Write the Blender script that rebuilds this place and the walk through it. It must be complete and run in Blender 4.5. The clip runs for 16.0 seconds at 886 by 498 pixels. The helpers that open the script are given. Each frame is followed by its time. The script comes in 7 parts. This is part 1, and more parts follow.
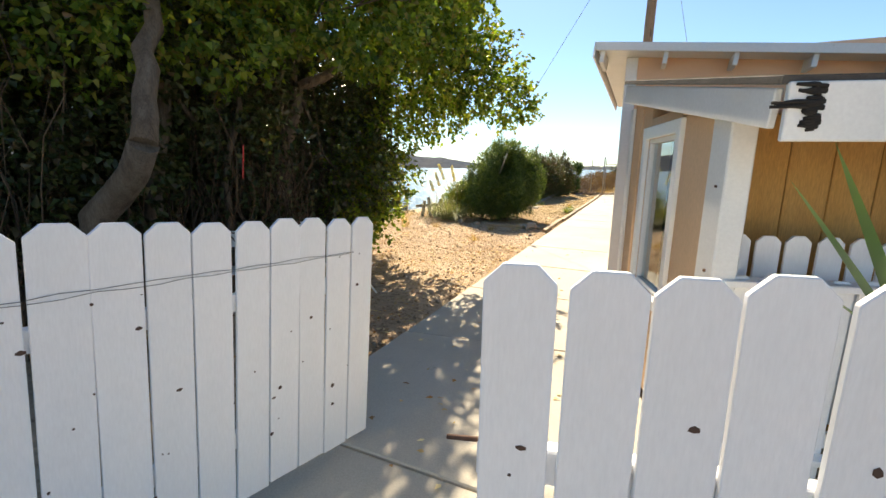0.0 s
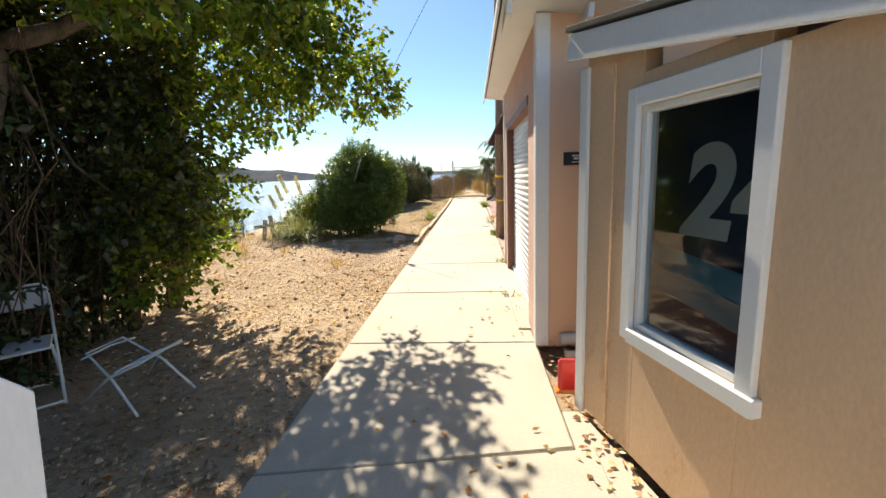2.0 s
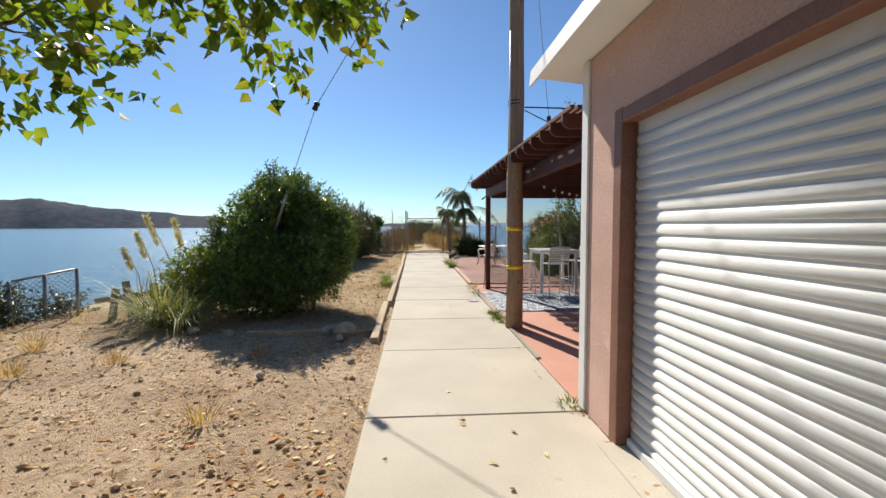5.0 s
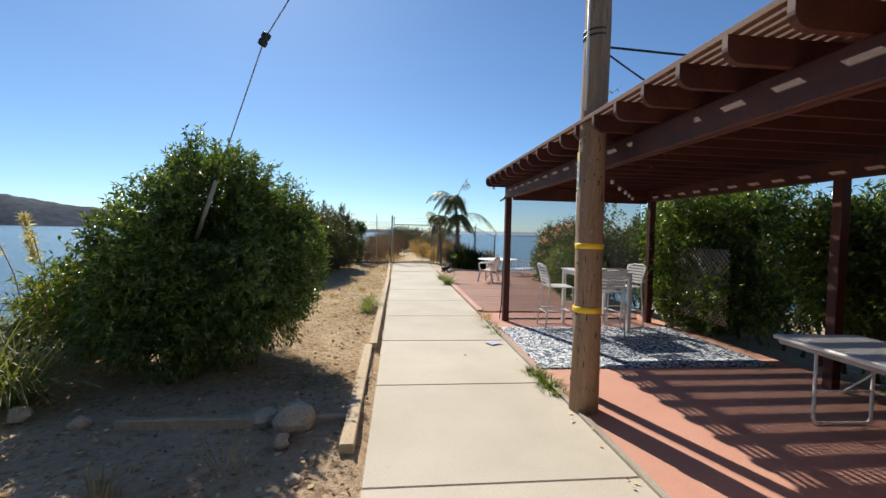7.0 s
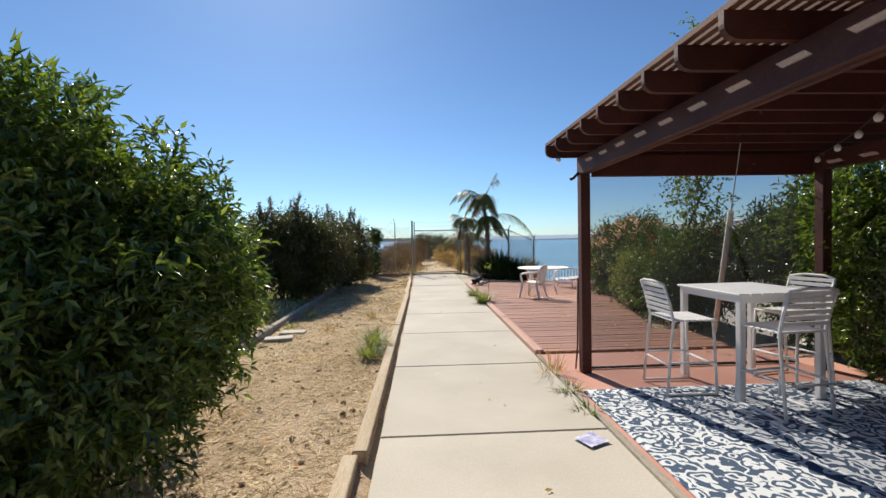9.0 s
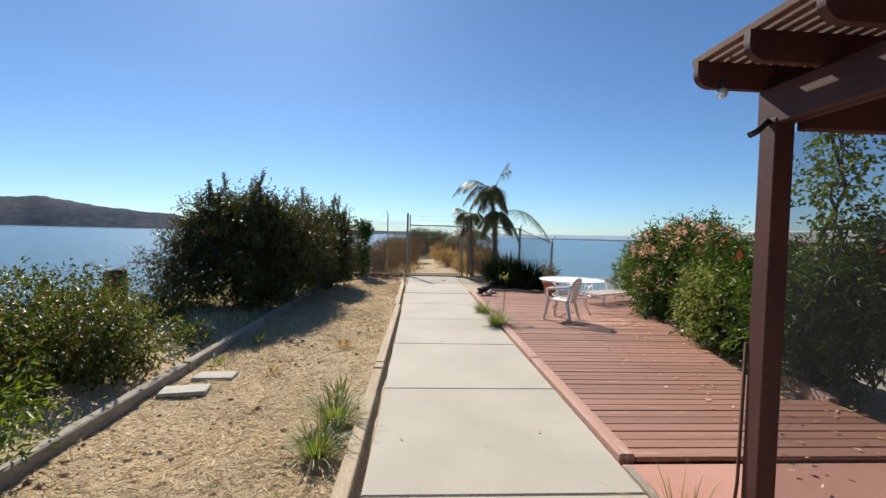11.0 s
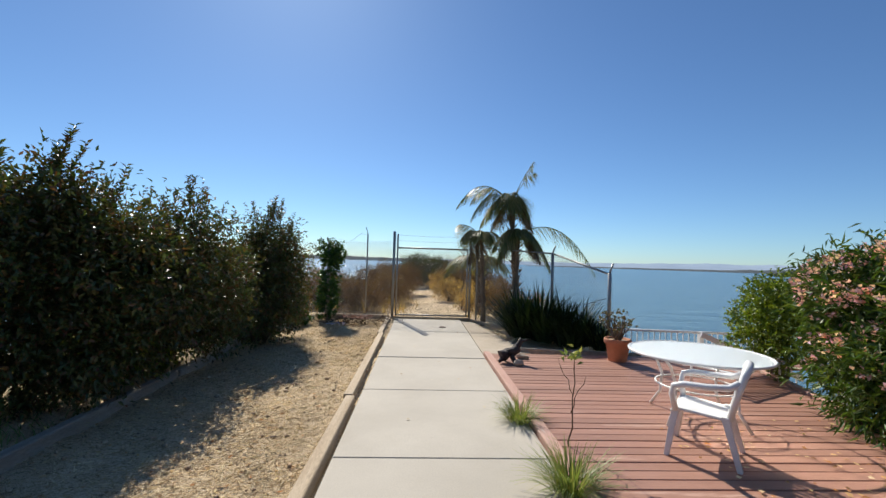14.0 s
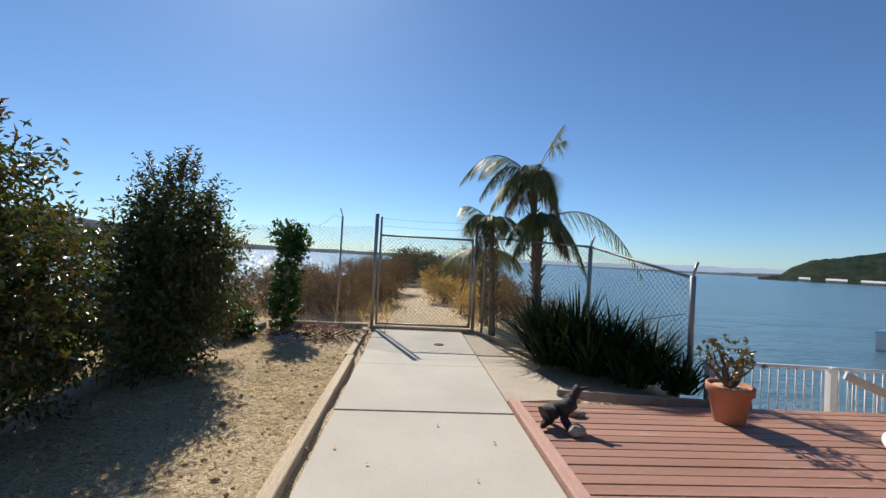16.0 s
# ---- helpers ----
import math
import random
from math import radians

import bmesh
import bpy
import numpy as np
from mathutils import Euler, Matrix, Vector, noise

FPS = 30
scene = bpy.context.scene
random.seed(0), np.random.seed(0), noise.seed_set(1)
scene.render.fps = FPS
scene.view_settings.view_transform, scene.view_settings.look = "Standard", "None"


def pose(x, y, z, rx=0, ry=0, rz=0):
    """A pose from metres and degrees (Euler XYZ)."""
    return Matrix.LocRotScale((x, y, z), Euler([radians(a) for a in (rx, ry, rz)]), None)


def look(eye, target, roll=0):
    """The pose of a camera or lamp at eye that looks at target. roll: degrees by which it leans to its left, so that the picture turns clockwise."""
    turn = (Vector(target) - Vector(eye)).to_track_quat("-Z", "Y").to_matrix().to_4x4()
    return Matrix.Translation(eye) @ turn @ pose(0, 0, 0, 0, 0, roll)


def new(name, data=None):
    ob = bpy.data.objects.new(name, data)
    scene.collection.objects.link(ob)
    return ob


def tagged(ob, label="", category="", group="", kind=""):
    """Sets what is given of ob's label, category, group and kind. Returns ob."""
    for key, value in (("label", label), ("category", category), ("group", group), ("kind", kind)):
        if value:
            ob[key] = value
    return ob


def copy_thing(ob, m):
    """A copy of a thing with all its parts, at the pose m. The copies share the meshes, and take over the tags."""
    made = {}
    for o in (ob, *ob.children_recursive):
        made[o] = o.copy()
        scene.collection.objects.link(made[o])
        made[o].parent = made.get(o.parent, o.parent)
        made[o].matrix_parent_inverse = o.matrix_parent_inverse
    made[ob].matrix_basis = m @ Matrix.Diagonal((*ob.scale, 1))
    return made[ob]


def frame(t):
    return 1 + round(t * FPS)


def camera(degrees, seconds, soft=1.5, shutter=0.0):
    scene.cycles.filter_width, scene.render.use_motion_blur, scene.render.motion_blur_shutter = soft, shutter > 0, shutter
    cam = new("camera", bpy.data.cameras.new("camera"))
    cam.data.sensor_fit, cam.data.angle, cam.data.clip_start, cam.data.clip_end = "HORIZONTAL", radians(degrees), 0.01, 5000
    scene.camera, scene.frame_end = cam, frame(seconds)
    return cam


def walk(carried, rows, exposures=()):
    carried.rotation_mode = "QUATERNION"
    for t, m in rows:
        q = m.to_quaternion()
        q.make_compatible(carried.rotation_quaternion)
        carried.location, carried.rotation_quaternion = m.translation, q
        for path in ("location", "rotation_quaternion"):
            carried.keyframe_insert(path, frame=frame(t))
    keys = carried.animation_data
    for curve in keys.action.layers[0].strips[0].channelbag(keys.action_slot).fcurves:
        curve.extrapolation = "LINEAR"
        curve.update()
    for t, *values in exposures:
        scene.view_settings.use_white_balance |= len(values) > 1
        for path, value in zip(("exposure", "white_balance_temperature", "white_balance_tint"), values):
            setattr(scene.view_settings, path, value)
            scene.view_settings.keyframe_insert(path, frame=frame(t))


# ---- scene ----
cam = camera(92.8, 16.0)
PATH = [
    (0, (0.026, -0.181, 1.705), (-0.787, 1.605, 1.322), 0.8),
    (0.5, (-0.385, -0.106, 1.74), (-0.963, 1.771, 1.364), -1.1),
    (1, (-0.561, 0.266, 1.67), (-0.981, 2.188, 1.31), -2.5),
    (1.5, (-0.683, 0.775, 1.656), (-0.952, 2.723, 1.288), -3.8),
    (2, (-0.765, 1.427, 1.649), (-0.917, 3.39, 1.297), -2.2),
    (2.5, (-0.909, 2.068, 1.613), (-1.077, 4.04, 1.33), -1.2),
    (3, (-1.129, 2.748, 1.567), (-1.216, 4.73, 1.31), -0.0),
    (3.5, (-1.123, 3.455, 1.606), (-1.205, 5.439, 1.37), -3.2),
    (4, (-1.278, 4.217, 1.585), (-1.288, 6.212, 1.432), -2.8),
    (6.3, (-1.848, 7.368, 1.63), (-1.625, 9.354, 1.536), 1.6),
    (6.5, (-1.855, 7.639, 1.64), (-1.633, 9.625, 1.549), 1.5),
    (7, (-1.862, 8.341, 1.618), (-1.647, 10.328, 1.543), 1.3),
    (7.5, (-1.827, 9.073, 1.623), (-1.616, 11.061, 1.569), 1.2),
    (8, (-1.721, 9.808, 1.603), (-1.52, 11.797, 1.573), 0.3),
    (8.5, (-1.729, 10.514, 1.592), (-1.524, 12.503, 1.571), -0.3),
    (9, (-1.694, 11.256, 1.571), (-1.597, 13.253, 1.528), -1.0),
    (9.2, (-1.687, 11.533, 1.572), (-1.627, 13.531, 1.515), -1.0),
    (11.5, (-1.746, 14.617, 1.678), (-1.608, 16.611, 1.612), 2.2),
    (12, (-1.664, 15.424, 1.693), (-1.523, 17.419, 1.652), 2.5),
    (12.5, (-1.574, 16.187, 1.732), (-1.445, 18.183, 1.723), 2.4),
    (13, (-1.506, 17.011, 1.719), (-1.391, 19.007, 1.738), 2.1),
    (13.5, (-1.441, 17.746, 1.677), (-1.336, 19.743, 1.722), 1.9),
    (14, (-1.374, 18.519, 1.654), (-1.272, 20.515, 1.714), 1.8),
    (14.5, (-1.404, 19.195, 1.691), (-1.281, 21.19, 1.748), 2.2),
    (15, (-1.415, 19.916, 1.642), (-1.28, 21.911, 1.703), 2.8),
    (15.5, (-1.373, 20.644, 1.65), (-1.23, 22.638, 1.696), 3.2),
    (16, (-1.356, 21.453, 1.588), (-1.212, 23.447, 1.631), 3.1),
]
EXPOSURES = [(0, 1.18, 8300, 10), (1.0, 0.98, 7900, 10), (2.0, 0.95, 7600, 10), (3.0, 0.86, 7150, 10), (3.5, 0.65, 7050, 10), (4.2, 0.48, 6900, 10), (6.3, 0.42, 6900, 10), (9.0, 0.38, 6800, 10), (11.5, 0.3, 6700, 10), (16, 0.25, 6600, 10)]
walk(cam, [(t, look(eye, target, roll)) for t, eye, target, roll in PATH], EXPOSURES)

# ---- light ----
SUN_AZ, SUN_EL = -18.5, 40.0          # degrees from +y towards +x, and above the horizon
world = bpy.data.worlds.new("sky")
scene.world = world
world.use_nodes = True
wn = world.node_tree
sky = wn.nodes.new("ShaderNodeTexSky")
sky.sky_type, sky.sun_disc = "NISHITA", False
sky.sun_elevation, sky.sun_rotation = radians(SUN_EL), radians(SUN_AZ)
sky.air_density, sky.dust_density, sky.ozone_density = 0.85, 0.2, 4.0
tint = wn.nodes.new("ShaderNodeMix")
tint.data_type, tint.blend_type = "RGBA", "MULTIPLY"
tint.inputs[0].default_value, tint.inputs[7].default_value = 1.0, (0.80, 1.02, 1.19, 1)      # clear sea air
wn.links.new(sky.outputs[0], tint.inputs[6])
wn.links.new(tint.outputs[2], wn.nodes["Background"].inputs[0])
wn.nodes["Background"].inputs[1].default_value = 0.08
sun_dir = Vector((math.sin(radians(SUN_AZ)) * math.cos(radians(SUN_EL)), math.cos(radians(SUN_AZ)) * math.cos(radians(SUN_EL)), math.sin(radians(SUN_EL))))
sun = new("sun", bpy.data.lights.new("sun", "SUN"))
sun.data.energy, sun.data.angle, sun.data.color = 4.8, radians(0.53), (1.0, 0.95, 0.87)
sun.matrix_world = look(sun_dir * 50, (0, 0, 0))

# ---- materials ----
def nodes_of(name):
    m = bpy.data.materials.new(name)
    m.use_nodes = True
    nt = m.node_tree
    return m, nt, nt.nodes["Principled BSDF"]


def noise_node(nt, vec, scale, detail=4.0, rough=0.6):
    n = nt.nodes.new("ShaderNodeTexNoise")
    n.inputs["Scale"].default_value, n.inputs["Detail"].default_value, n.inputs["Roughness"].default_value = scale, detail, rough
    nt.links.new(vec, n.inputs["Vector"])
    return n.outputs["Fac"]


def ramp_node(nt, fac, stops):
    r = nt.nodes.new("ShaderNodeValToRGB")
    while len(r.color_ramp.elements) < len(stops):
        r.color_ramp.elements.new(0.5)
    for e, (p, c) in zip(r.color_ramp.elements, stops):
        e.position, e.color = p, (*c, 1)
    nt.links.new(fac, r.inputs[0])
    return r.outputs[0]


def mix_node(nt, kind, fac, a, b):
    m = nt.nodes.new("ShaderNodeMix")
    m.data_type, m.blend_type = "RGBA", kind
    for sock, v in ((m.inputs[0], fac), (m.inputs[6], a), (m.inputs[7], b)):
        if isinstance(v, (int, float)):
            sock.default_value = v
        elif isinstance(v, tuple):
            sock.default_value = (*v, 1)
        else:
            nt.links.new(v, sock)
    return m.outputs[2]


def place(nt, stretch=(1, 1, 1), own=False):
    """World coordinates (or the object's own), stretched."""
    if own:
        src = nt.nodes.new("ShaderNodeTexCoord").outputs["Object"]
    else:
        src = nt.nodes.new("ShaderNodeNewGeometry").outputs["Position"]
    if stretch == (1, 1, 1):
        return src
    mp = nt.nodes.new("ShaderNodeMapping")
    mp.inputs["Scale"].default_value = stretch
    nt.links.new(src, mp.inputs[0])
    return mp.outputs[0]


def surface(name, c1, c2, rough=0.75, big=1.5, fine=60.0, bump=0.25, metal=0.0, stretch=(1, 1, 1), own=False,
            wear=None, wear_at=0.62, wear_scale=6.0, random=0.0, island=False, fleck=0.25, spec=0.4, depth=0.004):
    """A mottled, grained surface: two colours in large patches, fine grain, optional wear patches and piece-to-piece variation."""
    m, nt, b = nodes_of(name)
    v = place(nt, stretch, own)
    n1 = noise_node(nt, v, big, 5.0)
    n2 = noise_node(nt, v, fine, 3.0)
    col = ramp_node(nt, n1, [(0.32, c1), (0.68, c2)])
    g = ramp_node(nt, n2, [(0.25, (1 - fleck,) * 3), (0.75, (1 + fleck * 0.5,) * 3)])
    col = mix_node(nt, "MULTIPLY", 1.0, col, g)
    if wear:
        n3 = noise_node(nt, v, wear_scale, 6.0, 0.7)
        w = ramp_node(nt, n3, [(wear_at, (0, 0, 0)), (wear_at + 0.06, (1, 1, 1))])
        col = mix_node(nt, "MIX", w, col, wear)
    if random:
        if island:
            r = nt.nodes.new("ShaderNodeNewGeometry").outputs["Random Per Island"]
        else:
            r = nt.nodes.new("ShaderNodeObjectInfo").outputs["Random"]
        rr = ramp_node(nt, r, [(0.0, (1 - random,) * 3), (1.0, (1 + random,) * 3)])
        col = mix_node(nt, "MULTIPLY", 1.0, col, rr)
    nt.links.new(col, b.inputs["Base Color"])
    b.inputs["Roughness"].default_value, b.inputs["Metallic"].default_value = rough, metal
    b.inputs["Specular IOR Level"].default_value = spec
    if bump:
        bp = nt.nodes.new("ShaderNodeBump")
        bp.inputs["Strength"].default_value, bp.inputs["Distance"].default_value = bump, depth
        nt.links.new(n2, bp.inputs["Height"])
        nt.links.new(bp.outputs[0], b.inputs["Normal"])
    return m


def leaf_material(name, colours, through_amount=0.35, rough=0.45, spec=0.4):
    """Leaves: a colour picked leaf by leaf, glossy on top, letting light through."""
    m, nt, b = nodes_of(name)
    r = nt.nodes.new("ShaderNodeNewGeometry").outputs["Random Per Island"]
    n = len(colours)
    col = ramp_node(nt, r, [(i / max(1, n - 1), c) for i, c in enumerate(colours)])
    patch = ramp_node(nt, noise_node(nt, place(nt), 1.3, 3.0), [(0.3, (0.75,) * 3), (0.7, (1.2,) * 3)])
    col = mix_node(nt, "MULTIPLY", 1.0, col, patch)
    nt.links.new(col, b.inputs["Base Color"])
    b.inputs["Roughness"].default_value, b.inputs["Specular IOR Level"].default_value = rough, spec
    tr = nt.nodes.new("ShaderNodeBsdfTranslucent")
    warm = mix_node(nt, "MULTIPLY", 1.0, col, (1.5, 1.5, 0.6))
    nt.links.new(warm, tr.inputs[0])
    mx = nt.nodes.new("ShaderNodeMixShader")
    mx.inputs[0].default_value = through_amount
    nt.links.new(b.outputs[0], mx.inputs[1])
    nt.links.new(tr.outputs[0], mx.inputs[2])
    nt.links.new(mx.outputs[0], nt.nodes["Material Output"].inputs[0])
    return m


def plain(name, c, rough=0.5, metal=0.0, spec=0.5):
    m, nt, b = nodes_of(name)
    b.inputs["Base Color"].default_value = (*c, 1)
    b.inputs["Roughness"].default_value, b.inputs["Metallic"].default_value, b.inputs["Specular IOR Level"].default_value = rough, metal, spec
    return m


M_concrete = surface("concrete", (0.475, 0.43, 0.35), (0.56, 0.51, 0.42), 0.85, 0.9, 90, 0.3, wear=(0.38, 0.33, 0.26), wear_at=0.66, wear_scale=3.0, random=0.04, fleck=0.14)
M_patio = surface("painted_patio", (0.52, 0.255, 0.185), (0.60, 0.315, 0.235), 0.7, 1.2, 70, 0.25, wear=(0.60, 0.36, 0.28), wear_at=0.64, wear_scale=4.0, fleck=0.15)
M_deck = surface("deck_boards", (0.325, 0.163, 0.11), (0.41, 0.215, 0.15), 0.6, 1.4, 45, 0.25, stretch=(0.25, 3, 1), wear=(0.50, 0.31, 0.23), wear_at=0.60, wear_scale=3.0, random=0.12, fleck=0.18)
M_deck_edge = surface("deck_edge_board", (0.50, 0.27, 0.20), (0.58, 0.36, 0.28), 0.7, 2.0, 50, 0.25, stretch=(3, 0.3, 1), wear=(0.55, 0.45, 0.36), wear_at=0.6)
M_timber = surface("weathered_timber", (0.44, 0.33, 0.21), (0.56, 0.45, 0.31), 0.85, 2.5, 40, 0.5, stretch=(4, 0.4, 4), wear=(0.30, 0.22, 0.15), wear_at=0.62, random=0.12, fleck=0.3)
M_grey_timber = surface("grey_timber", (0.30, 0.26, 0.21), (0.42, 0.37, 0.30), 0.9, 2.5, 40, 0.5, stretch=(4, 0.5, 4), wear=(0.18, 0.15, 0.12), wear_at=0.62, random=0.12, fleck=0.3)
M_stucco = surface("pink_stucco", (0.60, 0.38, 0.31), (0.73, 0.485, 0.40), 0.9, 2.2, 85, 0.4, stretch=(1, 0.5, 1.0), wear=(0.73, 0.53, 0.46), wear_at=0.62, wear_scale=5, fleck=0.26)
M_front = surface("orange_stucco", (0.84, 0.54, 0.35), (0.88, 0.58, 0.39), 0.9, 1.4, 220, 0.2, wear=(0.76, 0.46, 0.29), wear_at=0.63, wear_scale=3, fleck=0.13)
M_tan = surface("tan_board_siding", (0.77, 0.515, 0.315), (0.83, 0.565, 0.355), 0.8, 1.3, 70, 0.2, stretch=(1, 1, 0.5), wear=(0.66, 0.40, 0.22), wear_at=0.60, wear_scale=2.5, fleck=0.1)
M_alcove = surface("amber_boards", (0.55, 0.30, 0.09), (0.62, 0.36, 0.13), 0.75, 2, 50, 0.25, stretch=(3, 3, 0.4), random=0.08)
M_white = surface("white_paint", (0.76, 0.76, 0.74), (0.82, 0.82, 0.80), 0.55, 2.0, 60, 0.12, wear=(0.50, 0.44, 0.36), wear_at=0.70, wear_scale=9.0, fleck=0.06)
M_picket = surface("picket_paint", (0.85, 0.86, 0.86), (0.90, 0.90, 0.90), 0.5, 1.5, 40, 0.15, stretch=(4, 4, 0.7), wear=(0.60, 0.52, 0.42), wear_at=0.74, wear_scale=7.0, fleck=0.05, random=0.02, own=True)
M_vinyl = surface("window_vinyl", (0.80, 0.80, 0.78), (0.84, 0.84, 0.82), 0.4, 2, 50, 0.05, fleck=0.04)
M_shutter = surface("roller_door_paint", (0.66, 0.67, 0.67), (0.76, 0.76, 0.75), 0.45, 1.5, 60, 0.1, stretch=(1, 0.3, 3), wear=(0.52, 0.49, 0.44), wear_at=0.68, wear_scale=5, fleck=0.1)
M_brown = surface("brown_door_frame", (0.22, 0.10, 0.065), (0.28, 0.13, 0.09), 0.6, 3, 60, 0.2)
M_pergola = surface("pergola_stain", (0.062, 0.018, 0.014), (0.105, 0.032, 0.022), 0.65, 2.2, 50, 0.35, stretch=(1, 1, 1), wear=(0.30, 0.15, 0.085), wear_at=0.66, wear_scale=4.0, random=0.12)
M_lath = surface("pergola_lath", (0.11, 0.045, 0.028), (0.18, 0.08, 0.05), 0.75, 2.2, 50, 0.3, random=0.15, island=True)
M_pole = surface("utility_pole_wood", (0.28, 0.175, 0.11), (0.42, 0.29, 0.19), 0.85, 3.0, 40, 0.7, stretch=(7, 7, 0.5), wear=(0.11, 0.07, 0.05), wear_at=0.60, wear_scale=3.0, fleck=0.4, depth=0.01)
M_yellow = plain("yellow_band", (0.85, 0.56, 0.02), 0.4)
M_steel = surface("galvanised_steel", (0.30, 0.29, 0.27), (0.40, 0.39, 0.37), 0.5, 4, 80, 0.1, metal=0.7, wear=(0.22, 0.13, 0.08), wear_at=0.66)
M_wire = plain("fence_wire", (0.30, 0.30, 0.30), 0.5, 0.6)
M_cable = plain("black_cable", (0.025, 0.025, 0.028), 0.6)
M_guard = plain("guy_guard", (0.62, 0.60, 0.52), 0.6)
M_black = surface("black_plastic", (0.02, 0.02, 0.022), (0.03, 0.03, 0.033), 0.45, 5, 80, 0.1)
M_shingle = surface("dark_shingle", (0.06, 0.055, 0.05), (0.10, 0.09, 0.08), 0.95, 5, 90, 0.6)
M_chair = surface("chair_white", (0.78, 0.77, 0.74), (0.84, 0.83, 0.80), 0.4, 4, 60, 0.05, fleck=0.05, wear=(0.62, 0.58, 0.50), wear_at=0.72)
M_rust = surface("rusty_iron", (0.09, 0.05, 0.035), (0.16, 0.08, 0.05), 0.85, 12, 80, 0.4)
M_terracotta = surface("terracotta", (0.48, 0.19, 0.10), (0.56, 0.25, 0.14), 0.8, 4, 70, 0.25, wear=(0.62, 0.42, 0.32), wear_at=0.66)
M_bark = surface("tree_bark", (0.11, 0.08, 0.055), (0.21, 0.165, 0.12), 0.95, 4, 30, 0.9, stretch=(3, 3, 0.7), fleck=0.4, depth=0.015)
M_twig = surface("dead_twigs", (0.07, 0.042, 0.026), (0.17, 0.11, 0.065), 0.95, 3, 60, 0.3, random=0.6, island=True)
M_palm_bark = surface("palm_bark", (0.17, 0.12, 0.08), (0.26, 0.19, 0.13), 0.95, 6, 40, 0.8, depth=0.02)
M_rock = surface("field_stone", (0.36, 0.29, 0.21), (0.48, 0.41, 0.32), 0.9, 5, 40, 0.6, random=0.15, island=True, depth=0.01)
M_drift = surface("dark_driftwood", (0.022, 0.018, 0.02), (0.055, 0.042, 0.04), 0.7, 14, 60, 0.8, depth=0.012)
M_red = plain("red_plastic", (0.62, 0.03, 0.025), 0.4)
M_orange = plain("orange_reflector", (0.8, 0.22, 0.02), 0.4)
M_pvc = plain("white_pvc", (0.72, 0.71, 0.68), 0.4)
M_green_handle = plain("green_handle", (0.02, 0.16, 0.06), 0.4)
M_stone_slab = surface("pale_paver", (0.50, 0.46, 0.38), (0.60, 0.55, 0.46), 0.9, 4, 70, 0.4)
M_deadleaf = leaf_material("fallen_leaves", [(0.20, 0.10, 0.05), (0.42, 0.25, 0.12), (0.72, 0.58, 0.36), (0.55, 0.22, 0.06), (0.34, 0.18, 0.08), (0.82, 0.72, 0.52), (0.70, 0.55, 0.30), (0.60, 0.38, 0.17)], 0.25, 0.8, 0.2)
M_straw = leaf_material("dry_straw", [(0.66, 0.51, 0.29), (0.80, 0.68, 0.46), (0.34, 0.22, 0.12), (0.58, 0.43, 0.24), (0.20, 0.13, 0.07)], 0.1, 0.8, 0.2)
M_turf = leaf_material("dead_turf", [(0.74, 0.58, 0.35), (0.86, 0.73, 0.50), (0.42, 0.29, 0.15), (0.66, 0.50, 0.29)], 0.15, 0.8, 0.2)
M_clod = surface("soil_clods", (0.38, 0.26, 0.155), (0.62, 0.46, 0.30), 0.95, 8, 60, 0.5, random=0.4, island=True)
M_leaf_tree = leaf_material("broadleaf", [(0.055, 0.10, 0.018), (0.095, 0.16, 0.022), (0.15, 0.23, 0.035), (0.25, 0.31, 0.05), (0.22, 0.18, 0.055)], 0.45)
M_leaf_dark = leaf_material("hedge_leaf", [(0.028, 0.042, 0.012), (0.05, 0.07, 0.018), (0.085, 0.105, 0.027), (0.10, 0.07, 0.034)], 0.18, 0.35, 0.45)
M_leaf_bay = leaf_material("bay_leaf", [(0.036, 0.068, 0.017), (0.08, 0.14, 0.030), (0.15, 0.22, 0.050), (0.26, 0.32, 0.10)], 0.3, 0.28, 0.65)
M_leaf_toyon = leaf_material("toyon_leaf", [(0.030, 0.052, 0.017), (0.055, 0.088, 0.025), (0.085, 0.11, 0.03), (0.15, 0.06, 0.03), (0.11, 0.125, 0.036), (0.075, 0.095, 0.03), (0.12, 0.075, 0.036)], 0.22, 0.36, 0.45)
M_leaf_oleander = leaf_material("oleander_leaf", [(0.035, 0.078, 0.016), (0.06, 0.115, 0.02), (0.095, 0.155, 0.03), (0.15, 0.19, 0.045)], 0.25)
M_leaf_lime = leaf_material("lime_leaf", [(0.07, 0.125, 0.014), (0.13, 0.19, 0.02), (0.22, 0.26, 0.035), (0.06, 0.11, 0.014)], 0.34)
M_leaf_ground = leaf_material("ground_cover_leaf", [(0.08, 0.14, 0.02), (0.16, 0.23, 0.04), (0.24, 0.27, 0.06), (0.22, 0.17, 0.06)], 0.35)
M_leaf_bank = leaf_material("bank_bush_leaf", [(0.045, 0.08, 0.018), (0.09, 0.13, 0.028), (0.18, 0.19, 0.045), (0.17, 0.10, 0.04)], 0.3)
M_leaf_weed = leaf_material("weed_leaf", [(0.14, 0.20, 0.06), (0.22, 0.27, 0.09), (0.33, 0.31, 0.14)], 0.35)
M_palm = leaf_material("palm_leaf", [(0.10, 0.13, 0.045), (0.16, 0.18, 0.065), (0.24, 0.24, 0.10), (0.30, 0.25, 0.12)], 0.28)
M_palm_dry = leaf_material("dead_palm_leaf", [(0.13, 0.085, 0.045), (0.20, 0.13, 0.07), (0.26, 0.19, 0.10)], 0.15, 0.8, 0.2)
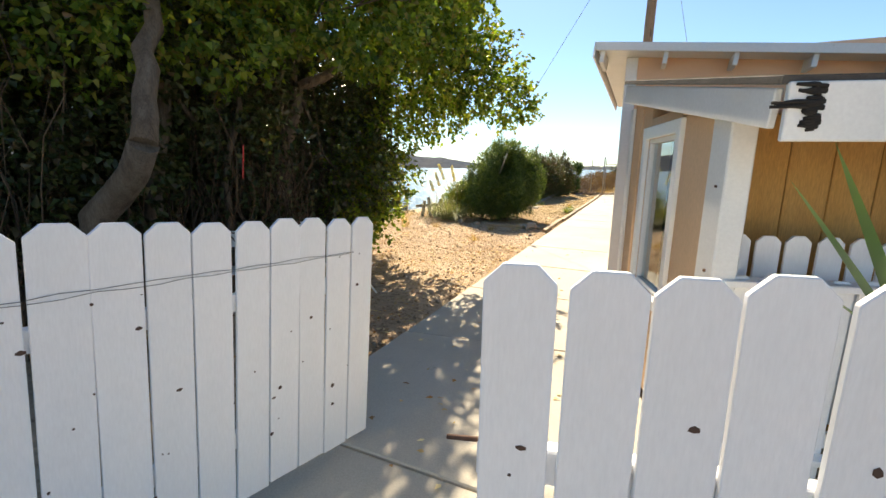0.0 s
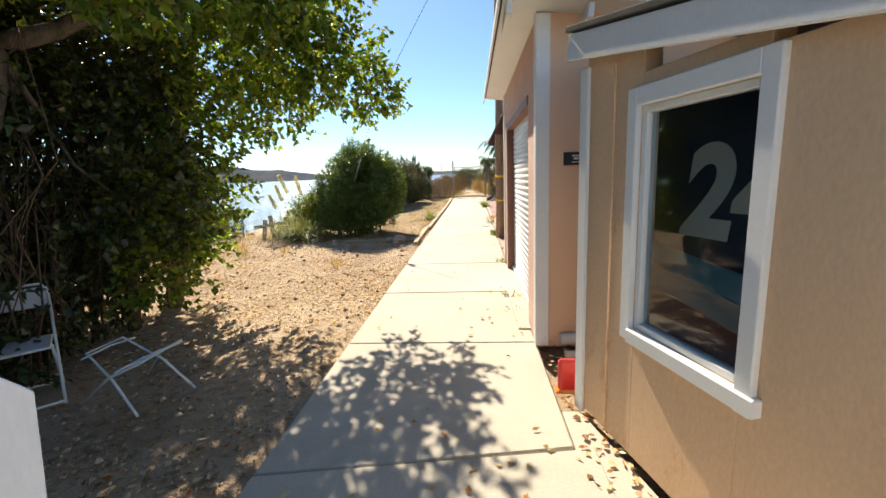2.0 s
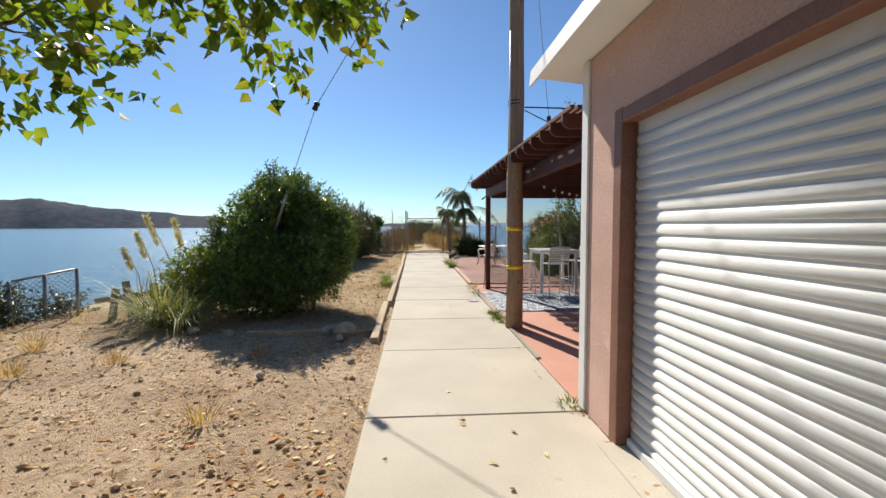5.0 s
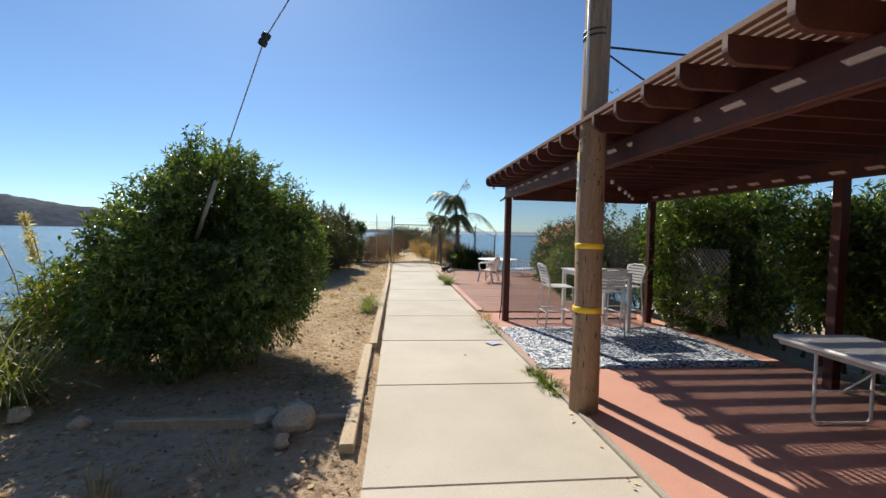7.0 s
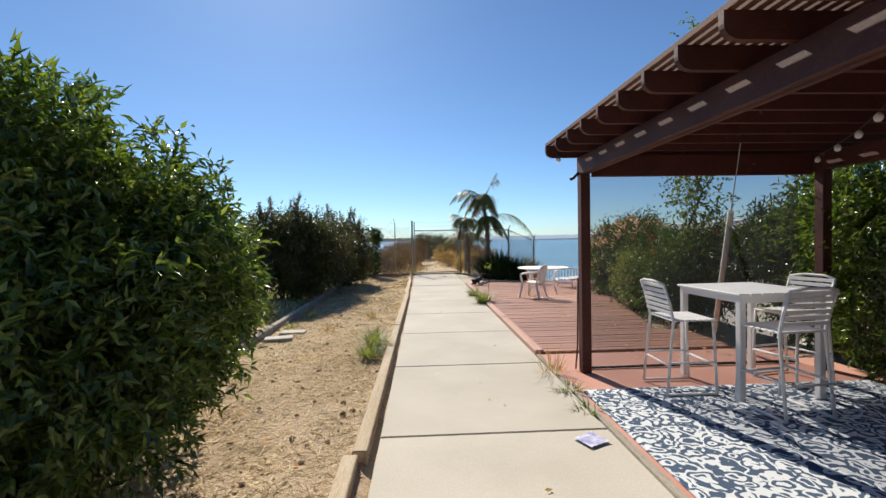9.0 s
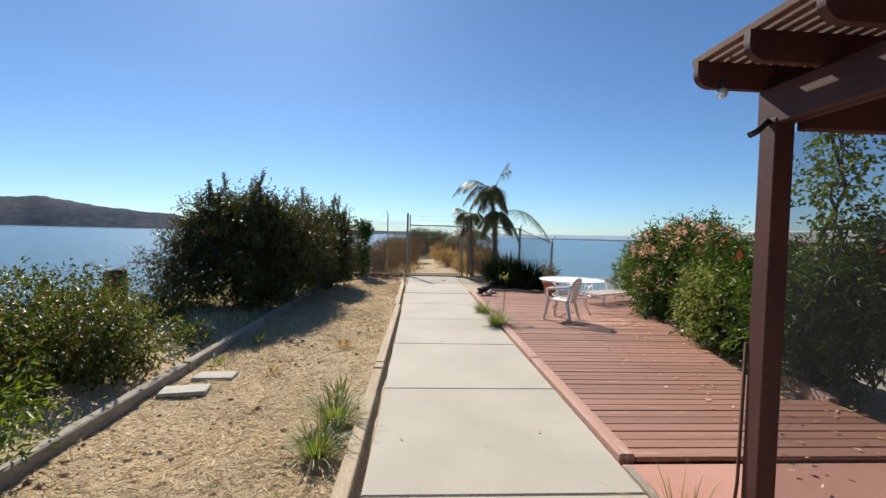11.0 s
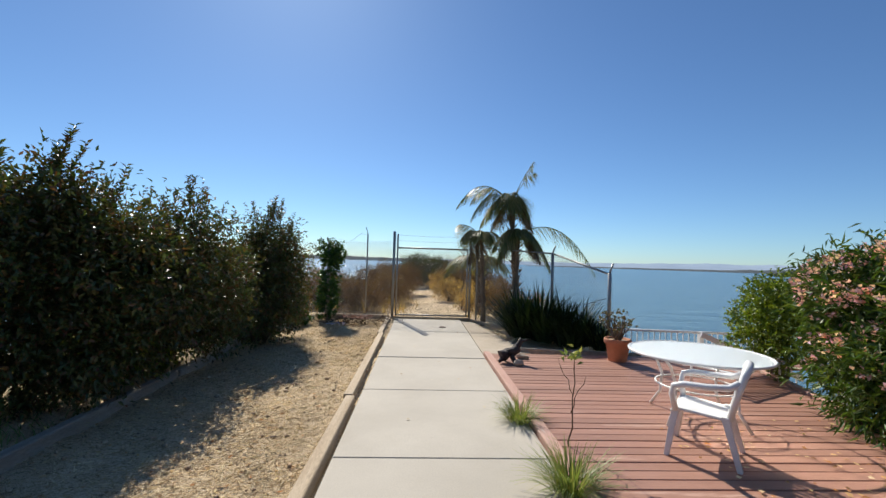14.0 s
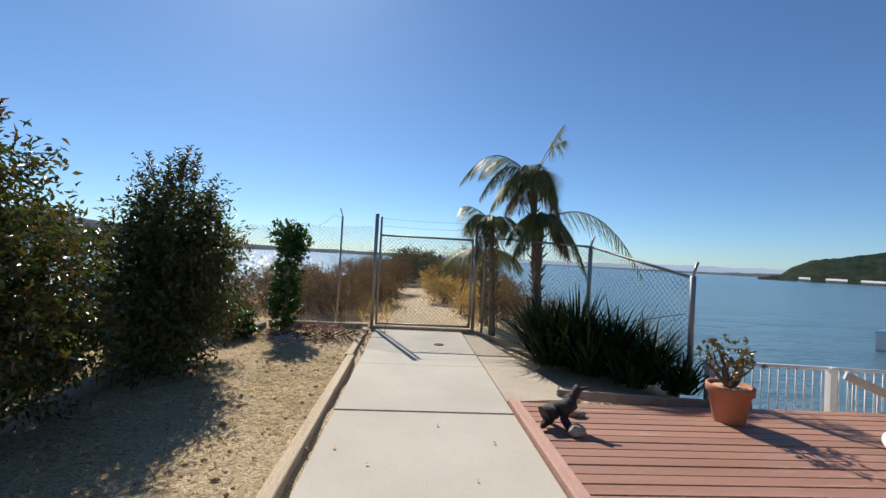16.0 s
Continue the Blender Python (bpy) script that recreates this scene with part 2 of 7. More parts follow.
M_sword = leaf_material("sword_leaf", [(0.014, 0.032, 0.010), (0.026, 0.05, 0.014), (0.045, 0.07, 0.022)], 0.1, 0.55, 0.25)
M_agave = leaf_material("agave_leaf", [(0.07, 0.16, 0.025), (0.11, 0.22, 0.035), (0.16, 0.28, 0.04)], 0.3, 0.35)
M_jade = leaf_material("jade_leaf", [(0.12, 0.17, 0.04), (0.22, 0.17, 0.06), (0.27, 0.14, 0.07)], 0.15, 0.35)
M_dry = leaf_material("dry_grass", [(0.38, 0.24, 0.12), (0.50, 0.34, 0.17), (0.58, 0.42, 0.24), (0.30, 0.19, 0.10)], 0.3, 0.8, 0.2)
M_drybrush = leaf_material("dry_brush", [(0.16, 0.09, 0.05), (0.26, 0.15, 0.08), (0.20, 0.14, 0.07)], 0.2, 0.8, 0.2)
M_plume = leaf_material("pampas_plume", [(0.74, 0.66, 0.54), (0.82, 0.75, 0.64)], 0.4, 0.9, 0.1)
M_pampas = leaf_material("pampas_blade", [(0.13, 0.18, 0.06), (0.26, 0.28, 0.12), (0.42, 0.38, 0.20)], 0.3, 0.6)
M_pink = leaf_material("pink_flower", [(0.76, 0.42, 0.52), (0.84, 0.62, 0.68), (0.70, 0.28, 0.40)], 0.35, 0.6)
M_redflower = leaf_material("red_flower", [(0.60, 0.02, 0.04), (0.50, 0.015, 0.03)], 0.3, 0.6)
M_ivy = leaf_material("ivy_leaf", [(0.02, 0.06, 0.012), (0.045, 0.10, 0.02), (0.09, 0.16, 0.03)], 0.25)
M_paper = surface("printed_wrapper", (0.70, 0.70, 0.78), (0.26, 0.24, 0.55), 0.5, 14, 60, 0.1)
M_boat = surface("boat_hull_white", (0.66, 0.68, 0.70), (0.72, 0.73, 0.75), 0.3, 2, 30, 0.0)
M_tarp = surface("blue_tarp", (0.14, 0.26, 0.48), (0.20, 0.33, 0.55), 0.6, 2, 30, 0.3)
M_roof_pale = surface("pale_roof", (0.70, 0.70, 0.69), (0.78, 0.78, 0.77), 0.6, 2, 30, 0.1)


def make_glass(name, tint, amount, rough):
    """A pane: part clear, part mirror-like film."""
    m, nt, b = nodes_of(name)
    b.inputs["Base Color"].default_value = (*tint, 1)
    b.inputs["Roughness"].default_value = rough
    b.inputs["Transmission Weight"].default_value = amount
    b.inputs["IOR"].default_value = 1.45
    return m


M_pane = make_glass("window_glass", (0.9, 0.95, 0.95), 1.0, 0.02)
M_frost = make_glass("textured_table_glass", (0.80, 0.86, 0.86), 0.75, 0.35)


def make_screen():
    """Dark see-through roll-down mesh with a little dust on it."""
    m, nt, b = nodes_of("dark_mesh_screen")
    dust = nt.nodes.new("ShaderNodeBsdfTranslucent")
    dust.inputs[0].default_value = (0.42, 0.42, 0.44, 1)
    n = noise_node(nt, place(nt, (1, 1, 0.3)), 2.0, 4)
    tr = nt.nodes.new("ShaderNodeBsdfTransparent")
    tr.inputs[0].default_value = (0.76, 0.76, 0.77, 1)
    mx = nt.nodes.new("ShaderNodeMixShader")
    mr = nt.nodes.new("ShaderNodeMapRange")
    mr.inputs[3].default_value, mr.inputs[4].default_value = 0.0, 0.02
    nt.links.new(n, mr.inputs[0])
    nt.links.new(mr.outputs[0], mx.inputs[0])
    nt.links.new(tr.outputs[0], mx.inputs[1])
    nt.links.new(dust.outputs[0], mx.inputs[2])
    nt.links.new(mx.outputs[0], nt.nodes["Material Output"].inputs[0])
    nt.nodes.remove(b)
    return m


M_screen = make_screen()


def make_rug():
    """White flat-woven rug with a navy ikat figure."""
    m, nt, b = nodes_of("ikat_rug")
    v = place(nt)
    w = nt.nodes.new("ShaderNodeTexNoise")
    w.inputs["Scale"].default_value, w.inputs["Detail"].default_value = 5.0, 2.0
    nt.links.new(v, w.inputs["Vector"])
    off = nt.nodes.new("ShaderNodeVectorMath")
    off.operation = "SCALE"
    off.inputs["Scale"].default_value = 0.30
    nt.links.new(w.outputs["Color"], off.inputs[0])
    add = nt.nodes.new("ShaderNodeVectorMath")
    nt.links.new(v, add.inputs[0])
    nt.links.new(off.outputs[0], add.inputs[1])
    vor = nt.nodes.new("ShaderNodeTexVoronoi")
    vor.feature = "F1"
    vor.inputs["Scale"].default_value, vor.inputs["Randomness"].default_value = 7.0, 0.75
    nt.links.new(add.outputs[0], vor.inputs["Vector"])
    sn = nt.nodes.new("ShaderNodeMath")
    sn.operation = "MULTIPLY"
    sn.inputs[1].default_value = 17.0
    nt.links.new(vor.outputs["Distance"], sn.inputs[0])
    ss = nt.nodes.new("ShaderNodeMath")
    ss.operation = "SINE"
    nt.links.new(sn.outputs[0], ss.inputs[0])
    fine = noise_node(nt, place(nt, (1, 5, 1)), 40, 3)
    ad = nt.nodes.new("ShaderNodeMath")
    ad.operation = "ADD"
    nt.links.new(ss.outputs[0], ad.inputs[0])
    nt.links.new(fine, ad.inputs[1])
    col = ramp_node(nt, ad.outputs[0], [(0.30, (0.64, 0.66, 0.66)), (0.36, (0.05, 0.085, 0.14))])
    nt.links.new(col, b.inputs["Base Color"])
    b.inputs["Roughness"].default_value = 0.95
    bp = nt.nodes.new("ShaderNodeBump")
    bp.inputs["Strength"].default_value, bp.inputs["Distance"].default_value = 0.4, 0.004
    nt.links.new(noise_node(nt, v, 250, 2), bp.inputs["Height"])
    nt.links.new(bp.outputs[0], b.inputs["Normal"])
    return m


M_rug = make_rug()


def make_ground():
    """Dry sandy soil: pale dust, darker clods, straw-coloured past the shrubs."""
    m, nt, b = nodes_of("dry_soil")
    v = place(nt)
    n1, n2, n3 = noise_node(nt, v, 0.55, 6.0), noise_node(nt, v, 14, 5.0, 0.7), noise_node(nt, v, 90, 3.0)
    col = ramp_node(nt, n1, [(0.30, (0.42, 0.295, 0.19)), (0.52, (0.59, 0.44, 0.30)), (0.72, (0.70, 0.555, 0.40))])
    g = ramp_node(nt, n2, [(0.30, (0.46, 0.41, 0.37)), (0.44, (0.95, 0.94, 0.93)), (0.70, (1.24, 1.23, 1.20))])
    col = mix_node(nt, "MULTIPLY", 1.0, col, g)
    g = ramp_node(nt, noise_node(nt, v, 3.6, 6.0, 0.72), [(0.33, (0.55, 0.51, 0.47)), (0.43, (1.0, 1.0, 1.0))])
    col = mix_node(nt, "MULTIPLY", 1.0, col, g)
    sp = nt.nodes.new("ShaderNodeSeparateXYZ")
    nt.links.new(v, sp.inputs[0])
    ym = nt.nodes.new("ShaderNodeMapRange")
    ym.inputs[1].default_value, ym.inputs[2].default_value = 13.0, 18.0
    nt.links.new(sp.outputs["Y"], ym.inputs[0])
    straw = ramp_node(nt, noise_node(nt, place(nt, (1, 2.5, 1)), 28, 5.0, 0.7), [(0.33, (0.22, 0.14, 0.075)), (0.46, (0.66, 0.49, 0.295)), (0.66, (0.88, 0.74, 0.52))])
    col = mix_node(nt, "MIX", ym.outputs[0], col, straw)
    nt.links.new(col, b.inputs["Base Color"])
    b.inputs["Roughness"].default_value, b.inputs["Specular IOR Level"].default_value = 0.97, 0.15
    bp = nt.nodes.new("ShaderNodeBump")
    bp.inputs["Strength"].default_value, bp.inputs["Distance"].default_value = 1.0, 0.03
    mixh = nt.nodes.new("ShaderNodeMath")
    mixh.operation = "ADD"
    nt.links.new(n2, mixh.inputs[0])
    nt.links.new(n3, mixh.inputs[1])
    nt.links.new(mixh.outputs[0], bp.inputs["Height"])
    nt.links.new(bp.outputs[0], b.inputs["Normal"])
    return m


M_ground = make_ground()


def make_water():
    m, nt, b = nodes_of("bay_water")
    v = place(nt, (1.0, 1.6, 1))
    n1, n2, n3 = noise_node(nt, v, 0.9, 4.0), noise_node(nt, v, 0.12, 3.0), noise_node(nt, place(nt, (0.4, 1, 1)), 0.012, 3.0)
    col = ramp_node(nt, n3, [(0.3, (0.075, 0.15, 0.20)), (0.7, (0.11, 0.20, 0.245))])
    nt.links.new(col, b.inputs["Base Color"])
    b.inputs["Roughness"].default_value, b.inputs["IOR"].default_value = 0.22, 1.33
    h = nt.nodes.new("ShaderNodeMath")
    h.operation = "MULTIPLY_ADD"
    h.inputs[1].default_value = 3.0
    nt.links.new(n2, h.inputs[0])
    nt.links.new(n1, h.inputs[2])
    bp = nt.nodes.new("ShaderNodeBump")
    bp.inputs["Strength"].default_value, bp.inputs["Distance"].default_value = 0.8, 0.30
    nt.links.new(h.outputs[0], bp.inputs["Height"])
    nt.links.new(bp.outputs[0], b.inputs["Normal"])
    return m


M_water = make_water()
# blue-grey instead of grass green-brown: the air's haze is mixed into the colour
M_hill_left = surface("haze_tinted_hill", (0.085, 0.105, 0.13), (0.13, 0.135, 0.145), 1.0, 0.006, 0.05, 0.0, fleck=0.35, spec=0.0)
M_hill_right = surface("wooded_hill", (0.020, 0.034, 0.026), (0.042, 0.052, 0.036), 1.0, 0.012, 0.09, 0.0, wear=(0.16, 0.13, 0.085), wear_at=0.60, wear_scale=0.01, fleck=0.5, spec=0.0)
# distance haze is painted into this pale blue base colour
M_hill_far = surface("haze_tinted_mountains", (0.30, 0.38, 0.47), (0.34, 0.42, 0.51), 1.0, 0.002, 0.02, 0.0, fleck=0.08, spec=0.0)
# woods lightened towards grey-blue, so the base colour carries the haze
M_shore = surface("haze_tinted_shore", (0.10, 0.12, 0.13), (0.15, 0.165, 0.17), 1.0, 0.01, 0.1, 0.0, fleck=0.4, spec=0.0)

# ---- building helpers ----
def link_mesh(name, me, material, parent=None):
    if material:
        me.materials.append(material)
    ob = new(name, me)
    if parent:
        ob.parent = parent
    return ob


def part(name, bm, material, parent, label=""):
    me = bpy.data.meshes.new(name)
    bm.to_mesh(me)
    bm.free()
    ob = link_mesh(name, me, material, parent)
    if label:
        tagged(ob, label)
    return ob


def thing(name, label, category, m=None, group="", kind=""):
    ob = new(name)
    ob.empty_display_size = 0.1
    if m is not None:
        ob.matrix_basis = m
    return tagged(ob, label, category, group, kind)


def solo(name, bm, material, label, category, group="", kind="", m=None):
    ob = part(name, bm, material, None)
    if m is not None:
        ob.matrix_basis = m
    return tagged(ob, label, category, group, kind)


def array_mesh(name, verts, faces, material, parent=None, smooth=False):
    me = bpy.data.meshes.new(name)
    verts, faces = np.asarray(verts, float), np.asarray(faces)
    me.vertices.add(len(verts))
    me.vertices.foreach_set("co", verts.ravel())
    k = faces.shape[1]
    me.loops.add(faces.size)
    me.loops.foreach_set("vertex_index", faces.ravel())
    me.polygons.add(len(faces))
    me.polygons.foreach_set("loop_start", np.arange(0, faces.size, k))
    me.update(calc_edges=True)
    if smooth:
        me.polygons.foreach_set("use_smooth", np.ones(len(faces), bool))
    return link_mesh(name, me, material, parent)


def box(bm, lo, hi, bevel=0.004, m=None):
    """A box from corner to corner with chamfered edges."""
    lo, hi = Vector(lo), Vector(hi)
    t = bmesh.new()
    bmesh.ops.create_cube(t, size=1.0)
    for v in t.verts:
        v.co = Vector(((v.co[i] + 0.5) * (hi[i] - lo[i]) + lo[i]) for i in range(3))
    bevel = min(bevel, min(hi[i] - lo[i] for i in range(3)) * 0.4)
    if bevel > 0:
        bmesh.ops.bevel(t, geom=t.edges[:], offset=bevel, segments=1, affect="EDGES")
    if m is not None:
        bmesh.ops.transform(t, matrix=m, verts=t.verts)
    me = bpy.data.meshes.new("tmp")
    t.to_mesh(me)
    t.free()
    bm.from_mesh(me)
    bpy.data.meshes.remove(me)
    return bm


def boxed(lo, hi, bevel=0.004, m=None):
    return box(bmesh.new(), lo, hi, bevel, m)


def tube(bm, points, radii, sides=8, cap=True):
    """A round bar through the points."""
    pts = [Vector(p) for p in points]
    if isinstance(radii, (int, float)):
        radii = [radii] * len(pts)
    rings, ref = [], None
    for i, p in enumerate(pts):
        d = (pts[min(i + 1, len(pts) - 1)] - pts[max(i - 1, 0)]).normalized()
        if ref is None:
            ref = d.orthogonal().normalized()
        ref = (ref - d * ref.dot(d)).normalized()
        b = d.cross(ref)
        rings.append([bm.verts.new(p + (ref * math.cos(a) + b * math.sin(a)) * radii[i]) for a in (2 * math.pi * k / sides for k in range(sides))])
    for r, s in zip(rings, rings[1:]):
        for k in range(sides):
            f = bm.faces.new((r[k], r[(k + 1) % sides], s[(k + 1) % sides], s[k]))
            f.smooth = True
    if cap:
        bm.faces.new(rings[0][::-1])
        bm.faces.new(rings[-1])
    return bm


def lathe(bm, profile, sides=24, smooth=True):
    """A turned shape: (radius, height) from bottom to top round z."""
    rings = [[bm.verts.new((r * math.cos(2 * math.pi * k / sides), r * math.sin(2 * math.pi * k / sides), z)) for k in range(sides)] for r, z in profile]
    for a, b in zip(rings, rings[1:]):
        for k in range(sides):
            bm.faces.new((a[k], a[(k + 1) % sides], b[(k + 1) % sides], b[k])).smooth = smooth
    bm.faces.new(rings[0][::-1])
    bm.faces.new(rings[-1])
    return bm


def prism(bm, outline, z0, z1):
    """An upright prism over a counter-clockwise outline."""
    lo = [bm.verts.new((x, y, z0)) for x, y in outline]
    hi = [bm.verts.new((x, y, z1)) for x, y in outline]
    n = len(outline)
    for i in range(n):
        bm.faces.new((lo[i], lo[(i + 1) % n], hi[(i + 1) % n], hi[i]))
    bm.faces.new(lo[::-1])
    bm.faces.new(hi)
    return bm


def lump(bm, centre, size, rough=0.25, seed=0, cuts=2):
    """An uneven stone-like lump."""
    t = bmesh.new()
    bmesh.ops.create_icosphere(t, subdivisions=cuts, radius=1.0)
    for v in t.verts:
        k = 1 + rough * noise.noise(v.co * 1.3 + Vector((seed * 3.1, seed * 1.7, 0)))
        v.co = Vector((v.co.x * size[0] * k, v.co.y * size[1] * k, v.co.z * size[2] * k)) + Vector(centre)
    me = bpy.data.meshes.new("tmp")
    t.to_mesh(me)
    t.free()
    bm.from_mesh(me)
    bpy.data.meshes.remove(me)
    return bm


# ---- leaves in bulk ----
RNG = np.random.default_rng(7)


def unit(a):
    return a / np.maximum(np.linalg.norm(a, axis=1, keepdims=True), 1e-9)


def leaf_arrays(base, way, length, width, fold=0.25, curl=0.2):
    """One folded leaf of four corners at each base, pointing along way."""
    n = len(base)
    way = unit(way)
    side = unit(np.cross(way, RNG.normal(size=(n, 3)) * 0.62 + np.array([0, 0, 1.0])))      # blades lie roughly level
    up = np.cross(side, way)
    L, W = np.broadcast_to(length, n)[:, None], np.broadcast_to(width, n)[:, None]
    p0 = base
    p1 = base + way * L * 0.35 + side * W * 0.5 + up * W * fold
    p2 = base + way * L * 0.35 - side * W * 0.5 + up * W * fold
    p4 = base + way * L - up * L * curl
    verts = np.stack([p0, p1, p4, p2], 1).reshape(-1, 3)
    k = np.arange(n)[:, None] * 4
    faces = np.concatenate([k + np.array([[0, 2, 1]]), k + np.array([[0, 3, 2]])], 0)
    return verts, faces


def blade_arrays(base, way, length, width, droop, steps=4):
    """Long strap leaves that arch over under their own weight."""
    n = len(base)
    way = unit(way)
    flat = way * np.array([1, 1, 0]) + RNG.normal(size=(n, 3)) * 1e-3
    side = unit(np.cross(flat, np.array([[0, 0, 1.0]])))
    L, W, D = (np.broadcast_to(a, n)[:, None] for a in (length, width, droop))
    rows = []
    for i in range(steps + 1):
        s = i / steps
        c = base + way * L * s + np.array([[0, 0, -1.0]]) * D * L * s * s + unit(flat) * D * L * 0.4 * s * s
        w = W * (1 - s ** 2.2) * 0.5 + 0.0008
        rows += [c - side * w, c + side * w]
    verts = np.stack(rows, 1).reshape(-1, 3)
    per = 2 * (steps + 1)
    k = np.arange(n)[:, None] * per
    faces = np.concatenate([k + np.array([[2 * i, 2 * i + 1, 2 * i + 3, 2 * i + 2]]) for i in range(steps)], 0)
    return verts, faces


def clump_leaves(clumps, per_area, length, width, sprig=0.25, droop=0.15, inner=0.35, jitter=0.22):
    """Leaves set on sprigs that grow outward from uneven ellipsoids (centre, radii). Returns leaf bases and ways."""
    bases, ways = [], []
    for (c, r) in clumps:
        c, r = np.array(c, float), np.array(r, float)
        area = 4 * math.pi * ((r[0] * r[1]) ** 1.6 / 3 + (r[0] * r[2]) ** 1.6 / 3 + (r[1] * r[2]) ** 1.6 / 3) ** (1 / 1.6)
        sprigs = max(4, int(area * per_area / 7))
        d = unit(RNG.normal(size=(sprigs, 3)))
        ph = RNG.uniform(0, 6.28, 6)
        bumps = 1 + jitter * (np.sin(d[:, 0] * 5 + ph[0]) * np.sin(d[:, 1] * 5 + ph[1]) + 0.7 * np.sin(d[:, 2] * 8 + ph[2]) * np.sin(d[:, 0] * 9 + ph[3]))
        depth = np.where(RNG.random(sprigs) < inner, RNG.uniform(0.25, 0.8, sprigs), RNG.uniform(0.82, 1.0, sprigs))
        start = c + d * r * (bumps * depth)[:, None]
        grow = unit(d / r * r.mean() + RNG.normal(size=(sprigs, 3)) * 0.45 + np.array([0, 0, 0.15]))
        sl = sprig * RNG.uniform(0.35, 1.25, sprigs)
        for j in range(7):
            s = (j + RNG.random(sprigs)) / 7
            bases.append(start + grow * (sl * s)[:, None] + RNG.normal(size=(sprigs, 3)) * sprig * 0.06)
            ways.append(unit(grow * 0.8 + RNG.normal(size=(sprigs, 3)) * 0.75 + np.array([0, 0, -droop])))
    return np.concatenate(bases), np.concatenate(ways)


def foliage(name, clumps, per_area, length, width, material, parent, label="", sprig=0.25, droop=0.15, inner=0.35, jitter=0.22, floor=None, gap=None):
    b, w = clump_leaves(clumps, per_area, length, width, sprig, droop, inner, jitter)
    if gap is not None:
        keep = gap(b)
        b, w = b[keep], w[keep]
    if floor is not None:
        keep = b[:, 2] > floor
        b, w = b[keep], w[keep]
    n = len(b)
    v, f = leaf_arrays(b, w, length * RNG.uniform(0.6, 1.25, n), width * RNG.uniform(0.7, 1.2, n))
    ob = array_mesh(name, v, f, material, parent)
    if label:
        tagged(ob, label)
    return ob


def limb(bm, a, b, r0, r1, wob=0.08, steps=6, sides=8, seed=0):
    """A tapered, slightly crooked limb from a to b."""
    a, b = Vector(a), Vector(b)
    rnd = random.Random(seed)
    pts = []
    for i in range(steps + 1):
        s = i / steps
        off = Vector((rnd.uniform(-1, 1), rnd.uniform(-1, 1), rnd.uniform(-0.4, 0.4))) * wob * (b - a).length * (0 if i in (0, steps) else 1) * 0.5
        pts.append(a.lerp(b, s) + off)
    tube(bm, pts, [r0 + (r1 - r0) * i / steps for i in range(steps + 1)], sides)


# ---- ground, water, distance ----
def smooth(a, b, x):
    s = np.clip((x - a) / (b - a), 0, 1)
    return s * s * (3 - 2 * s)


def shore_left(y):
    return -8.2 - 1.2 * smooth(17, 12.5, y) - 0.5 * np.sin(y * 0.5) - 0.3 * np.sin(y * 1.3) - smooth(9, 4, y) * 5 + smooth(31, 60, y) * 4.5


def shore_right(y):
    return np.where(y < 17, 60.0, 5.0) - smooth(25.6, 26.6, y) * 1.9 + smooth(33, 45, y) * 1.5


def ground_height(x, y):
    wob = 0.02 * np.sin(x * 2.1 + y * 0.7) * np.sin(y * 1.7 - x) + 0.012 * np.sin(x * 5.3) * np.sin(y * 6.1 + x * 2)
    wob = wob + 0.009 * np.sin(x * 13.1 + 2 * np.sin(y * 3.7)) * np.sin(y * 11.7 + 2 * np.sin(x * 4.1))
    inland = np.minimum(np.minimum(x - shore_left(y), shore_right(y) - x), 62 - y)
    z = -0.035 + wob - 4.6 * smooth(0.6, -5.5, inland) - 0.35 * smooth(1.2, -0.5, inland)
    z = z + 0.12 * smooth(33, 40, y) * np.sin(x * 1.1) + smooth(-4.6, -5.4, x) * smooth(15.5, 17, y) * 0.10
    under = smooth(-2.12, -2.0, x) * smooth(5.0, 4.5, x) * smooth(31.0, 30.4, y)
    return z - 0.09 * under


def build_ground():
    far = np.array([12.0, 20, 40, 90, 200, 500, 1200, 2600])
    xs = np.concatenate([-10 - far[::-1], np.arange(-10, 7.01, 0.14), 7 + far])
    ys = np.concatenate([-6 - far[::-1], np.arange(-6, 34.01, 0.14), np.arange(35, 66, 1.0), 66 + far])
    X, Y = np.meshgrid(xs, ys)
    Z = ground_height(X, Y)
    Z = np.where((np.abs(X) > 100) | (Y > 100), -8.0, Z)
    ny, nx = X.shape
    i = (np.arange(ny - 1)[:, None] * nx + np.arange(nx - 1)[None, :]).ravel()
    faces = np.stack([i, i + 1, i + nx + 1, i + nx], 1)
    ob = array_mesh("ground", np.stack([X, Y, Z], 2).reshape(-1, 3), faces, M_ground, smooth=True)
    tagged(ob, "dry sandy soil with straw and leaf litter", "ground", kind="structure")


build_ground()
WATER_Z = -3.2
bm = bmesh.new()
vs = [bm.verts.new(p) for p in ((-3500, -3500, WATER_Z), (3500, -3500, WATER_Z), (3500, 3500, WATER_Z), (-3500, 3500, WATER_Z))]
bm.faces.new(vs)
solo("water", bm, M_water, "calm blue-green bay water under clear sky", "water", kind="structure")


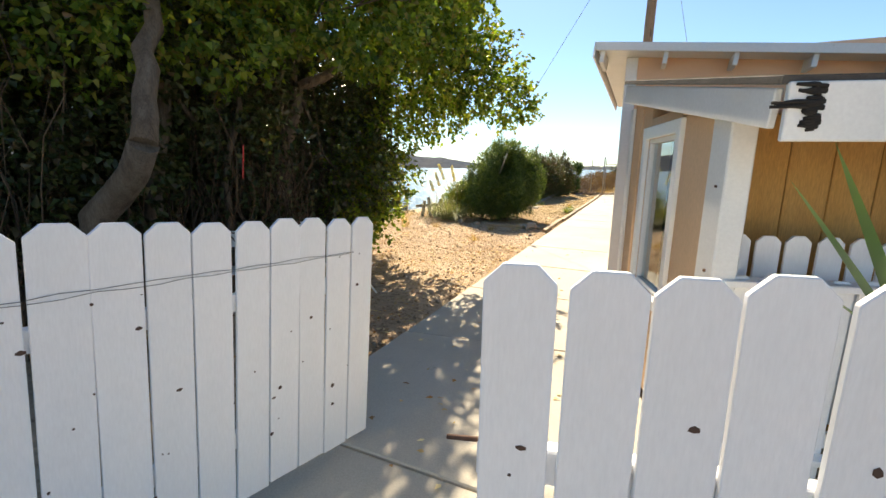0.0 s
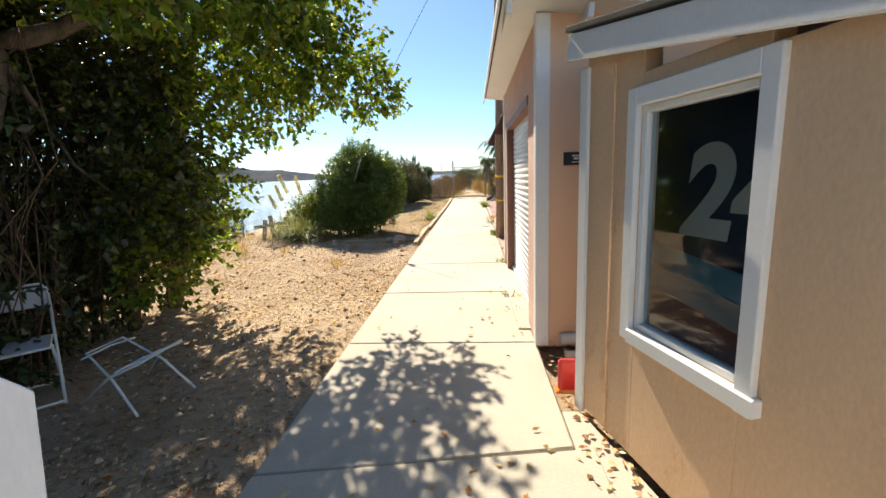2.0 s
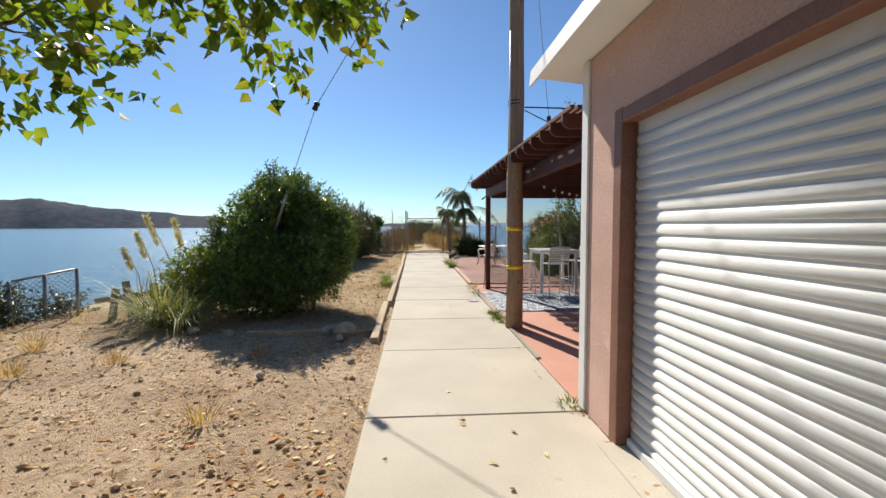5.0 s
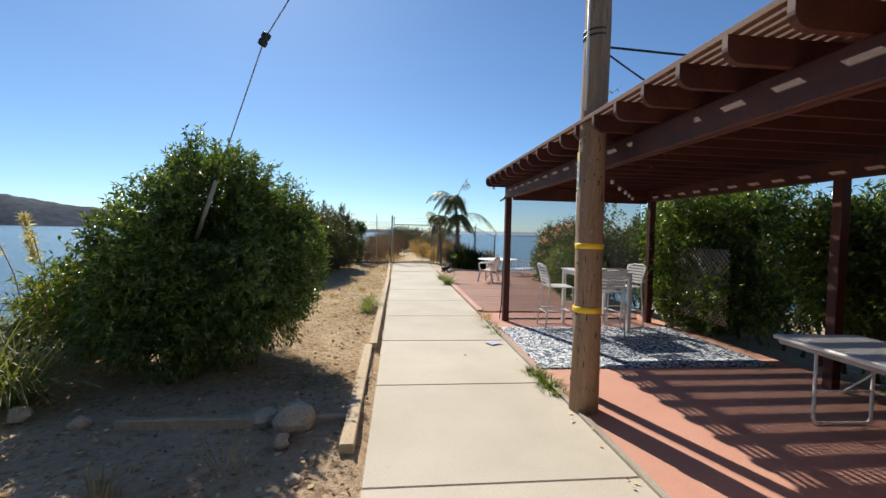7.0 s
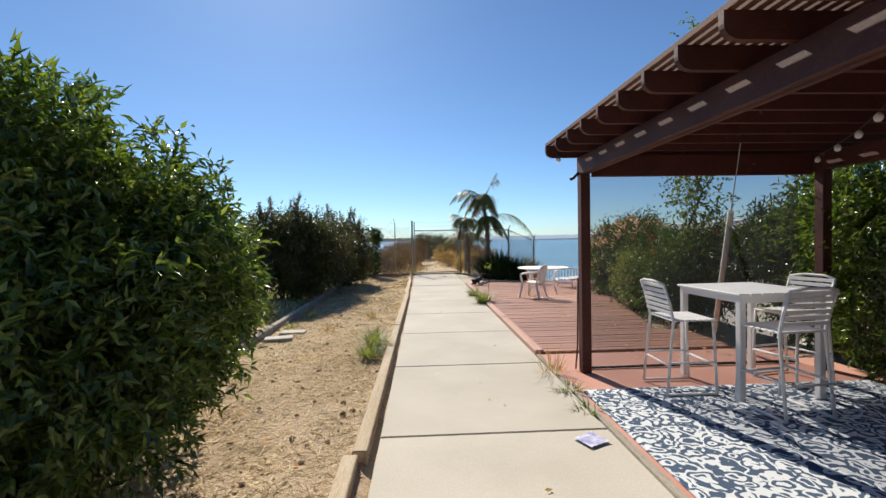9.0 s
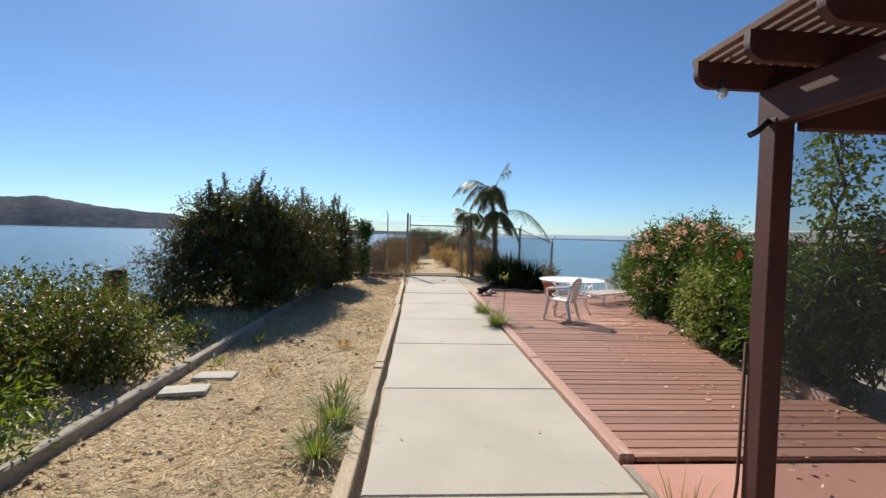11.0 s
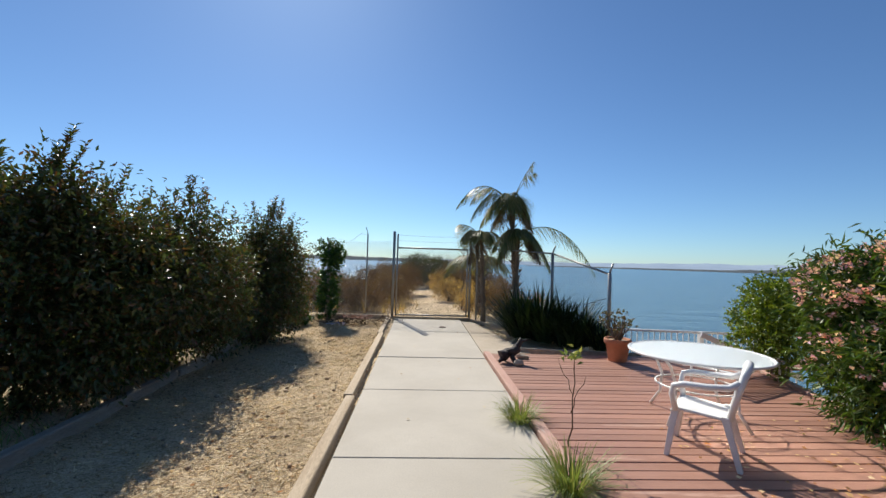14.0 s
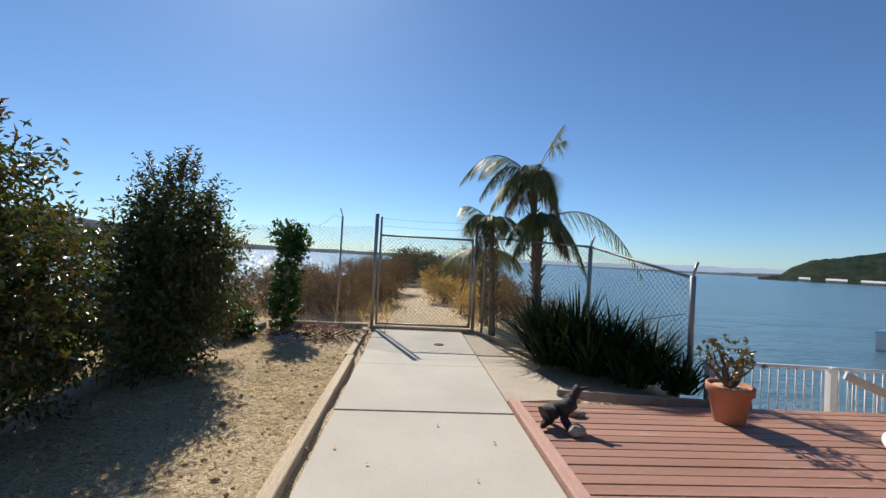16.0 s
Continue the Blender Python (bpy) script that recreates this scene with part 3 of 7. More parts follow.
def ridge(name, azimuths, heights, dist, material, label, rough=0.15, deep=0.25, treeline=0.0):
    """A range of hills along an arc: heights in degrees at azimuths, seen from the walk."""
    az = np.linspace(azimuths[0], azimuths[-1], 160)
    el = np.interp(az, azimuths, heights)
    verts, rows = [], 7
    for j in range(rows):
        s = j / (rows - 1)
        d = dist * (1 + deep * s)
        prof = math.sin(min(1.0, s * 1.6) * math.pi / 2)
        for a, e in zip(az, el):
            h = math.tan(radians(e)) * dist * (1 + deep) * prof
            k = 1 + rough * noise.fractal(Vector((a * 0.35, s * 3, dist * 0.01)), 1.0, 2.0, 5)
            tr = treeline * abs(noise.noise(Vector((a * 6, s * 5, 2)))) * dist
            verts.append((d * math.sin(radians(a)) - 1, d * math.cos(radians(a)) + 14, WATER_Z - 1 + (h * k + tr + 1.0)))
    n = len(az)
    i = (np.arange(rows - 1)[:, None] * n + np.arange(n - 1)[None, :]).ravel()
    faces = np.stack([i, i + 1, i + n + 1, i + n], 1)
    ob = array_mesh(name, verts, faces, material)
    tagged(ob, label, "hill", kind="structure")


ridge("backdrop_hill_west", [-75, -60, -50, -45, -40, -37, -31, -25, -21, -18], [1.6, 2.3, 2.0, 2.2, 2.75, 2.2, 1.6, 1.2, 0.7, 0.05], 1500, M_hill_left, "dark grassy headland across the bay, blue haze in its colour", 0.12)
ridge("backdrop_shore_north", [-26, -20, -12, -5, 2, 8], [0.35, 0.5, 0.42, 0.4, 0.35, 0.05], 2000, M_shore, "low wooded far shore, haze put into its grey-blue colour", 0.3, 0.1, 0.002)
ridge("backdrop_mountains", [-10, 10, 25, 30, 36, 40, 46, 60], [0.3, 0.4, 0.45, 0.6, 0.75, 0.65, 0.8, 0.7], 3400, M_hill_far, "mountains far beyond the water, haze painted into their pale blue", 0.25)
ridge("backdrop_breakwater", [14, 22, 30, 36, 42, 47], [0.05, 0.14, 0.16, 0.2, 0.35, 0.5], 1300, M_shore, "low dark breakwater with scattered trees", 0.4, 0.05, 0.001)
ridge("backdrop_hill_east", [40.5, 42.5, 43.3, 45, 47, 50.5, 56, 64, 80], [0.05, 0.5, 1.2, 1.9, 2.2, 2.9, 3.6, 4.0, 4.4], 620, M_hill_right, "wooded hillside falling to the shore", 0.12, 0.3, 0.004)

# ---- concrete walk ----
PATH_L, PATH_R = -2.06, -0.20
JOINTS = [-2.3, -0.2, 1.7, 3.62, 5.37, 7.17, 9.08, 10.97, 12.78, 14.62, 16.5, 18.38, 20.25, 22.12, 24.0, 25.82, 27.7, 30.6]
walkway = thing("pavement", "straight pale concrete walk with cut joints", "walkway", kind="structure")
for i, (a, b) in enumerate(zip(JOINTS, JOINTS[1:])):
    r = random.Random(i)
    skew = 0.14 if abs(b - 3.62) < 0.01 else 0.0
    skew0 = 0.14 if abs(a - 3.62) < 0.01 else 0.0
    rise = r.uniform(-0.004, 0.004)
    xr = 0.62 if b < 3 else (PATH_R + 0.12 if b < 5.2 else PATH_R)
    xl = -2.4 if b < 2 else PATH_L
    bm = prism(bmesh.new(), [(xl, a + 0.007 - skew0), (xr, a + 0.007 + skew0), (xr, b - 0.007 + skew), (xl, b - 0.007 - skew)], -0.11, rise)
    bmesh.ops.bevel(bm, geom=[e for e in bm.edges if all(v.co.z > -0.05 for v in e.verts)], offset=0.008, segments=1, affect="EDGES")
    part("slab", bm, M_concrete, walkway)
bm = prism(bmesh.new(), [(PATH_R + 0.02, 26.25), (0.75, 26.4), (0.1, 30.4), (PATH_R + 0.02, 30.4)], -0.1, -0.012)
part("slab", bm, surface("worn_apron", (0.45, 0.37, 0.27), (0.54, 0.46, 0.35), 0.9, 2, 60, 0.4), walkway, "worn triangular concrete apron")

# long edge boards beside the walk
edge = thing("walk_edging", "weathered timber edging along the walk", "edging", kind="structure")
for a, b, dx, tilt in [(11.45, 14.28, -0.03, 0.6), (14.32, 18.9, 0.0, 0.0), (18.95, 19.15, 0.0, 0), (19.18, 23.6, 0.0, -0.3), (23.64, 28.0, -0.01, 0.2), (28.03, 30.5, -0.06, 0.2)]:
    part("timber", boxed((-0.055, 0, -0.12), (0.055, b - a, 0.045), 0.008, pose(PATH_L - 0.12 + dx, a, 0, 0, 0, tilt)), M_timber, edge)

# retaining sleepers at the bank
bank = thing("retaining_sleepers", "old grey timber sleepers holding the planted bank", "edging", kind="structure")
SLEEPERS = [(-4.38, 16.6, -4.42, 18.9), (-4.42, 18.95, -4.5, 21.6), (-4.5, 21.65, -4.62, 24.4), (-4.62, 24.45, -4.75, 27.2), (-4.75, 27.25, -4.3, 30.4)]
for x0, y0, x1, y1 in SLEEPERS:
    ln = math.hypot(x1 - x0, y1 - y0)
    part("sleeper", boxed((-0.05, 0, -0.1), (0.05, ln, 0.09), 0.012, pose(x0, y0, 0, 0, 0, math.degrees(math.atan2(x0 - x1, y1 - y0)))), M_grey_timber, bank)
part("sleeper", boxed((-1.9, -0.035, -0.1), (0, 0.035, 0.012), 0.012, pose(-2.22, 12.05, 0, 0, 1, 2)), M_timber, bank)

# ---- painted patio and timber deck ----
bm = prism(bmesh.new(), [(PATH_R + 0.015, 9.2), (3.3, 9.2), (3.3, 16.86), (PATH_R + 0.015, 16.86)], -0.12, 0.0)
bmesh.ops.bevel(bm, geom=[e for e in bm.edges if all(v.co.z > -0.05 for v in e.verts)], offset=0.01, segments=1, affect="EDGES")
solo("patio", bm, M_patio, "red painted concrete patio, faded and scuffed", "patio", kind="structure")
bm = boxed((PATH_R + 0.0, 10.5, -0.05), (PATH_R + 0.055, 16.8, 0.022), 0.006)
solo("trim", bm, M_grey_timber, "narrow dark edging strip beside the patio", "edging", kind="structure")


def deck_right(y):
    return 2.15 + (y - 18.0) * 0.285 if y > 18.0 else 2.6


deck = thing("deck", "reddish-brown timber deck with grooved boards", "deck", kind="structure")
y, k = 16.9, 0
while y < 26.05:
    xr = deck_right(y) if y < 25.3 else 6.0
    z = 0.028 + 0.002 * math.sin(k * 2.3)
    part("plank", boxed((PATH_R + 0.14, y, -0.01), (xr, y + 0.134, z), 0.006), M_deck, deck)
    y += 0.142
    k += 1
edge_board = thing("deck_edging", "faded pink deck border boards", "edging", kind="structure")
for a, b in [(16.9, 19.4), (19.42, 22.9), (22.92, 26.2)]:
    part("timber", boxed((PATH_R + 0.015, a, -0.1), (PATH_R + 0.135, b, 0.05), 0.01), M_deck_edge, edge_board)
ang = -math.degrees(math.atan(0.285))
for s in range(3):
    y0 = 18.0 + s * 2.5
    part("timber", boxed((0, 0, -0.1), (0.10, 2.56, 0.06), 0.01, pose(deck_right(y0) + 0.01, y0, 0, 0, 0, ang)), M_deck_edge, edge_board)
part("timber", boxed((0.15, 26.06, -0.15), (6.0, 26.12, 0.02), 0.008), M_deck_edge, edge_board)

# ---- garage ----
GX, GY0, GY1, GTOP = -0.20, 5.25, 9.15, 2.92
garage = thing("garage", "pink stucco garage with white roller door and white trim", "garage")
DY0, DY1, DZ = 5.9, 8.5, 2.3
for lo, hi in [((GX, GY0 + 0.012, 0), (GX + 0.15, DY0, GTOP)), ((GX, DY1, 0), (GX + 0.15, GY1, GTOP)), ((GX, DY0, DZ), (GX + 0.15, DY1, GTOP)), ((GX + 0.15, GY1 - 0.15, 0), (4.2, GY1, GTOP - 0.15)), ((4.05, GY0 + 0.2, 0), (4.2, GY1 - 0.15, GTOP - 0.35))]:
    part("wall", boxed(lo, hi, 0.0), M_stucco, garage, "pink stucco wall")
part("wall", boxed((GX + 0.012, GY0, 0), (4.2, GY0 + 0.14, GTOP), 0.004), M_front, garage, "orange painted front wall")
for y0, y1, x0, x1 in [(GY0 - 0.022, GY0 + 0.0, GX - 0.02, GX + 0.10), (GY0 + 0.0, GY0 + 0.10, GX - 0.022, GX - 0.001), (GY1 - 0.10, GY1 + 0.02, GX - 0.022, GX - 0.001), (GY1 + 0.001, GY1 + 0.022, GX - 0.02, GX + 0.10)]:
    part("corner_board", boxed((x0, y0, 0.02), (x1, y1, GTOP), 0.004), M_white, garage, "white corner board")
# sloping roof, high beside the walk
SL = math.degrees(math.atan(0.105))
roof_m = pose(-0.52, 4.95, 2.99, 0, SL, 0)
roof = part("roof", boxed((0, 0, 0.0), (5.2, 4.68, 0.05), 0.004, roof_m), M_shingle, garage, "dark low-sloped roof")
part("soffit", boxed((0.02, 0.02, -0.022), (5.18, 4.66, -0.002), 0.002, roof_m), M_white, garage, "white painted soffit boards")
part("fascia", boxed((-0.022, -0.02, -0.10), (-0.001, 4.70, 0.055), 0.004, roof_m), M_white, garage, "white eave fascia")
part("fascia", boxed((0.001, -0.024, -0.03), (5.2, -0.001, 0.055), 0.004, roof_m), M_white, garage, "white front fascia")
for i in range(9):
    part("rafter", boxed((0.05 + i * 0.62, 0.02, -0.14), (0.05 + i * 0.62 + 0.045, 0.52, -0.024), 0.004, roof_m), M_white, garage, "white rafter end")
part("frieze", boxed((0.34, 0.36, -0.30), (4.7, 0.385, -0.024), 0.004, roof_m), M_white, garage, "white frieze board under the roof")
# roller door
door = part("roller_door", boxed((GX + 0.10, DY0 + 0.02, 0.02), (GX + 0.118, DY1 - 0.02, DZ), 0.002), M_shutter, garage, "white slatted roller door, shut")
z = 0.1
while z < DZ - 0.05:
    bm = bmesh.new()
    tube(bm, [(GX + 0.105, DY0 + 0.02, z), (GX + 0.105, DY1 - 0.02, z)], 0.034, 8)
    for v in bm.verts:
        v.co.x = GX + 0.105 + (v.co.x - GX - 0.105) * 0.55
    part("slat", bm, M_shutter, door)
    z += 0.077
part("bottom_bar", boxed((GX + 0.06, DY0 + 0.02, 0.012), (GX + 0.13, DY1 - 0.02, 0.075), 0.006), M_shutter, door)
part("door_frame", boxed((GX - 0.012, DY1 - 0.005, 0.0), (GX + 0.10, DY1 + 0.11, DZ + 0.1), 0.006), M_brown, garage, "brown door jamb")
part("door_frame", boxed((GX - 0.012, DY0 - 0.0, DZ - 0.005), (GX + 0.10, DY1 - 0.006, DZ + 0.09), 0.006), M_brown, garage, "brown door head")
part("sill", boxed((GX - 0.13, DY0 - 0.2, -0.05), (GX + 0.14, DY1 + 0.05, 0.014), 0.006), M_concrete, garage, "concrete door threshold")

sign = thing("name_plate", "small black sign with pale lettering on the garage", "sign")
part("board", boxed((0.02, GY0 - 0.02, 1.68), (0.35, GY0 - 0.002, 1.79), 0.004), M_black, sign)
for x0, x1, z0, z1 in [(0.09, 0.16, 1.752, 1.764), (0.105, 0.145, 1.725, 1.745), (0.09, 0.165, 1.70, 1.708), (0.28, 0.34, 1.75, 1.757), (0.28, 0.34, 1.735, 1.742), (0.29, 0.335, 1.715, 1.721)]:
    part("lettering", boxed((x0, GY0 - 0.024, z0), (x1, GY0 - 0.0205, z1), 0.0), M_white, sign, "pale printed marks")
part("lamp", tube(bmesh.new(), [(0.18, GY0 - 0.02, 1.79), (0.18, GY0 - 0.05, 1.83), (0.24, GY0 - 0.055, 1.82)], 0.016, 8), M_black, sign, "small black bracket lamp")

# ---- annex with window, porch alcove and skewed walls ----
annex = thing("annex", "tan board-sided annex with a white-framed window", "house", pose(-0.06, 4.2, 0, 0, 0, 14.6))
# local x runs away from the walk, local y is negative towards the gate
def local_box(name, lo, hi, mat, bevel=0.004, label="", parent=None, tilt=None):
    return part(name, boxed(lo, hi, bevel, tilt), mat, parent or annex, label)


WY0, WY1, WZ0, WZ1 = -1.22, -0.55, 0.79, 1.94
local_box("wall", (0, WY1, 0.03), (0.1, -0.02, 2.30), M_tan)
local_box("wall", (0, -1.75, 0.03), (0.1, WY0, 2.04), M_tan)
local_box("wall", (0, WY0, 0.03), (0.1, WY1, WZ0), M_tan)
local_box("wall", (0, WY0, WZ1), (0.1, WY1, 2.1), M_tan)
local_box("wall", (0.1, -0.12, 0.03), (3.4, -0.02, 2.2), M_tan)
local_box("batten", (-0.014, -0.32, 0.03), (-0.001, -0.312, 2.2), M_tan, 0.001)
local_box("corner_board", (-0.025, -0.06, 0.0), (-0.001, 0.035, 2.24), M_white, 0.006, "chipped white corner board")
local_box("corner_board", (-0.001, -0.019, 0.0), (0.1, 0.03, 2.24), M_white, 0.006, "chipped white corner board")
local_box("porch_post", (-0.03, -1.97, 0.0), (0.09, -1.76, 1.99), M_white, 0.008, "white porch corner post with rusty hinge marks")
for z, s in [(1.06, 0.03), (0.92, 0.018), (1.62, 0.012), (1.18, 0.015)]:
    local_box("hinge", (-0.04, -1.90, z), (-0.029, -1.90 + s * 1.3, z + s), M_rust, 0.003, "rusty hinge stub")
win = part("window", boxed((-0.035, WY1 - 0.0, WZ0 - 0.07), (-0.001, WY1 + 0.075, WZ1 + 0.09), 0.005), M_vinyl, annex, "white framed fixed window")
for lo, hi in [((-0.035, WY0 - 0.075, WZ0 - 0.09), (-0.001, WY0, WZ1 + 0.09)), ((-0.035, WY0, WZ1), (-0.001, WY1, WZ1 + 0.09)), ((-0.05, WY0 - 0.1, WZ0 - 0.075), (-0.001, WY1 + 0.0, WZ0))]:
    local_box("casing", lo, hi, M_vinyl, 0.005, parent=win)
for lo, hi in [((0.0, WY0, WZ0), (0.06, WY0 + 0.035, WZ1)), ((0.0, WY1 - 0.035, WZ0), (0.06, WY1, WZ1)), ((0.0, WY0 + 0.035, WZ1 - 0.035), (0.06, WY1 - 0.035, WZ1)), ((0.0, WY0 + 0.035, WZ0), (0.06, WY1 - 0.035, WZ0 + 0.035))]:
    local_box("sash", lo, hi, M_vinyl, 0.004, parent=win)
pane = local_box("pane", (0.03, WY0 + 0.03, WZ0 + 0.03), (0.036, WY1 - 0.03, WZ1 - 0.03), M_pane, 0.0, "clear glass pane", win)
pane.visible_shadow = False
# room behind the pane, its dimness painted into the wall colour
poster = part("poster", boxed((0.30, -1.26, 0.2), (0.305, -0.14, 1.96), 0.0), plain("poster_navy", (0.02, 0.035, 0.075), 0.5), annex, "dark race-style poster inside the window")
for z0, z1, tilt, col in ((1.06, 1.20, 6, (0.10, 0.32, 0.40)), (0.92, 1.06, 8, (0.52, 0.50, 0.42)), (0.58, 0.92, 8, (0.36, 0.06, 0.05))):
    part("stripe", boxed((0.296, -0.52, 0), (0.2995, 0.52, z1 - z0), 0.0, pose(0, -0.70, z0 - 0.04, tilt, 0, 0)), plain("poster_stripe", col, 0.5), poster)
digits = bpy.data.curves.new("digits", "FONT")
digits.body, digits.size, digits.extrude = "24", 0.62, 0.001
digits.offset, digits.shear = 0.022, 0.15
digits.materials.append(plain("poster_figures", (0.66, 0.67, 0.60), 0.5))
fig = new("figures", digits)
fig.parent = poster
fig.matrix_basis = Matrix(((0, 0, -1, 0.294), (-1, 0, 0, -0.50), (0, 1, 0, 1.30), (0, 0, 0, 1)))
# near-black faces stand in for the shade of an unlit room
M_room_shade = surface("painted_room_shade", (0.05, 0.045, 0.04), (0.08, 0.07, 0.06), 0.9, 2, 20, 0.1)
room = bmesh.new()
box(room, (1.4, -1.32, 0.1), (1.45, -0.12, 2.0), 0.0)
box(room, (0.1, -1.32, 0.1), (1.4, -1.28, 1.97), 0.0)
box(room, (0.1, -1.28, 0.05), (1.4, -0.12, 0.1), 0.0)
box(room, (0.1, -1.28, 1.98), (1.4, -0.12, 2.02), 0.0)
part("interior", room, M_room_shade, annex, "room box behind the window, shade painted in near-black")
# back wall of the alcove and its ceiling
for i in range(11):
    local_box("board", (0.102 + i * 0.24, -1.345, 0.03), (0.102 + i * 0.24 + 0.234, -1.325, 2.04), M_alcove, 0.003)
# rake board on the walk side, eave fascia on the porch side
rake = math.degrees(math.atan2(0.36, 1.75))
local_box("rake_board", (-0.075, -2.42, -0.15), (-0.045, 0.10, 0.0), M_white, 0.005, "white rake board", tilt=pose(0, 0, 2.445, rake * 0.88, 0, 0))
local_box("eave_fascia", (-0.07, -2.46, 1.815), (3.4, -2.43, 2.025), M_white, 0.005, "peeling white eave board")
local_box("roof", (-0.09, -2.48, 0.012), (3.4, 0.12, 0.045), M_shingle, 0.004, "dark worn shingle roof", tilt=pose(0, 0, 2.445, rake * 0.88, 0, 0))
bm = bmesh.new()
rnd = random.Random(41)
for k in range(22):
    z0 = 1.86 + k * 0.0072
    left = 0.035 + (0.10 if 10 <= k <= 13 else 0.035 if k > 17 else 0.0) + rnd.uniform(-0.02, 0.03)
    limb(bm, (0.03 + rnd.uniform(-0.015, 0.02), -2.463, z0), (0.035 - left, -2.464, z0 + rnd.uniform(-0.01, 0.01)), 0.011, 0.006, 0.12, 4, 5, k)
part("rot_patch", bm, plain("charred_rot", (0.02, 0.017, 0.014), 0.95), annex, "black rotted patch on the board")["kind"] = "stuff"
for i in range(4):
    local_box("rafter", (0.55 + i * 0.75, -2.42, 1.87), (0.60 + i * 0.75, -1.7, 1.95), M_white, 0.004)


# concrete apron between the walk and the skewed annex wall
bm = bmesh.new()
prism(bm, [(-0.193, 0.80), (0.60, 0.80), (0.42, 2.24), (-0.07, 4.15), (-0.193, 4.15)], -0.08, -0.004)
solo("pavement_apron", bm, M_concrete, "worn concrete apron along the annex wall", "pavement", kind="structure")

# ---- picket fences ----
def picket_mesh(width, height, thick=0.018):
    bm = bmesh.new()
    c = width * 0.27
    o = [(-width / 2, 0), (width / 2, 0), (width / 2, height - c), (width / 2 - c, height), (-width / 2 + c, height), (-width / 2, height - c)]
    fr = [bm.verts.new((x, -thick / 2, z)) for x, z in o]
    bk = [bm.verts.new((x, thick / 2, z)) for x, z in o]
    for i in range(6):
        bm.faces.new((fr[i], bk[i], bk[(i + 1) % 6], fr[(i + 1) % 6])[::-1])
    bm.faces.new(fr)
    bm.faces.new(bk[::-1])
    bmesh.ops.recalc_face_normals(bm, faces=bm.faces)
    bmesh.ops.bevel(bm, geom=bm.edges[:], offset=0.0025, segments=1, affect="EDGES")
    me = bpy.data.meshes.new("picket")
    bm.to_mesh(me)
    bm.free()
    me.materials.append(M_picket)
    return me


GATE_PICKET = picket_mesh(0.162, 1.374)
PICKET = picket_mesh(0.146, 1.45)
SHORT_PICKET = picket_mesh(0.125, 1.1)


def fence_run(name, label, start, angle, count, pitch, mesh, lift=0.04, rails=(0.32, 1.0), knots=0, seed=1, category="fence"):
    f = thing(name, label, category, pose(start[0], start[1], 0, 0, 0, angle))
    rnd = random.Random(seed)
    for i in range(count):
        p = new("picket", mesh)
        p.parent = f
        p.matrix_basis = pose(pitch * (i + 0.5), 0, lift + rnd.uniform(-0.008, 0.008), 0, rnd.uniform(-0.4, 0.4), 0)
    for z in rails:
        part("rail", boxed((0, 0.011, z), (count * pitch, 0.05, z + 0.085), 0.004), M_picket, f)
    bm = bmesh.new()
    for i in range(knots):
        x, z, s = rnd.uniform(0.05, count * pitch - 0.05), rnd.uniform(0.25, 1.25), rnd.choice([0.004, 0.005, 0.006, 0.009, 0.012])
        lump(bm, (x, -0.0095, z), (s * rnd.uniform(0.8, 1.6), 0.0015, s * rnd.uniform(0.7, 1.1)), 0.4, i, 1)
    if knots:
        part("knots", bm, plain("knot_brown", (0.09, 0.05, 0.035), 0.8), f, "dark knots and nail heads")["kind"] = "stuff"
    return f


gate = fence_run("picket_gate", "white dog-eared picket gate standing open", (-1.806, -0.038), 78.5, 12, 0.171, GATE_PICKET, lift=0.05, knots=34, seed=4, category="gate")
gate.matrix_basis = pose(-1.849, -0.145, 0.119, 0, 3.94, 78.5)      # sags towards the latch
bm = bmesh.new()
rnd = random.Random(3)
for lvl in (0.0, 0.012):
    pts = [(i * 0.1, -0.0125, 1.19 + lvl + 0.03 * (i / 19.0) ** 2 - 0.02 * (1 - i / 19.0) + rnd.uniform(-0.006, 0.006)) for i in range(20)]
    tube(bm, pts, 0.0012, 4)
part("wire", bm, M_cable, gate, "thin slack wire strung across")
fence_front = fence_run("picket_fence", "white dog-eared picket fence, shaded side", (-0.246, 0.608), 12.5, 9, 0.160, PICKET, lift=0.07, rails=(0.35, 1.02), knots=26, seed=9)
part("bolt", tube(bmesh.new(), [(-0.07, 0.02, 1.10), (0.02, 0.02, 1.105)], 0.006, 6), M_rust, fence_front, "rusty gate bolt")
porch_fence = fence_run("porch_fence", "low white picket fence across the porch", (0.47, 2.34), 14.6, 9, 0.150, SHORT_PICKET, lift=0.08, rails=(0.25,), seed=12)
part("cap_rail", boxed((-0.02, -0.07, 1.13), (1.5, 0.05, 1.165), 0.005), M_picket, porch_fence)
part("base_rail", boxed((-0.02, -0.09, 0.20), (1.5, -0.01, 0.235), 0.005), M_picket, porch_fence)
inner_fence = fence_run("inner_pickets", "row of short white pickets inside the porch", (0.50, 2.62), 14.6, 9, 0.150, SHORT_PICKET, lift=0.25, rails=(), seed=15)

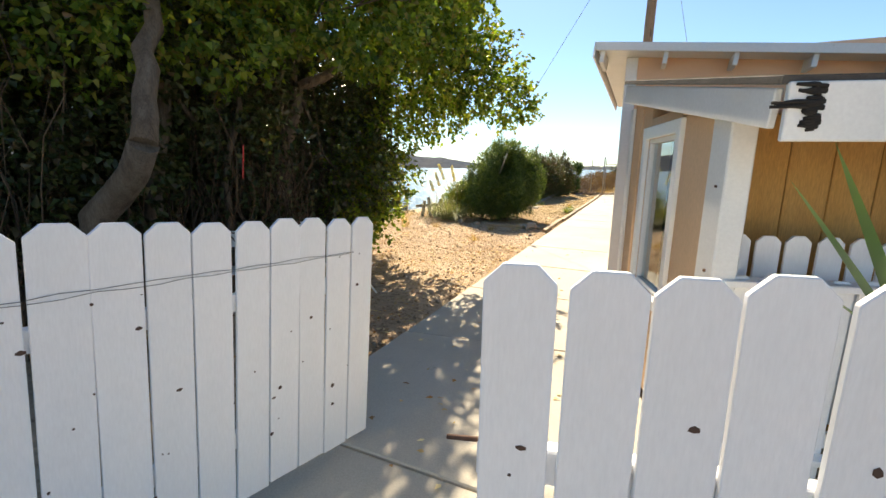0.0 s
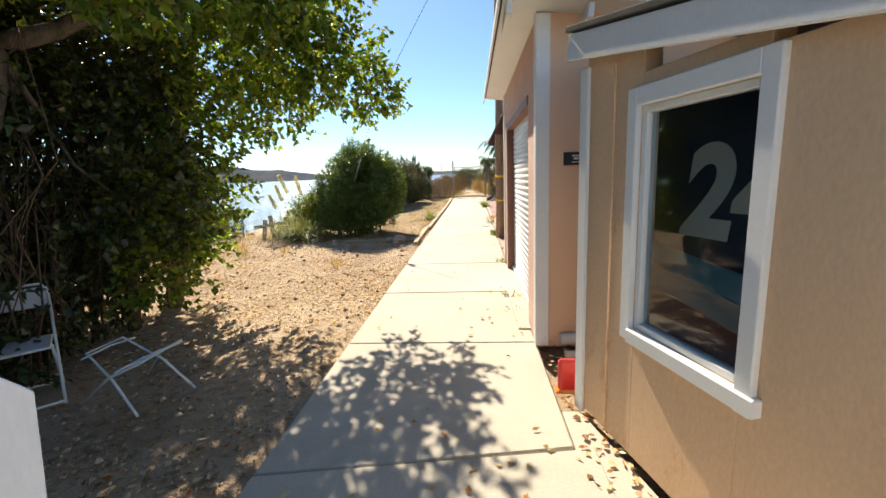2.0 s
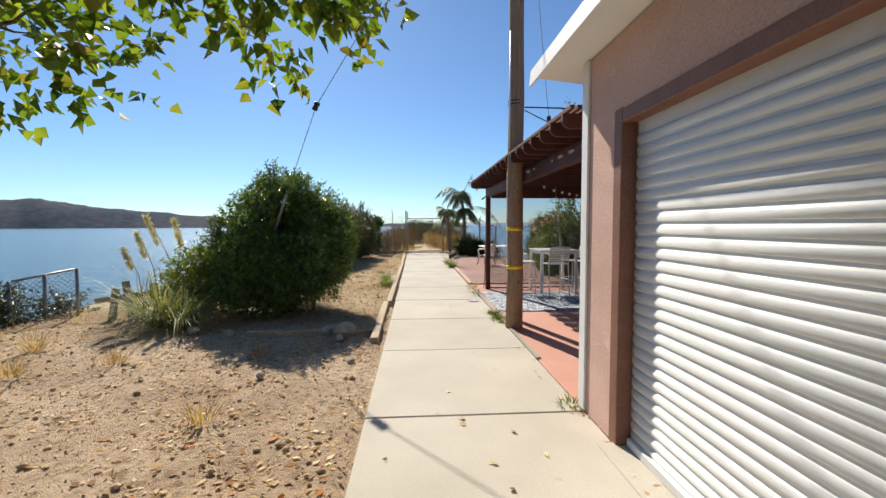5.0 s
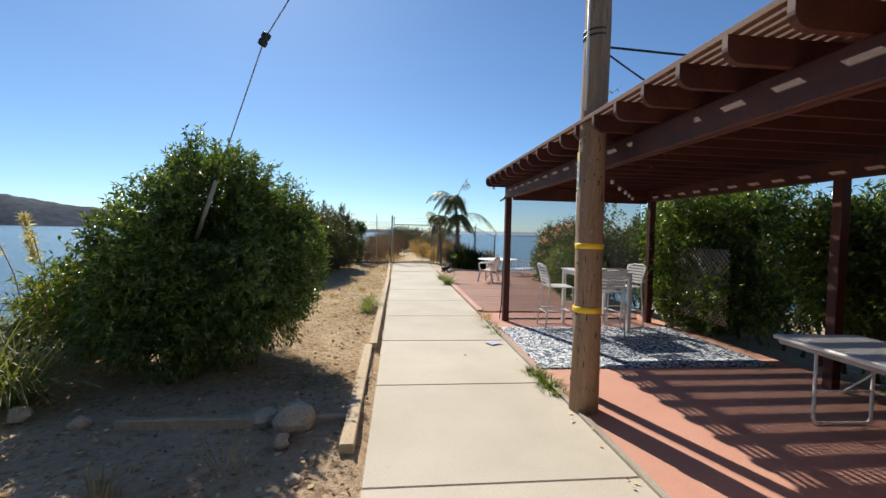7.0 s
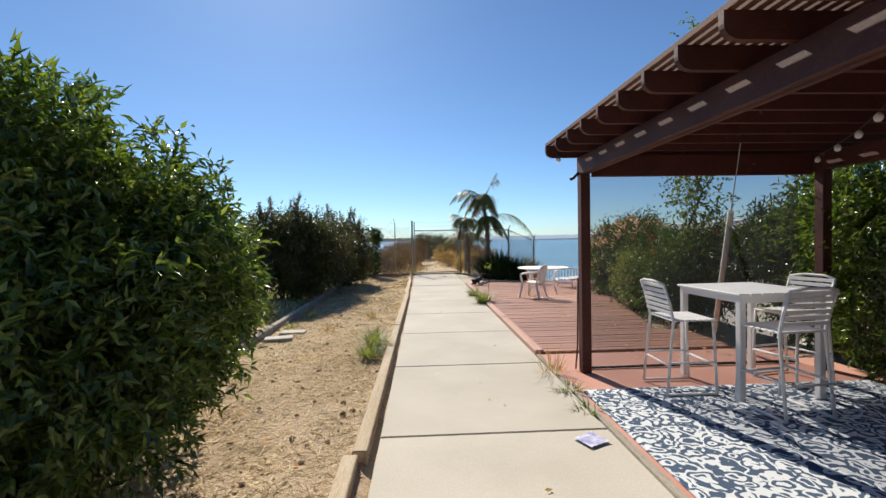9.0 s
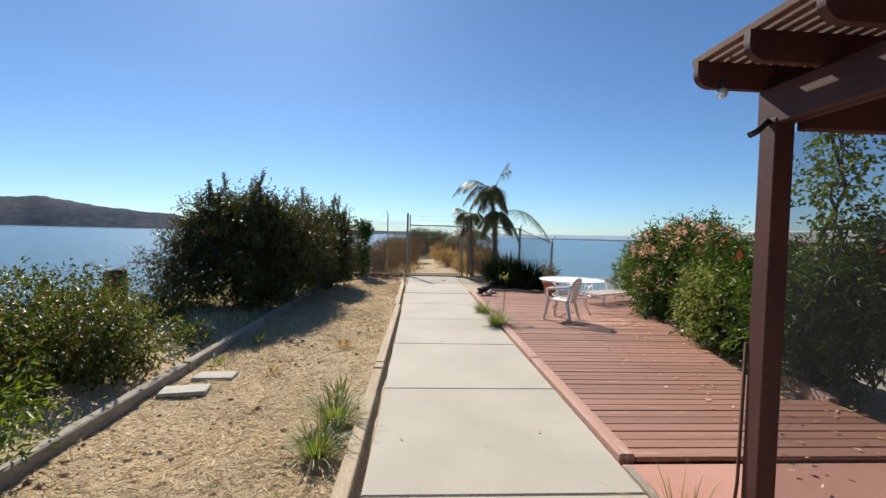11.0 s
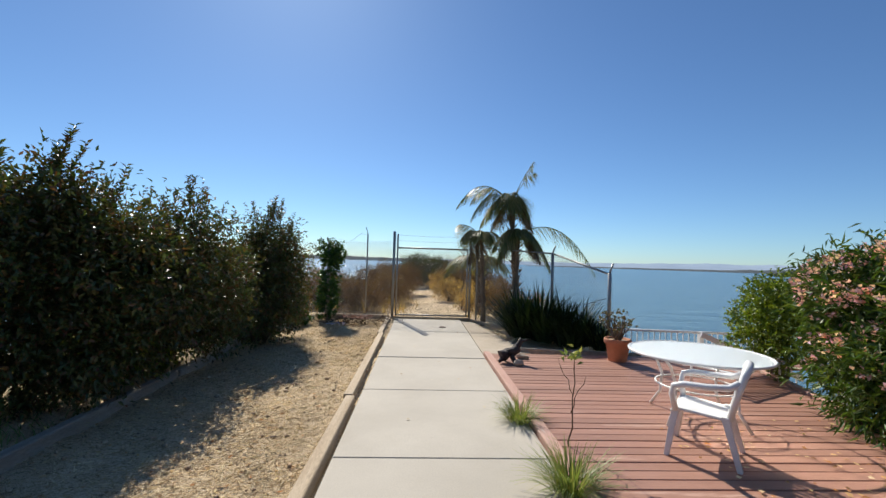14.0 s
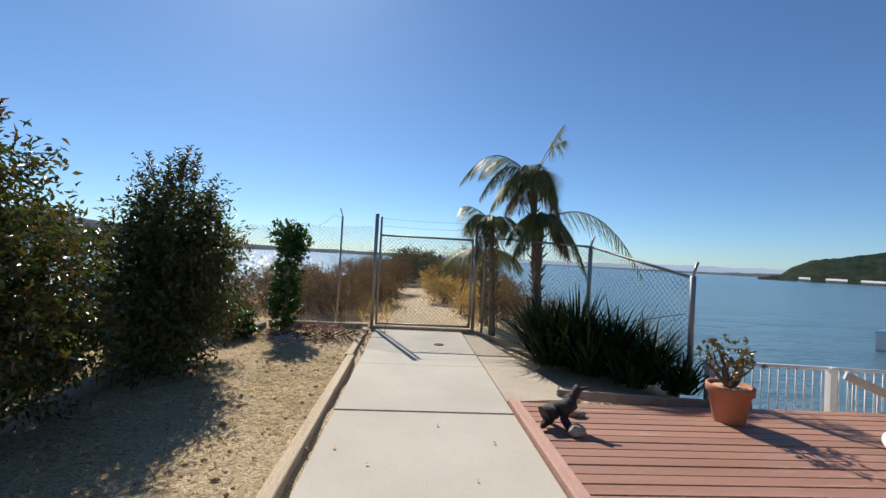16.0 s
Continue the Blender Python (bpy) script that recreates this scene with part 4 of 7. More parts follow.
# ---- pergola ----
pergola = thing("pergola", "dark red-brown stained timber pergola with lath roof", "pergola")
POSTS = [(0.18, 16.06), (2.92, 15.9), (2.92, 12.45), (2.92, 9.5)]
for x, y in POSTS:
    part("post", boxed((x - 0.055, y - 0.055, 0.0), (x + 0.055, y + 0.055, 2.33), 0.006), M_pergola, pergola)
for x in (0.13, 2.87):
    part("beam", boxed((x, 9.36, 2.30), (x + 0.045, 16.14, 2.50), 0.006), M_pergola, pergola)
    part("beam", boxed((x + 0.065, 9.36, 2.30), (x + 0.11, 16.14, 2.50), 0.006), M_pergola, pergola)
part("cross_beam", boxed((0.25, 15.96, 2.26), (2.86, 16.02, 2.50), 0.006), M_pergola, pergola)
part("post", boxed((0.012, 12.435, 0.0), (0.125, 12.548, 2.49), 0.008), M_pergola, pergola, "dark stained post bolted outside the beam")
rnd = random.Random(77)
bm = bmesh.new()
for k in range(13):
    z0 = 0.3 + k * 0.115 + rnd.uniform(-0.04, 0.04)
    dz = rnd.uniform(0.0, 0.09)
    ring = [(0.005, 12.43), (0.07, 12.425), (0.13, 12.43), (0.135, 12.49), (0.13, 12.553), (0.07, 12.558), (0.005, 12.553), (0.0, 12.49), (0.005, 12.43)]
    tube(bm, [(x, y, z0 + dz * i / 8) for i, (x, y) in enumerate(ring)], 0.0012, 4)
tube(bm, [(0.0, 12.45, 2.52), (-0.012, 12.43, 2.2), (0.0, 12.43, 1.6), (-0.008, 12.43, 0.9), (0.0, 12.44, 0.3)], 0.003, 5)
part("wire_wrap", bm, M_guard, pergola, "thin wire wound round the post")


def rafter_mesh():
    """A rafter along x with quarter-round notched tails."""
    o = []
    x0, x1, z0, z1 = -0.24, 3.45, 2.505, 2.645
    o += [(x0, z1), (x0, z0 + 0.075)]
    o += [(x0 + 0.085 * (1 - math.cos(a)) * 1.0, z0 + 0.075 - 0.075 * math.sin(a)) for a in np.linspace(0.25, math.pi / 2, 6)]
    o += [(x1 - 0.1, z0), (x1, z0 + 0.07), (x1, z1)]
    bm = bmesh.new()
    a = [bm.verts.new((x, -0.019, z)) for x, z in o]
    b = [bm.verts.new((x, 0.019, z)) for x, z in o]
    n = len(o)
    for i in range(n):
        bm.faces.new((a[i], a[(i + 1) % n], b[(i + 1) % n], b[i]))
    bm.faces.new(a[::-1])
    bm.faces.new(b)
    bmesh.ops.recalc_face_normals(bm, faces=bm.faces)
    me = bpy.data.meshes.new("rafter")
    bm.to_mesh(me)
    bm.free()
    me.materials.append(M_pergola)
    return me


RAFTER = rafter_mesh()
y = 9.62
while y < 16.2:
    r = new("rafter", RAFTER)
    r.parent = pergola
    r.matrix_basis = pose(0, y, 0)
    y += 0.362
lath = bpy.data.meshes.new("lath")
boxed((-0.021, 9.45, 2.647), (0.021, 16.2, 2.685), 0.003).to_mesh(lath)
lath.materials.append(M_lath)
x = -0.20
while x < 3.45:
    o = new("lath", lath)
    o.parent = pergola
    o.matrix_basis = pose(x, 0, 0)
    x += 0.068
screen = part("screen", boxed((0.24, 16.16, 0.03), (2.86, 16.166, 2.30), 0.0), M_screen, pergola, "dark see-through roll-down mesh screen")
part("screen_rod", tube(bmesh.new(), [(0.24, 16.163, 0.02), (2.86, 16.163, 0.02)], 0.016, 8), M_black, pergola)
part("hook", tube(bmesh.new(), [(0.12, 16.05, 2.32), (0.06, 16.05, 2.26), (0.02, 16.05, 2.24)], 0.018, 8), M_black, pergola, "small black lamp bracket")
part("brace", tube(bmesh.new(), [(0.09, 16.13, 0.02), (0.115, 16.13, 0.3), (0.125, 16.13, 1.1)], 0.010, 6), M_rust, pergola)

# lattice panel behind the seats
lattice = thing("lattice_panel", "dark diamond lattice panel half hidden by shrubs", "lattice", pose(3.3, 14.4, 0.25, 0, 0, 90))
for s in (1, -1):
    for i in range(40):
        x0 = -1.2 + i * 0.09
        x1 = x0 + s * 1.2
        a, b = Vector((x0, 0.004 * s, 0.0)), Vector((x1, 0.004 * s, 1.2))
        lo, hi = 0.0, 1.5
        pts = []
        for p, q in ((a, b),):
            t0, t1 = 0.0, 1.0
            dx = q.x - p.x
            for lim, sign in ((lo, 1), (hi, -1)):
                f0 = (lim - p.x) / dx
                if (dx > 0) == (sign > 0):
                    t0 = max(t0, f0)
                else:
                    t1 = min(t1, f0)
            if t1 - t0 > 0.03:
                pts = [p.lerp(q, t0), p.lerp(q, t1)]
        if pts:
            part("slat", tube(bmesh.new(), pts, 0.014, 4), M_grey_timber, lattice)

# ---- utility pole, wires and stays ----
pole = thing("utility_pole", "tall weathered wooden utility pole with yellow bands", "utility pole", pose(-0.10, 12.07, 0, -0.4, 0.2, 0))
bm = bmesh.new()
tube(bm, [(0.01 * math.sin(i * 2), 0, -0.05 + i * 0.9) for i in range(11)], [(0.134 if i == 0 else 0.127) - i * 0.0028 for i in range(11)], 18)
for v in bm.verts:
    v.co += Vector((v.co.x, v.co.y, 0)) * 0.07 * noise.noise(Vector((v.co.x * 14, v.co.y * 14, v.co.z * 0.8)))
part("shaft", bm, M_pole, pole)
for z in (0.945, 1.53):
    r = 0.134 - z / 0.9 * 0.0028
    part("band", lathe(bmesh.new(), [(r - 0.004, z - 0.026), (r, z - 0.024), (r, z + 0.024), (r - 0.004, z + 0.026)], 20), M_yellow, pole, "yellow plastic band")
for z in (3.42, 3.47):
    part("cable_wrap", lathe(bmesh.new(), [(0.104, z - 0.014), (0.122, z - 0.006), (0.122, z + 0.006), (0.104, z + 0.014)], 18), M_black, pole, "dark cable wrapped round")
part("conduit", tube(bmesh.new(), [(-0.105, -0.05, 2.75), (-0.103, -0.05, 3.2), (-0.10, -0.05, 4.5)], 0.014, 8), M_pvc, pole, "thin white conduit")
for z, a in ((1.66, 250), (1.86, 215), (2.3, 235)):
    part("tag", lathe(bmesh.new(), [(0.016, 0), (0.016, 0.006)], 10), M_steel, pole, "small metal tag").matrix_basis = pose(0.124 * math.cos(radians(a)), 0.124 * math.sin(radians(a)), z, 90, 0, a + 90)


def curved_plate(z0, z1, a0, a1, r):
    """A thin sheet bent round the shaft between two bearings."""
    bm = bmesh.new()
    rows = []
    for i in range(7):
        a = radians(a0 + (a1 - a0) * i / 6)
        c, s = math.cos(a), math.sin(a)
        rows.append([bm.verts.new(p) for p in ((c * r, s * r, z0), (c * r, s * r, z1), (c * (r - 0.004), s * (r - 0.004), z1), (c * (r - 0.004), s * (r - 0.004), z0))])
    for p, q in zip(rows, rows[1:]):
        for k in range(4):
            bm.faces.new((p[k], p[(k + 1) % 4], q[(k + 1) % 4], q[k]))
    bm.faces.new(rows[0])
    bm.faces.new(rows[-1][::-1])
    bmesh.ops.recalc_face_normals(bm, faces=bm.faces)
    return bm


M_tag = surface("number_strip", (0.70, 0.70, 0.64), (0.78, 0.78, 0.74), 0.5, 8, 60, 0.1, wear=(0.45, 0.40, 0.32), wear_at=0.66)
strip = part("number_strip", curved_plate(2.05, 2.31, 140, 187, 0.1305), M_tag, pole, "pale vertical number strip")
part("cap", curved_plate(2.312, 2.39, 140, 187, 0.1305), plain("pale_yellow_plastic", (0.72, 0.60, 0.22), 0.5), strip, "pale yellow upper end")
part("strip", curved_plate(1.76, 2.03, 143, 172, 0.1305), M_tag, pole, "blank pale strip")
M_ink = plain("tag_figures", (0.05, 0.06, 0.07), 0.6)
for ch, z in (("2", 2.245), ("0", 2.16), ("8", 2.07)):
    cu = bpy.data.curves.new("figure", "FONT")
    cu.body, cu.size, cu.extrude, cu.align_x = ch, 0.085, 0.0008, "CENTER"
    cu.materials.append(M_ink)
    fg = new("figure", cu)
    fg.parent = strip
    fg.matrix_basis = pose(0.1335 * math.cos(radians(172)), 0.1335 * math.sin(radians(172)), z, 90, 0, 172 + 90)
# dark knots, nail holes and checks on the shaft
rnd = random.Random(17)
bm = bmesh.new()
for i in range(70):
    a, z = radians(rnd.uniform(120, 300)), rnd.uniform(0.1, 2.6)
    r = 0.126 - z / 0.9 * 0.0028
    s = rnd.choice((0.004, 0.005, 0.006, 0.009))
    lump(bm, (r * math.cos(a), r * math.sin(a), z), (s, s, s * rnd.choice((1.0, 1.5, 4.0, 7.0))), 0.4, i, 1)
part("knots", bm, plain("pole_knots", (0.05, 0.032, 0.022), 0.9), pole, "dark knots, nail holes and checks")["kind"] = "stuff"
bm = bmesh.new()
tube(bm, [(-0.3, -0.35, 8.2), (0.3, 0.35, 8.2)], 0.04, 6)
part("crossarm", bm, M_pole, pole)


def wire(name, label, a, b, sag, r, mat=M_cable):
    a, b = Vector(a), Vector(b)
    pts = [a.lerp(b, i / 14) - Vector((0, 0, sag * 4 * (i / 14) * (1 - i / 14))) for i in range(15)]
    return solo(name, tube(bmesh.new(), pts, r, 5), mat, label, "cable")


guy = thing("guy_wire", "taut stay wire with an insulator and a pale guard", "guy wire")
GA, GI, GB = Vector((-0.1, 12.15, 8.3)), Vector((-3.3, 13.06, 3.62)), Vector((-4.88, 13.98, -0.05))
part("strand", tube(bmesh.new(), [GA, GI, GB], 0.007, 6), M_steel, guy)
for s, l in ((0.567, 0.012),):
    c, d = GI, (GB - GA).normalized()
    part("insulator", tube(bmesh.new(), [c - d * 0.075, c - d * 0.07, c - d * 0.02, c, c + d * 0.02, c + d * 0.07, c + d * 0.075], [0.02, 0.045, 0.048, 0.036, 0.048, 0.045, 0.02], 12), M_black, guy, "black strain insulator")
part("guard", tube(bmesh.new(), [GI.lerp(GB, 0.40), GI.lerp(GB, 0.585)], 0.026, 8), M_guard, guy, "pale plastic guard")
guy = thing("guy_wire", "taut stay wire behind the pergola with an insulator", "guy wire")
GC, GD, GE = Vector((-0.05, 12.15, 8.2)), Vector((1.29, 14.79, 3.87)), Vector((2.58, 17.28, -0.02))
part("strand", tube(bmesh.new(), [GC, GD, GE], 0.006, 6), M_steel, guy)
d = (GE - GC).normalized()
part("insulator", tube(bmesh.new(), [GD - d * 0.10, GD - d * 0.09, GD - d * 0.02, GD, GD + d * 0.02, GD + d * 0.09, GD + d * 0.10], [0.02, 0.045, 0.048, 0.036, 0.048, 0.045, 0.02], 12), M_black, guy, "black strain insulator")
part("guard", tube(bmesh.new(), [GD.lerp(GE, 0.52), GD.lerp(GE, 0.95)], 0.032, 8), M_guard, guy, "pale plastic guard")
wire("overhead_cable", "thin black cable from the pole", (0.1, 12.3, 3.45), (9, 13.0, 3.9), 0.1, 0.012)
wire("overhead_cable", "thin black cable from the pole", (0.1, 12.3, 3.4), (3.4, 13.5, 2.75), 0.12, 0.009)
wire("overhead_cable", "thin overhead wire against the sky", (-0.1, 12.3, 8.0), (-9, -12, 8.5), 0.8, 0.006)
wire("overhead_cable", "thin overhead wire against the sky", (0.1, 12.3, 8.0), (12, -6, 7.5), 0.5, 0.006)

# ---- rug ----
bm = bmesh.new()
NX, NY = 34, 24
grid = [[bm.verts.new((-0.09 + 3.1 * i / NX, 13.22 + 2.25 * j / NY, 0.011 + 0.004 * noise.noise(Vector((i * 0.35, j * 0.35, 0))))) for j in range(NY + 1)] for i in range(NX + 1)]
for i in range(NX):
    for j in range(NY):
        bm.faces.new((grid[i][j], grid[i + 1][j], grid[i + 1][j + 1], grid[i][j + 1])).smooth = True
ext = bmesh.ops.extrude_face_region(bm, geom=bm.faces[:])
for g in ext["geom"]:
    if isinstance(g, bmesh.types.BMVert):
        g.co.z -= 0.008
bmesh.ops.recalc_face_normals(bm, faces=bm.faces)
rug = solo("outdoor_rug", bm, M_rug, "white outdoor rug with navy ikat pattern on the patio", "rug")


# ---- bar table and chairs ----
def bar_table(m):
    t = thing("bar_table", "square white slatted bar table standing on the rug", "table", m)
    h, w = 1.03, 0.45
    for i in range(8):
        part("slat", boxed((-w + i * 0.1126, -w, h - 0.022), (-w + i * 0.1126 + 0.106, w, h), 0.004), M_chair, t)
    for s in (-1, 1):
        part("apron", boxed((-w + 0.03, s * (w - 0.035) - 0.012, h - 0.09), (w - 0.03, s * (w - 0.035) + 0.012, h - 0.024), 0.004), M_chair, t)
        part("apron", boxed((s * (w - 0.035) - 0.012, -w + 0.05, h - 0.09), (s * (w - 0.035) + 0.012, w - 0.05, h - 0.024), 0.004), M_chair, t)
    for sx in (-1, 1):
        for sy in (-1, 1):
            part("leg", boxed((sx * 0.40 - 0.03, sy * 0.40 - 0.03, 0.016), (sx * 0.40 + 0.03, sy * 0.40 + 0.03, h - 0.024), 0.006), M_chair, t)
    return t


def bar_chair(m):
    """Seat faces local +y, back at -y."""
    c = thing("bar_chair", "white metal bar chair with slatted back", "chair", m, group="bar chairs round the table")
    r = 0.0135
    for sx in (-1, 1):
        x = sx * 0.225
        part("leg", tube(bmesh.new(), [(x * 1.05, 0.23, 0.02), (x, 0.20, 0.73)], r, 8), M_chair, c)
        part("leg", tube(bmesh.new(), [(x * 1.05, -0.26, 0.02), (x, -0.19, 0.73), (x, -0.22, 0.9), (x, -0.285, 1.10)], r, 8), M_chair, c)
        part("runner", tube(bmesh.new(), [(x * 1.05, -0.26, 0.022), (x * 1.05, 0.23, 0.022)], r, 8), M_chair, c)
        part("stretcher", tube(bmesh.new(), [(x * 1.03, -0.23, 0.33), (x * 1.03, 0.22, 0.33)], r * 0.8, 8), M_chair, c)
    part("footrest", tube(bmesh.new(), [(-0.232, 0.22, 0.30), (0.232, 0.22, 0.30)], r, 8), M_chair, c)
    part("stretcher", tube(bmesh.new(), [(-0.23, -0.23, 0.30), (0.23, -0.23, 0.30)], r * 0.8, 8), M_chair, c)
    for i in range(7):
        y0 = -0.20 + i * 0.062
        part("seat_slat", boxed((-0.235, y0, 0.735), (0.235, y0 + 0.052, 0.752), 0.004), M_chair, c)
    for i in range(6):
        z0 = 0.80 + i * 0.052
        yb = -0.195 - (z0 - 0.73) * 0.22
        bm = bmesh.new()
        box(bm, (-0.235, -0.007, 0), (0.235, 0.007, 0.038), 0.003)
        for v in bm.verts:
            v.co.y += -0.03 * (1 - (v.co.x / 0.235) ** 2)
        part("back_slat", bm, M_chair, c).matrix_basis = pose(0, yb, z0, 12, 0, 0)
    part("top_rail", tube(bmesh.new(), [(-0.225, -0.285, 1.10), (-0.1, -0.315, 1.125), (0.1, -0.315, 1.125), (0.225, -0.285, 1.10)], r, 8), M_chair, c)
    return c


bar_table(pose(1.62, 15.42, 0.0, 0, 0, 2))
chair = bar_chair(pose(0.93, 15.45, 0.0, 0, 0, -92))
copy_thing(chair, pose(1.47, 14.83, 0.0, 0, 0, 6))
copy_thing(chair, pose(2.22, 15.56, 0.0, 0, 0, 100))

ft = thing("folding_table", "white folding utility table with tubular legs", "table", pose(2.05, 11.0, 0, 0, 0, -3))
bm = boxed((-0.42, -0.92, 0.70), (0.42, 0.92, 0.738), 0.012)
part("tabletop", bm, M_chair, ft)
part("apron", boxed((-0.39, -0.88, 0.66), (0.39, 0.88, 0.70), 0.004), M_steel, ft)
for s in (-1, 1):
    y = s * 0.62
    part("leg", tube(bmesh.new(), [(-0.27, y, 0.68), (-0.27, y, 0.06), (-0.25, y, 0.02), (-0.2, y, 0.015), (0.2, y, 0.015), (0.25, y, 0.02), (0.27, y, 0.06), (0.27, y, 0.68)], 0.014, 8), M_chair, ft)
    part("brace", tube(bmesh.new(), [(0, y, 0.3), (0, s * 0.25, 0.67)], 0.008, 6), M_chair, ft)
    part("stretcher", tube(bmesh.new(), [(-0.27, y, 0.3), (0.27, y, 0.3)], 0.01, 6), M_chair, ft)

# ---- round glass table, plastic chair, lounger ----
rt = thing("round_table", "round patio table with a pebbled glass top and white frame", "table", pose(1.70, 23.05, 0.03))
TR = 0.69
glass_top = part("glass_top", lathe(bmesh.new(), [(TR - 0.02, 0.706), (TR - 0.015, 0.70), (TR - 0.015, 0.712), (TR - 0.02, 0.714)], 56), M_frost, rt, "pebbled translucent glass")
glass_top.visible_shadow = False
bm = bmesh.new()
RINGS = 56
tube(bm, [((TR) * math.cos(2 * math.pi * k / RINGS), TR * math.sin(2 * math.pi * k / RINGS), 0.705) for k in range(RINGS + 1)], 0.015, 8, False)
part("rim", bm, M_chair, rt)
for k in range(4):
    a = radians(28 + 90 * k)
    ca, sa = math.cos(a), math.sin(a)
    part("leg", tube(bmesh.new(), [(0.60 * ca, 0.60 * sa, 0.69), (0.50 * ca, 0.50 * sa, 0.60), (0.40 * ca, 0.40 * sa, 0.40), (0.42 * ca, 0.42 * sa, 0.18), (0.54 * ca, 0.54 * sa, 0.006)], 0.016, 8), M_chair, rt)
bm = bmesh.new()
tube(bm, [(0.41 * math.cos(2 * math.pi * k / 32), 0.41 * math.sin(2 * math.pi * k / 32), 0.36) for k in range(33)], 0.011, 6, False)
part("ring", bm, M_chair, rt)

mc = thing("plastic_chair", "white moulded plastic garden armchair facing away from the table", "chair", pose(1.19, 22.20, 0.028, 0, 0, 50))
# faces local +y
for sx in (-1, 1):
    for (x0, y0, x1, y1, w) in ((0.27, 0.25, 0.21, 0.19, 0.05), (0.25, -0.28, 0.20, -0.17, 0.05)):
        bm = bmesh.new()
        m0 = [(-w / 2, -0.02), (w / 2, -0.02), (w / 2, 0.02), (-w / 2, 0.02)]
        lo = [bm.verts.new((sx * x0 + a, y0 + b, 0.0)) for a, b in m0]
        hi = [bm.verts.new((sx * x1 + a * 1.35, y1 + b * 1.5, 0.41)) for a, b in m0]
        for i in range(4):
            bm.faces.new((lo[i], lo[(i + 1) % 4], hi[(i + 1) % 4], hi[i]))
        bm.faces.new(lo[::-1])
        bm.faces.new(hi)
        bmesh.ops.recalc_face_normals(bm, faces=bm.faces)
        bmesh.ops.bevel(bm, geom=bm.edges[:], offset=0.006, segments=2, affect="EDGES")
        part("leg", bm, M_chair, mc)
    bm = bmesh.new()
    tube(bm, [(sx * 0.245, 0.19, 0.40), (sx * 0.275, 0.215, 0.55), (sx * 0.28, 0.20, 0.615), (sx * 0.28, 0.12, 0.64), (sx * 0.275, -0.05, 0.645), (sx * 0.25, -0.2, 0.66), (sx * 0.21, -0.265, 0.70)], [0.026, 0.024, 0.026, 0.028, 0.028, 0.028, 0.026], 10)
    for v in bm.verts:
        v.co.x = sx * 0.27 + (v.co.x - sx * 0.27) * 1.25
    part("armrest", bm, M_chair, mc)
bm = bmesh.new()
N = 14
rows = []
for j in range(N + 1):
    s = j / N
    y = 0.23 - 0.45 * s
    row = []
    for i in range(N + 1):
        u = i / N * 2 - 1
        row.append(bm.verts.new((u * (0.245 - 0.03 * s), y, 0.425 - 0.03 * s - 0.018 * (1 - u * u) - (0.03 * max(0, 0.12 - s) / 0.12))))
    rows.append(row)
for j in range(N):
    for i in range(N):
        bm.faces.new((rows[j][i], rows[j][i + 1], rows[j + 1][i + 1], rows[j + 1][i])).smooth = True
ext = bmesh.ops.extrude_face_region(bm, geom=bm.faces[:])
for g in ext["geom"]:
    if isinstance(g, bmesh.types.BMVert):
        g.co.z -= 0.022
bmesh.ops.recalc_face_normals(bm, faces=bm.faces)
part("seat", bm, M_chair, mc)
back = bmesh.new()
tube(back, [(-0.205, -0.20, 0.39), (-0.215, -0.26, 0.62), (-0.19, -0.30, 0.76), (-0.10, -0.325, 0.82), (0.10, -0.325, 0.82), (0.19, -0.30, 0.76), (0.215, -0.26, 0.62), (0.205, -0.20, 0.39)], [0.024, 0.026, 0.03, 0.034, 0.034, 0.03, 0.026, 0.024], 10)
for i in range(5):
    x = -0.13 + i * 0.065
    box(back, (x - 0.022, -0.012, 0.0), (x + 0.022, 0.004, 0.46), 0.005, pose(0, -0.215, 0.37, 13, 0, 0))
part("backrest", back, M_chair, mc)

lounger = thing("sun_lounger", "low sun lounger with pale frame and faded red slats", "lounger", pose(3.35, 24.55, 0.03, 0, 0, -62))
for sx in (-1, 1):
    part("rail", tube(bmesh.new(), [(sx * 0.3, -0.9, 0.26), (sx * 0.3, 0.9, 0.27)], 0.018, 8), M_chair, lounger)
    for yy in (-0.7, 0.55):
        part("leg", tube(bmesh.new(), [(sx * 0.3, yy, 0.0), (sx * 0.3, yy, 0.26)], 0.016, 8), M_chair, lounger)
for i in range(15):
    yy = -0.86 + i * 0.118
    part("slat", boxed((-0.3, yy, 0.265), (0.3, yy + 0.075, 0.28), 0.004), M_deck_edge if i % 2 else M_chair, lounger)

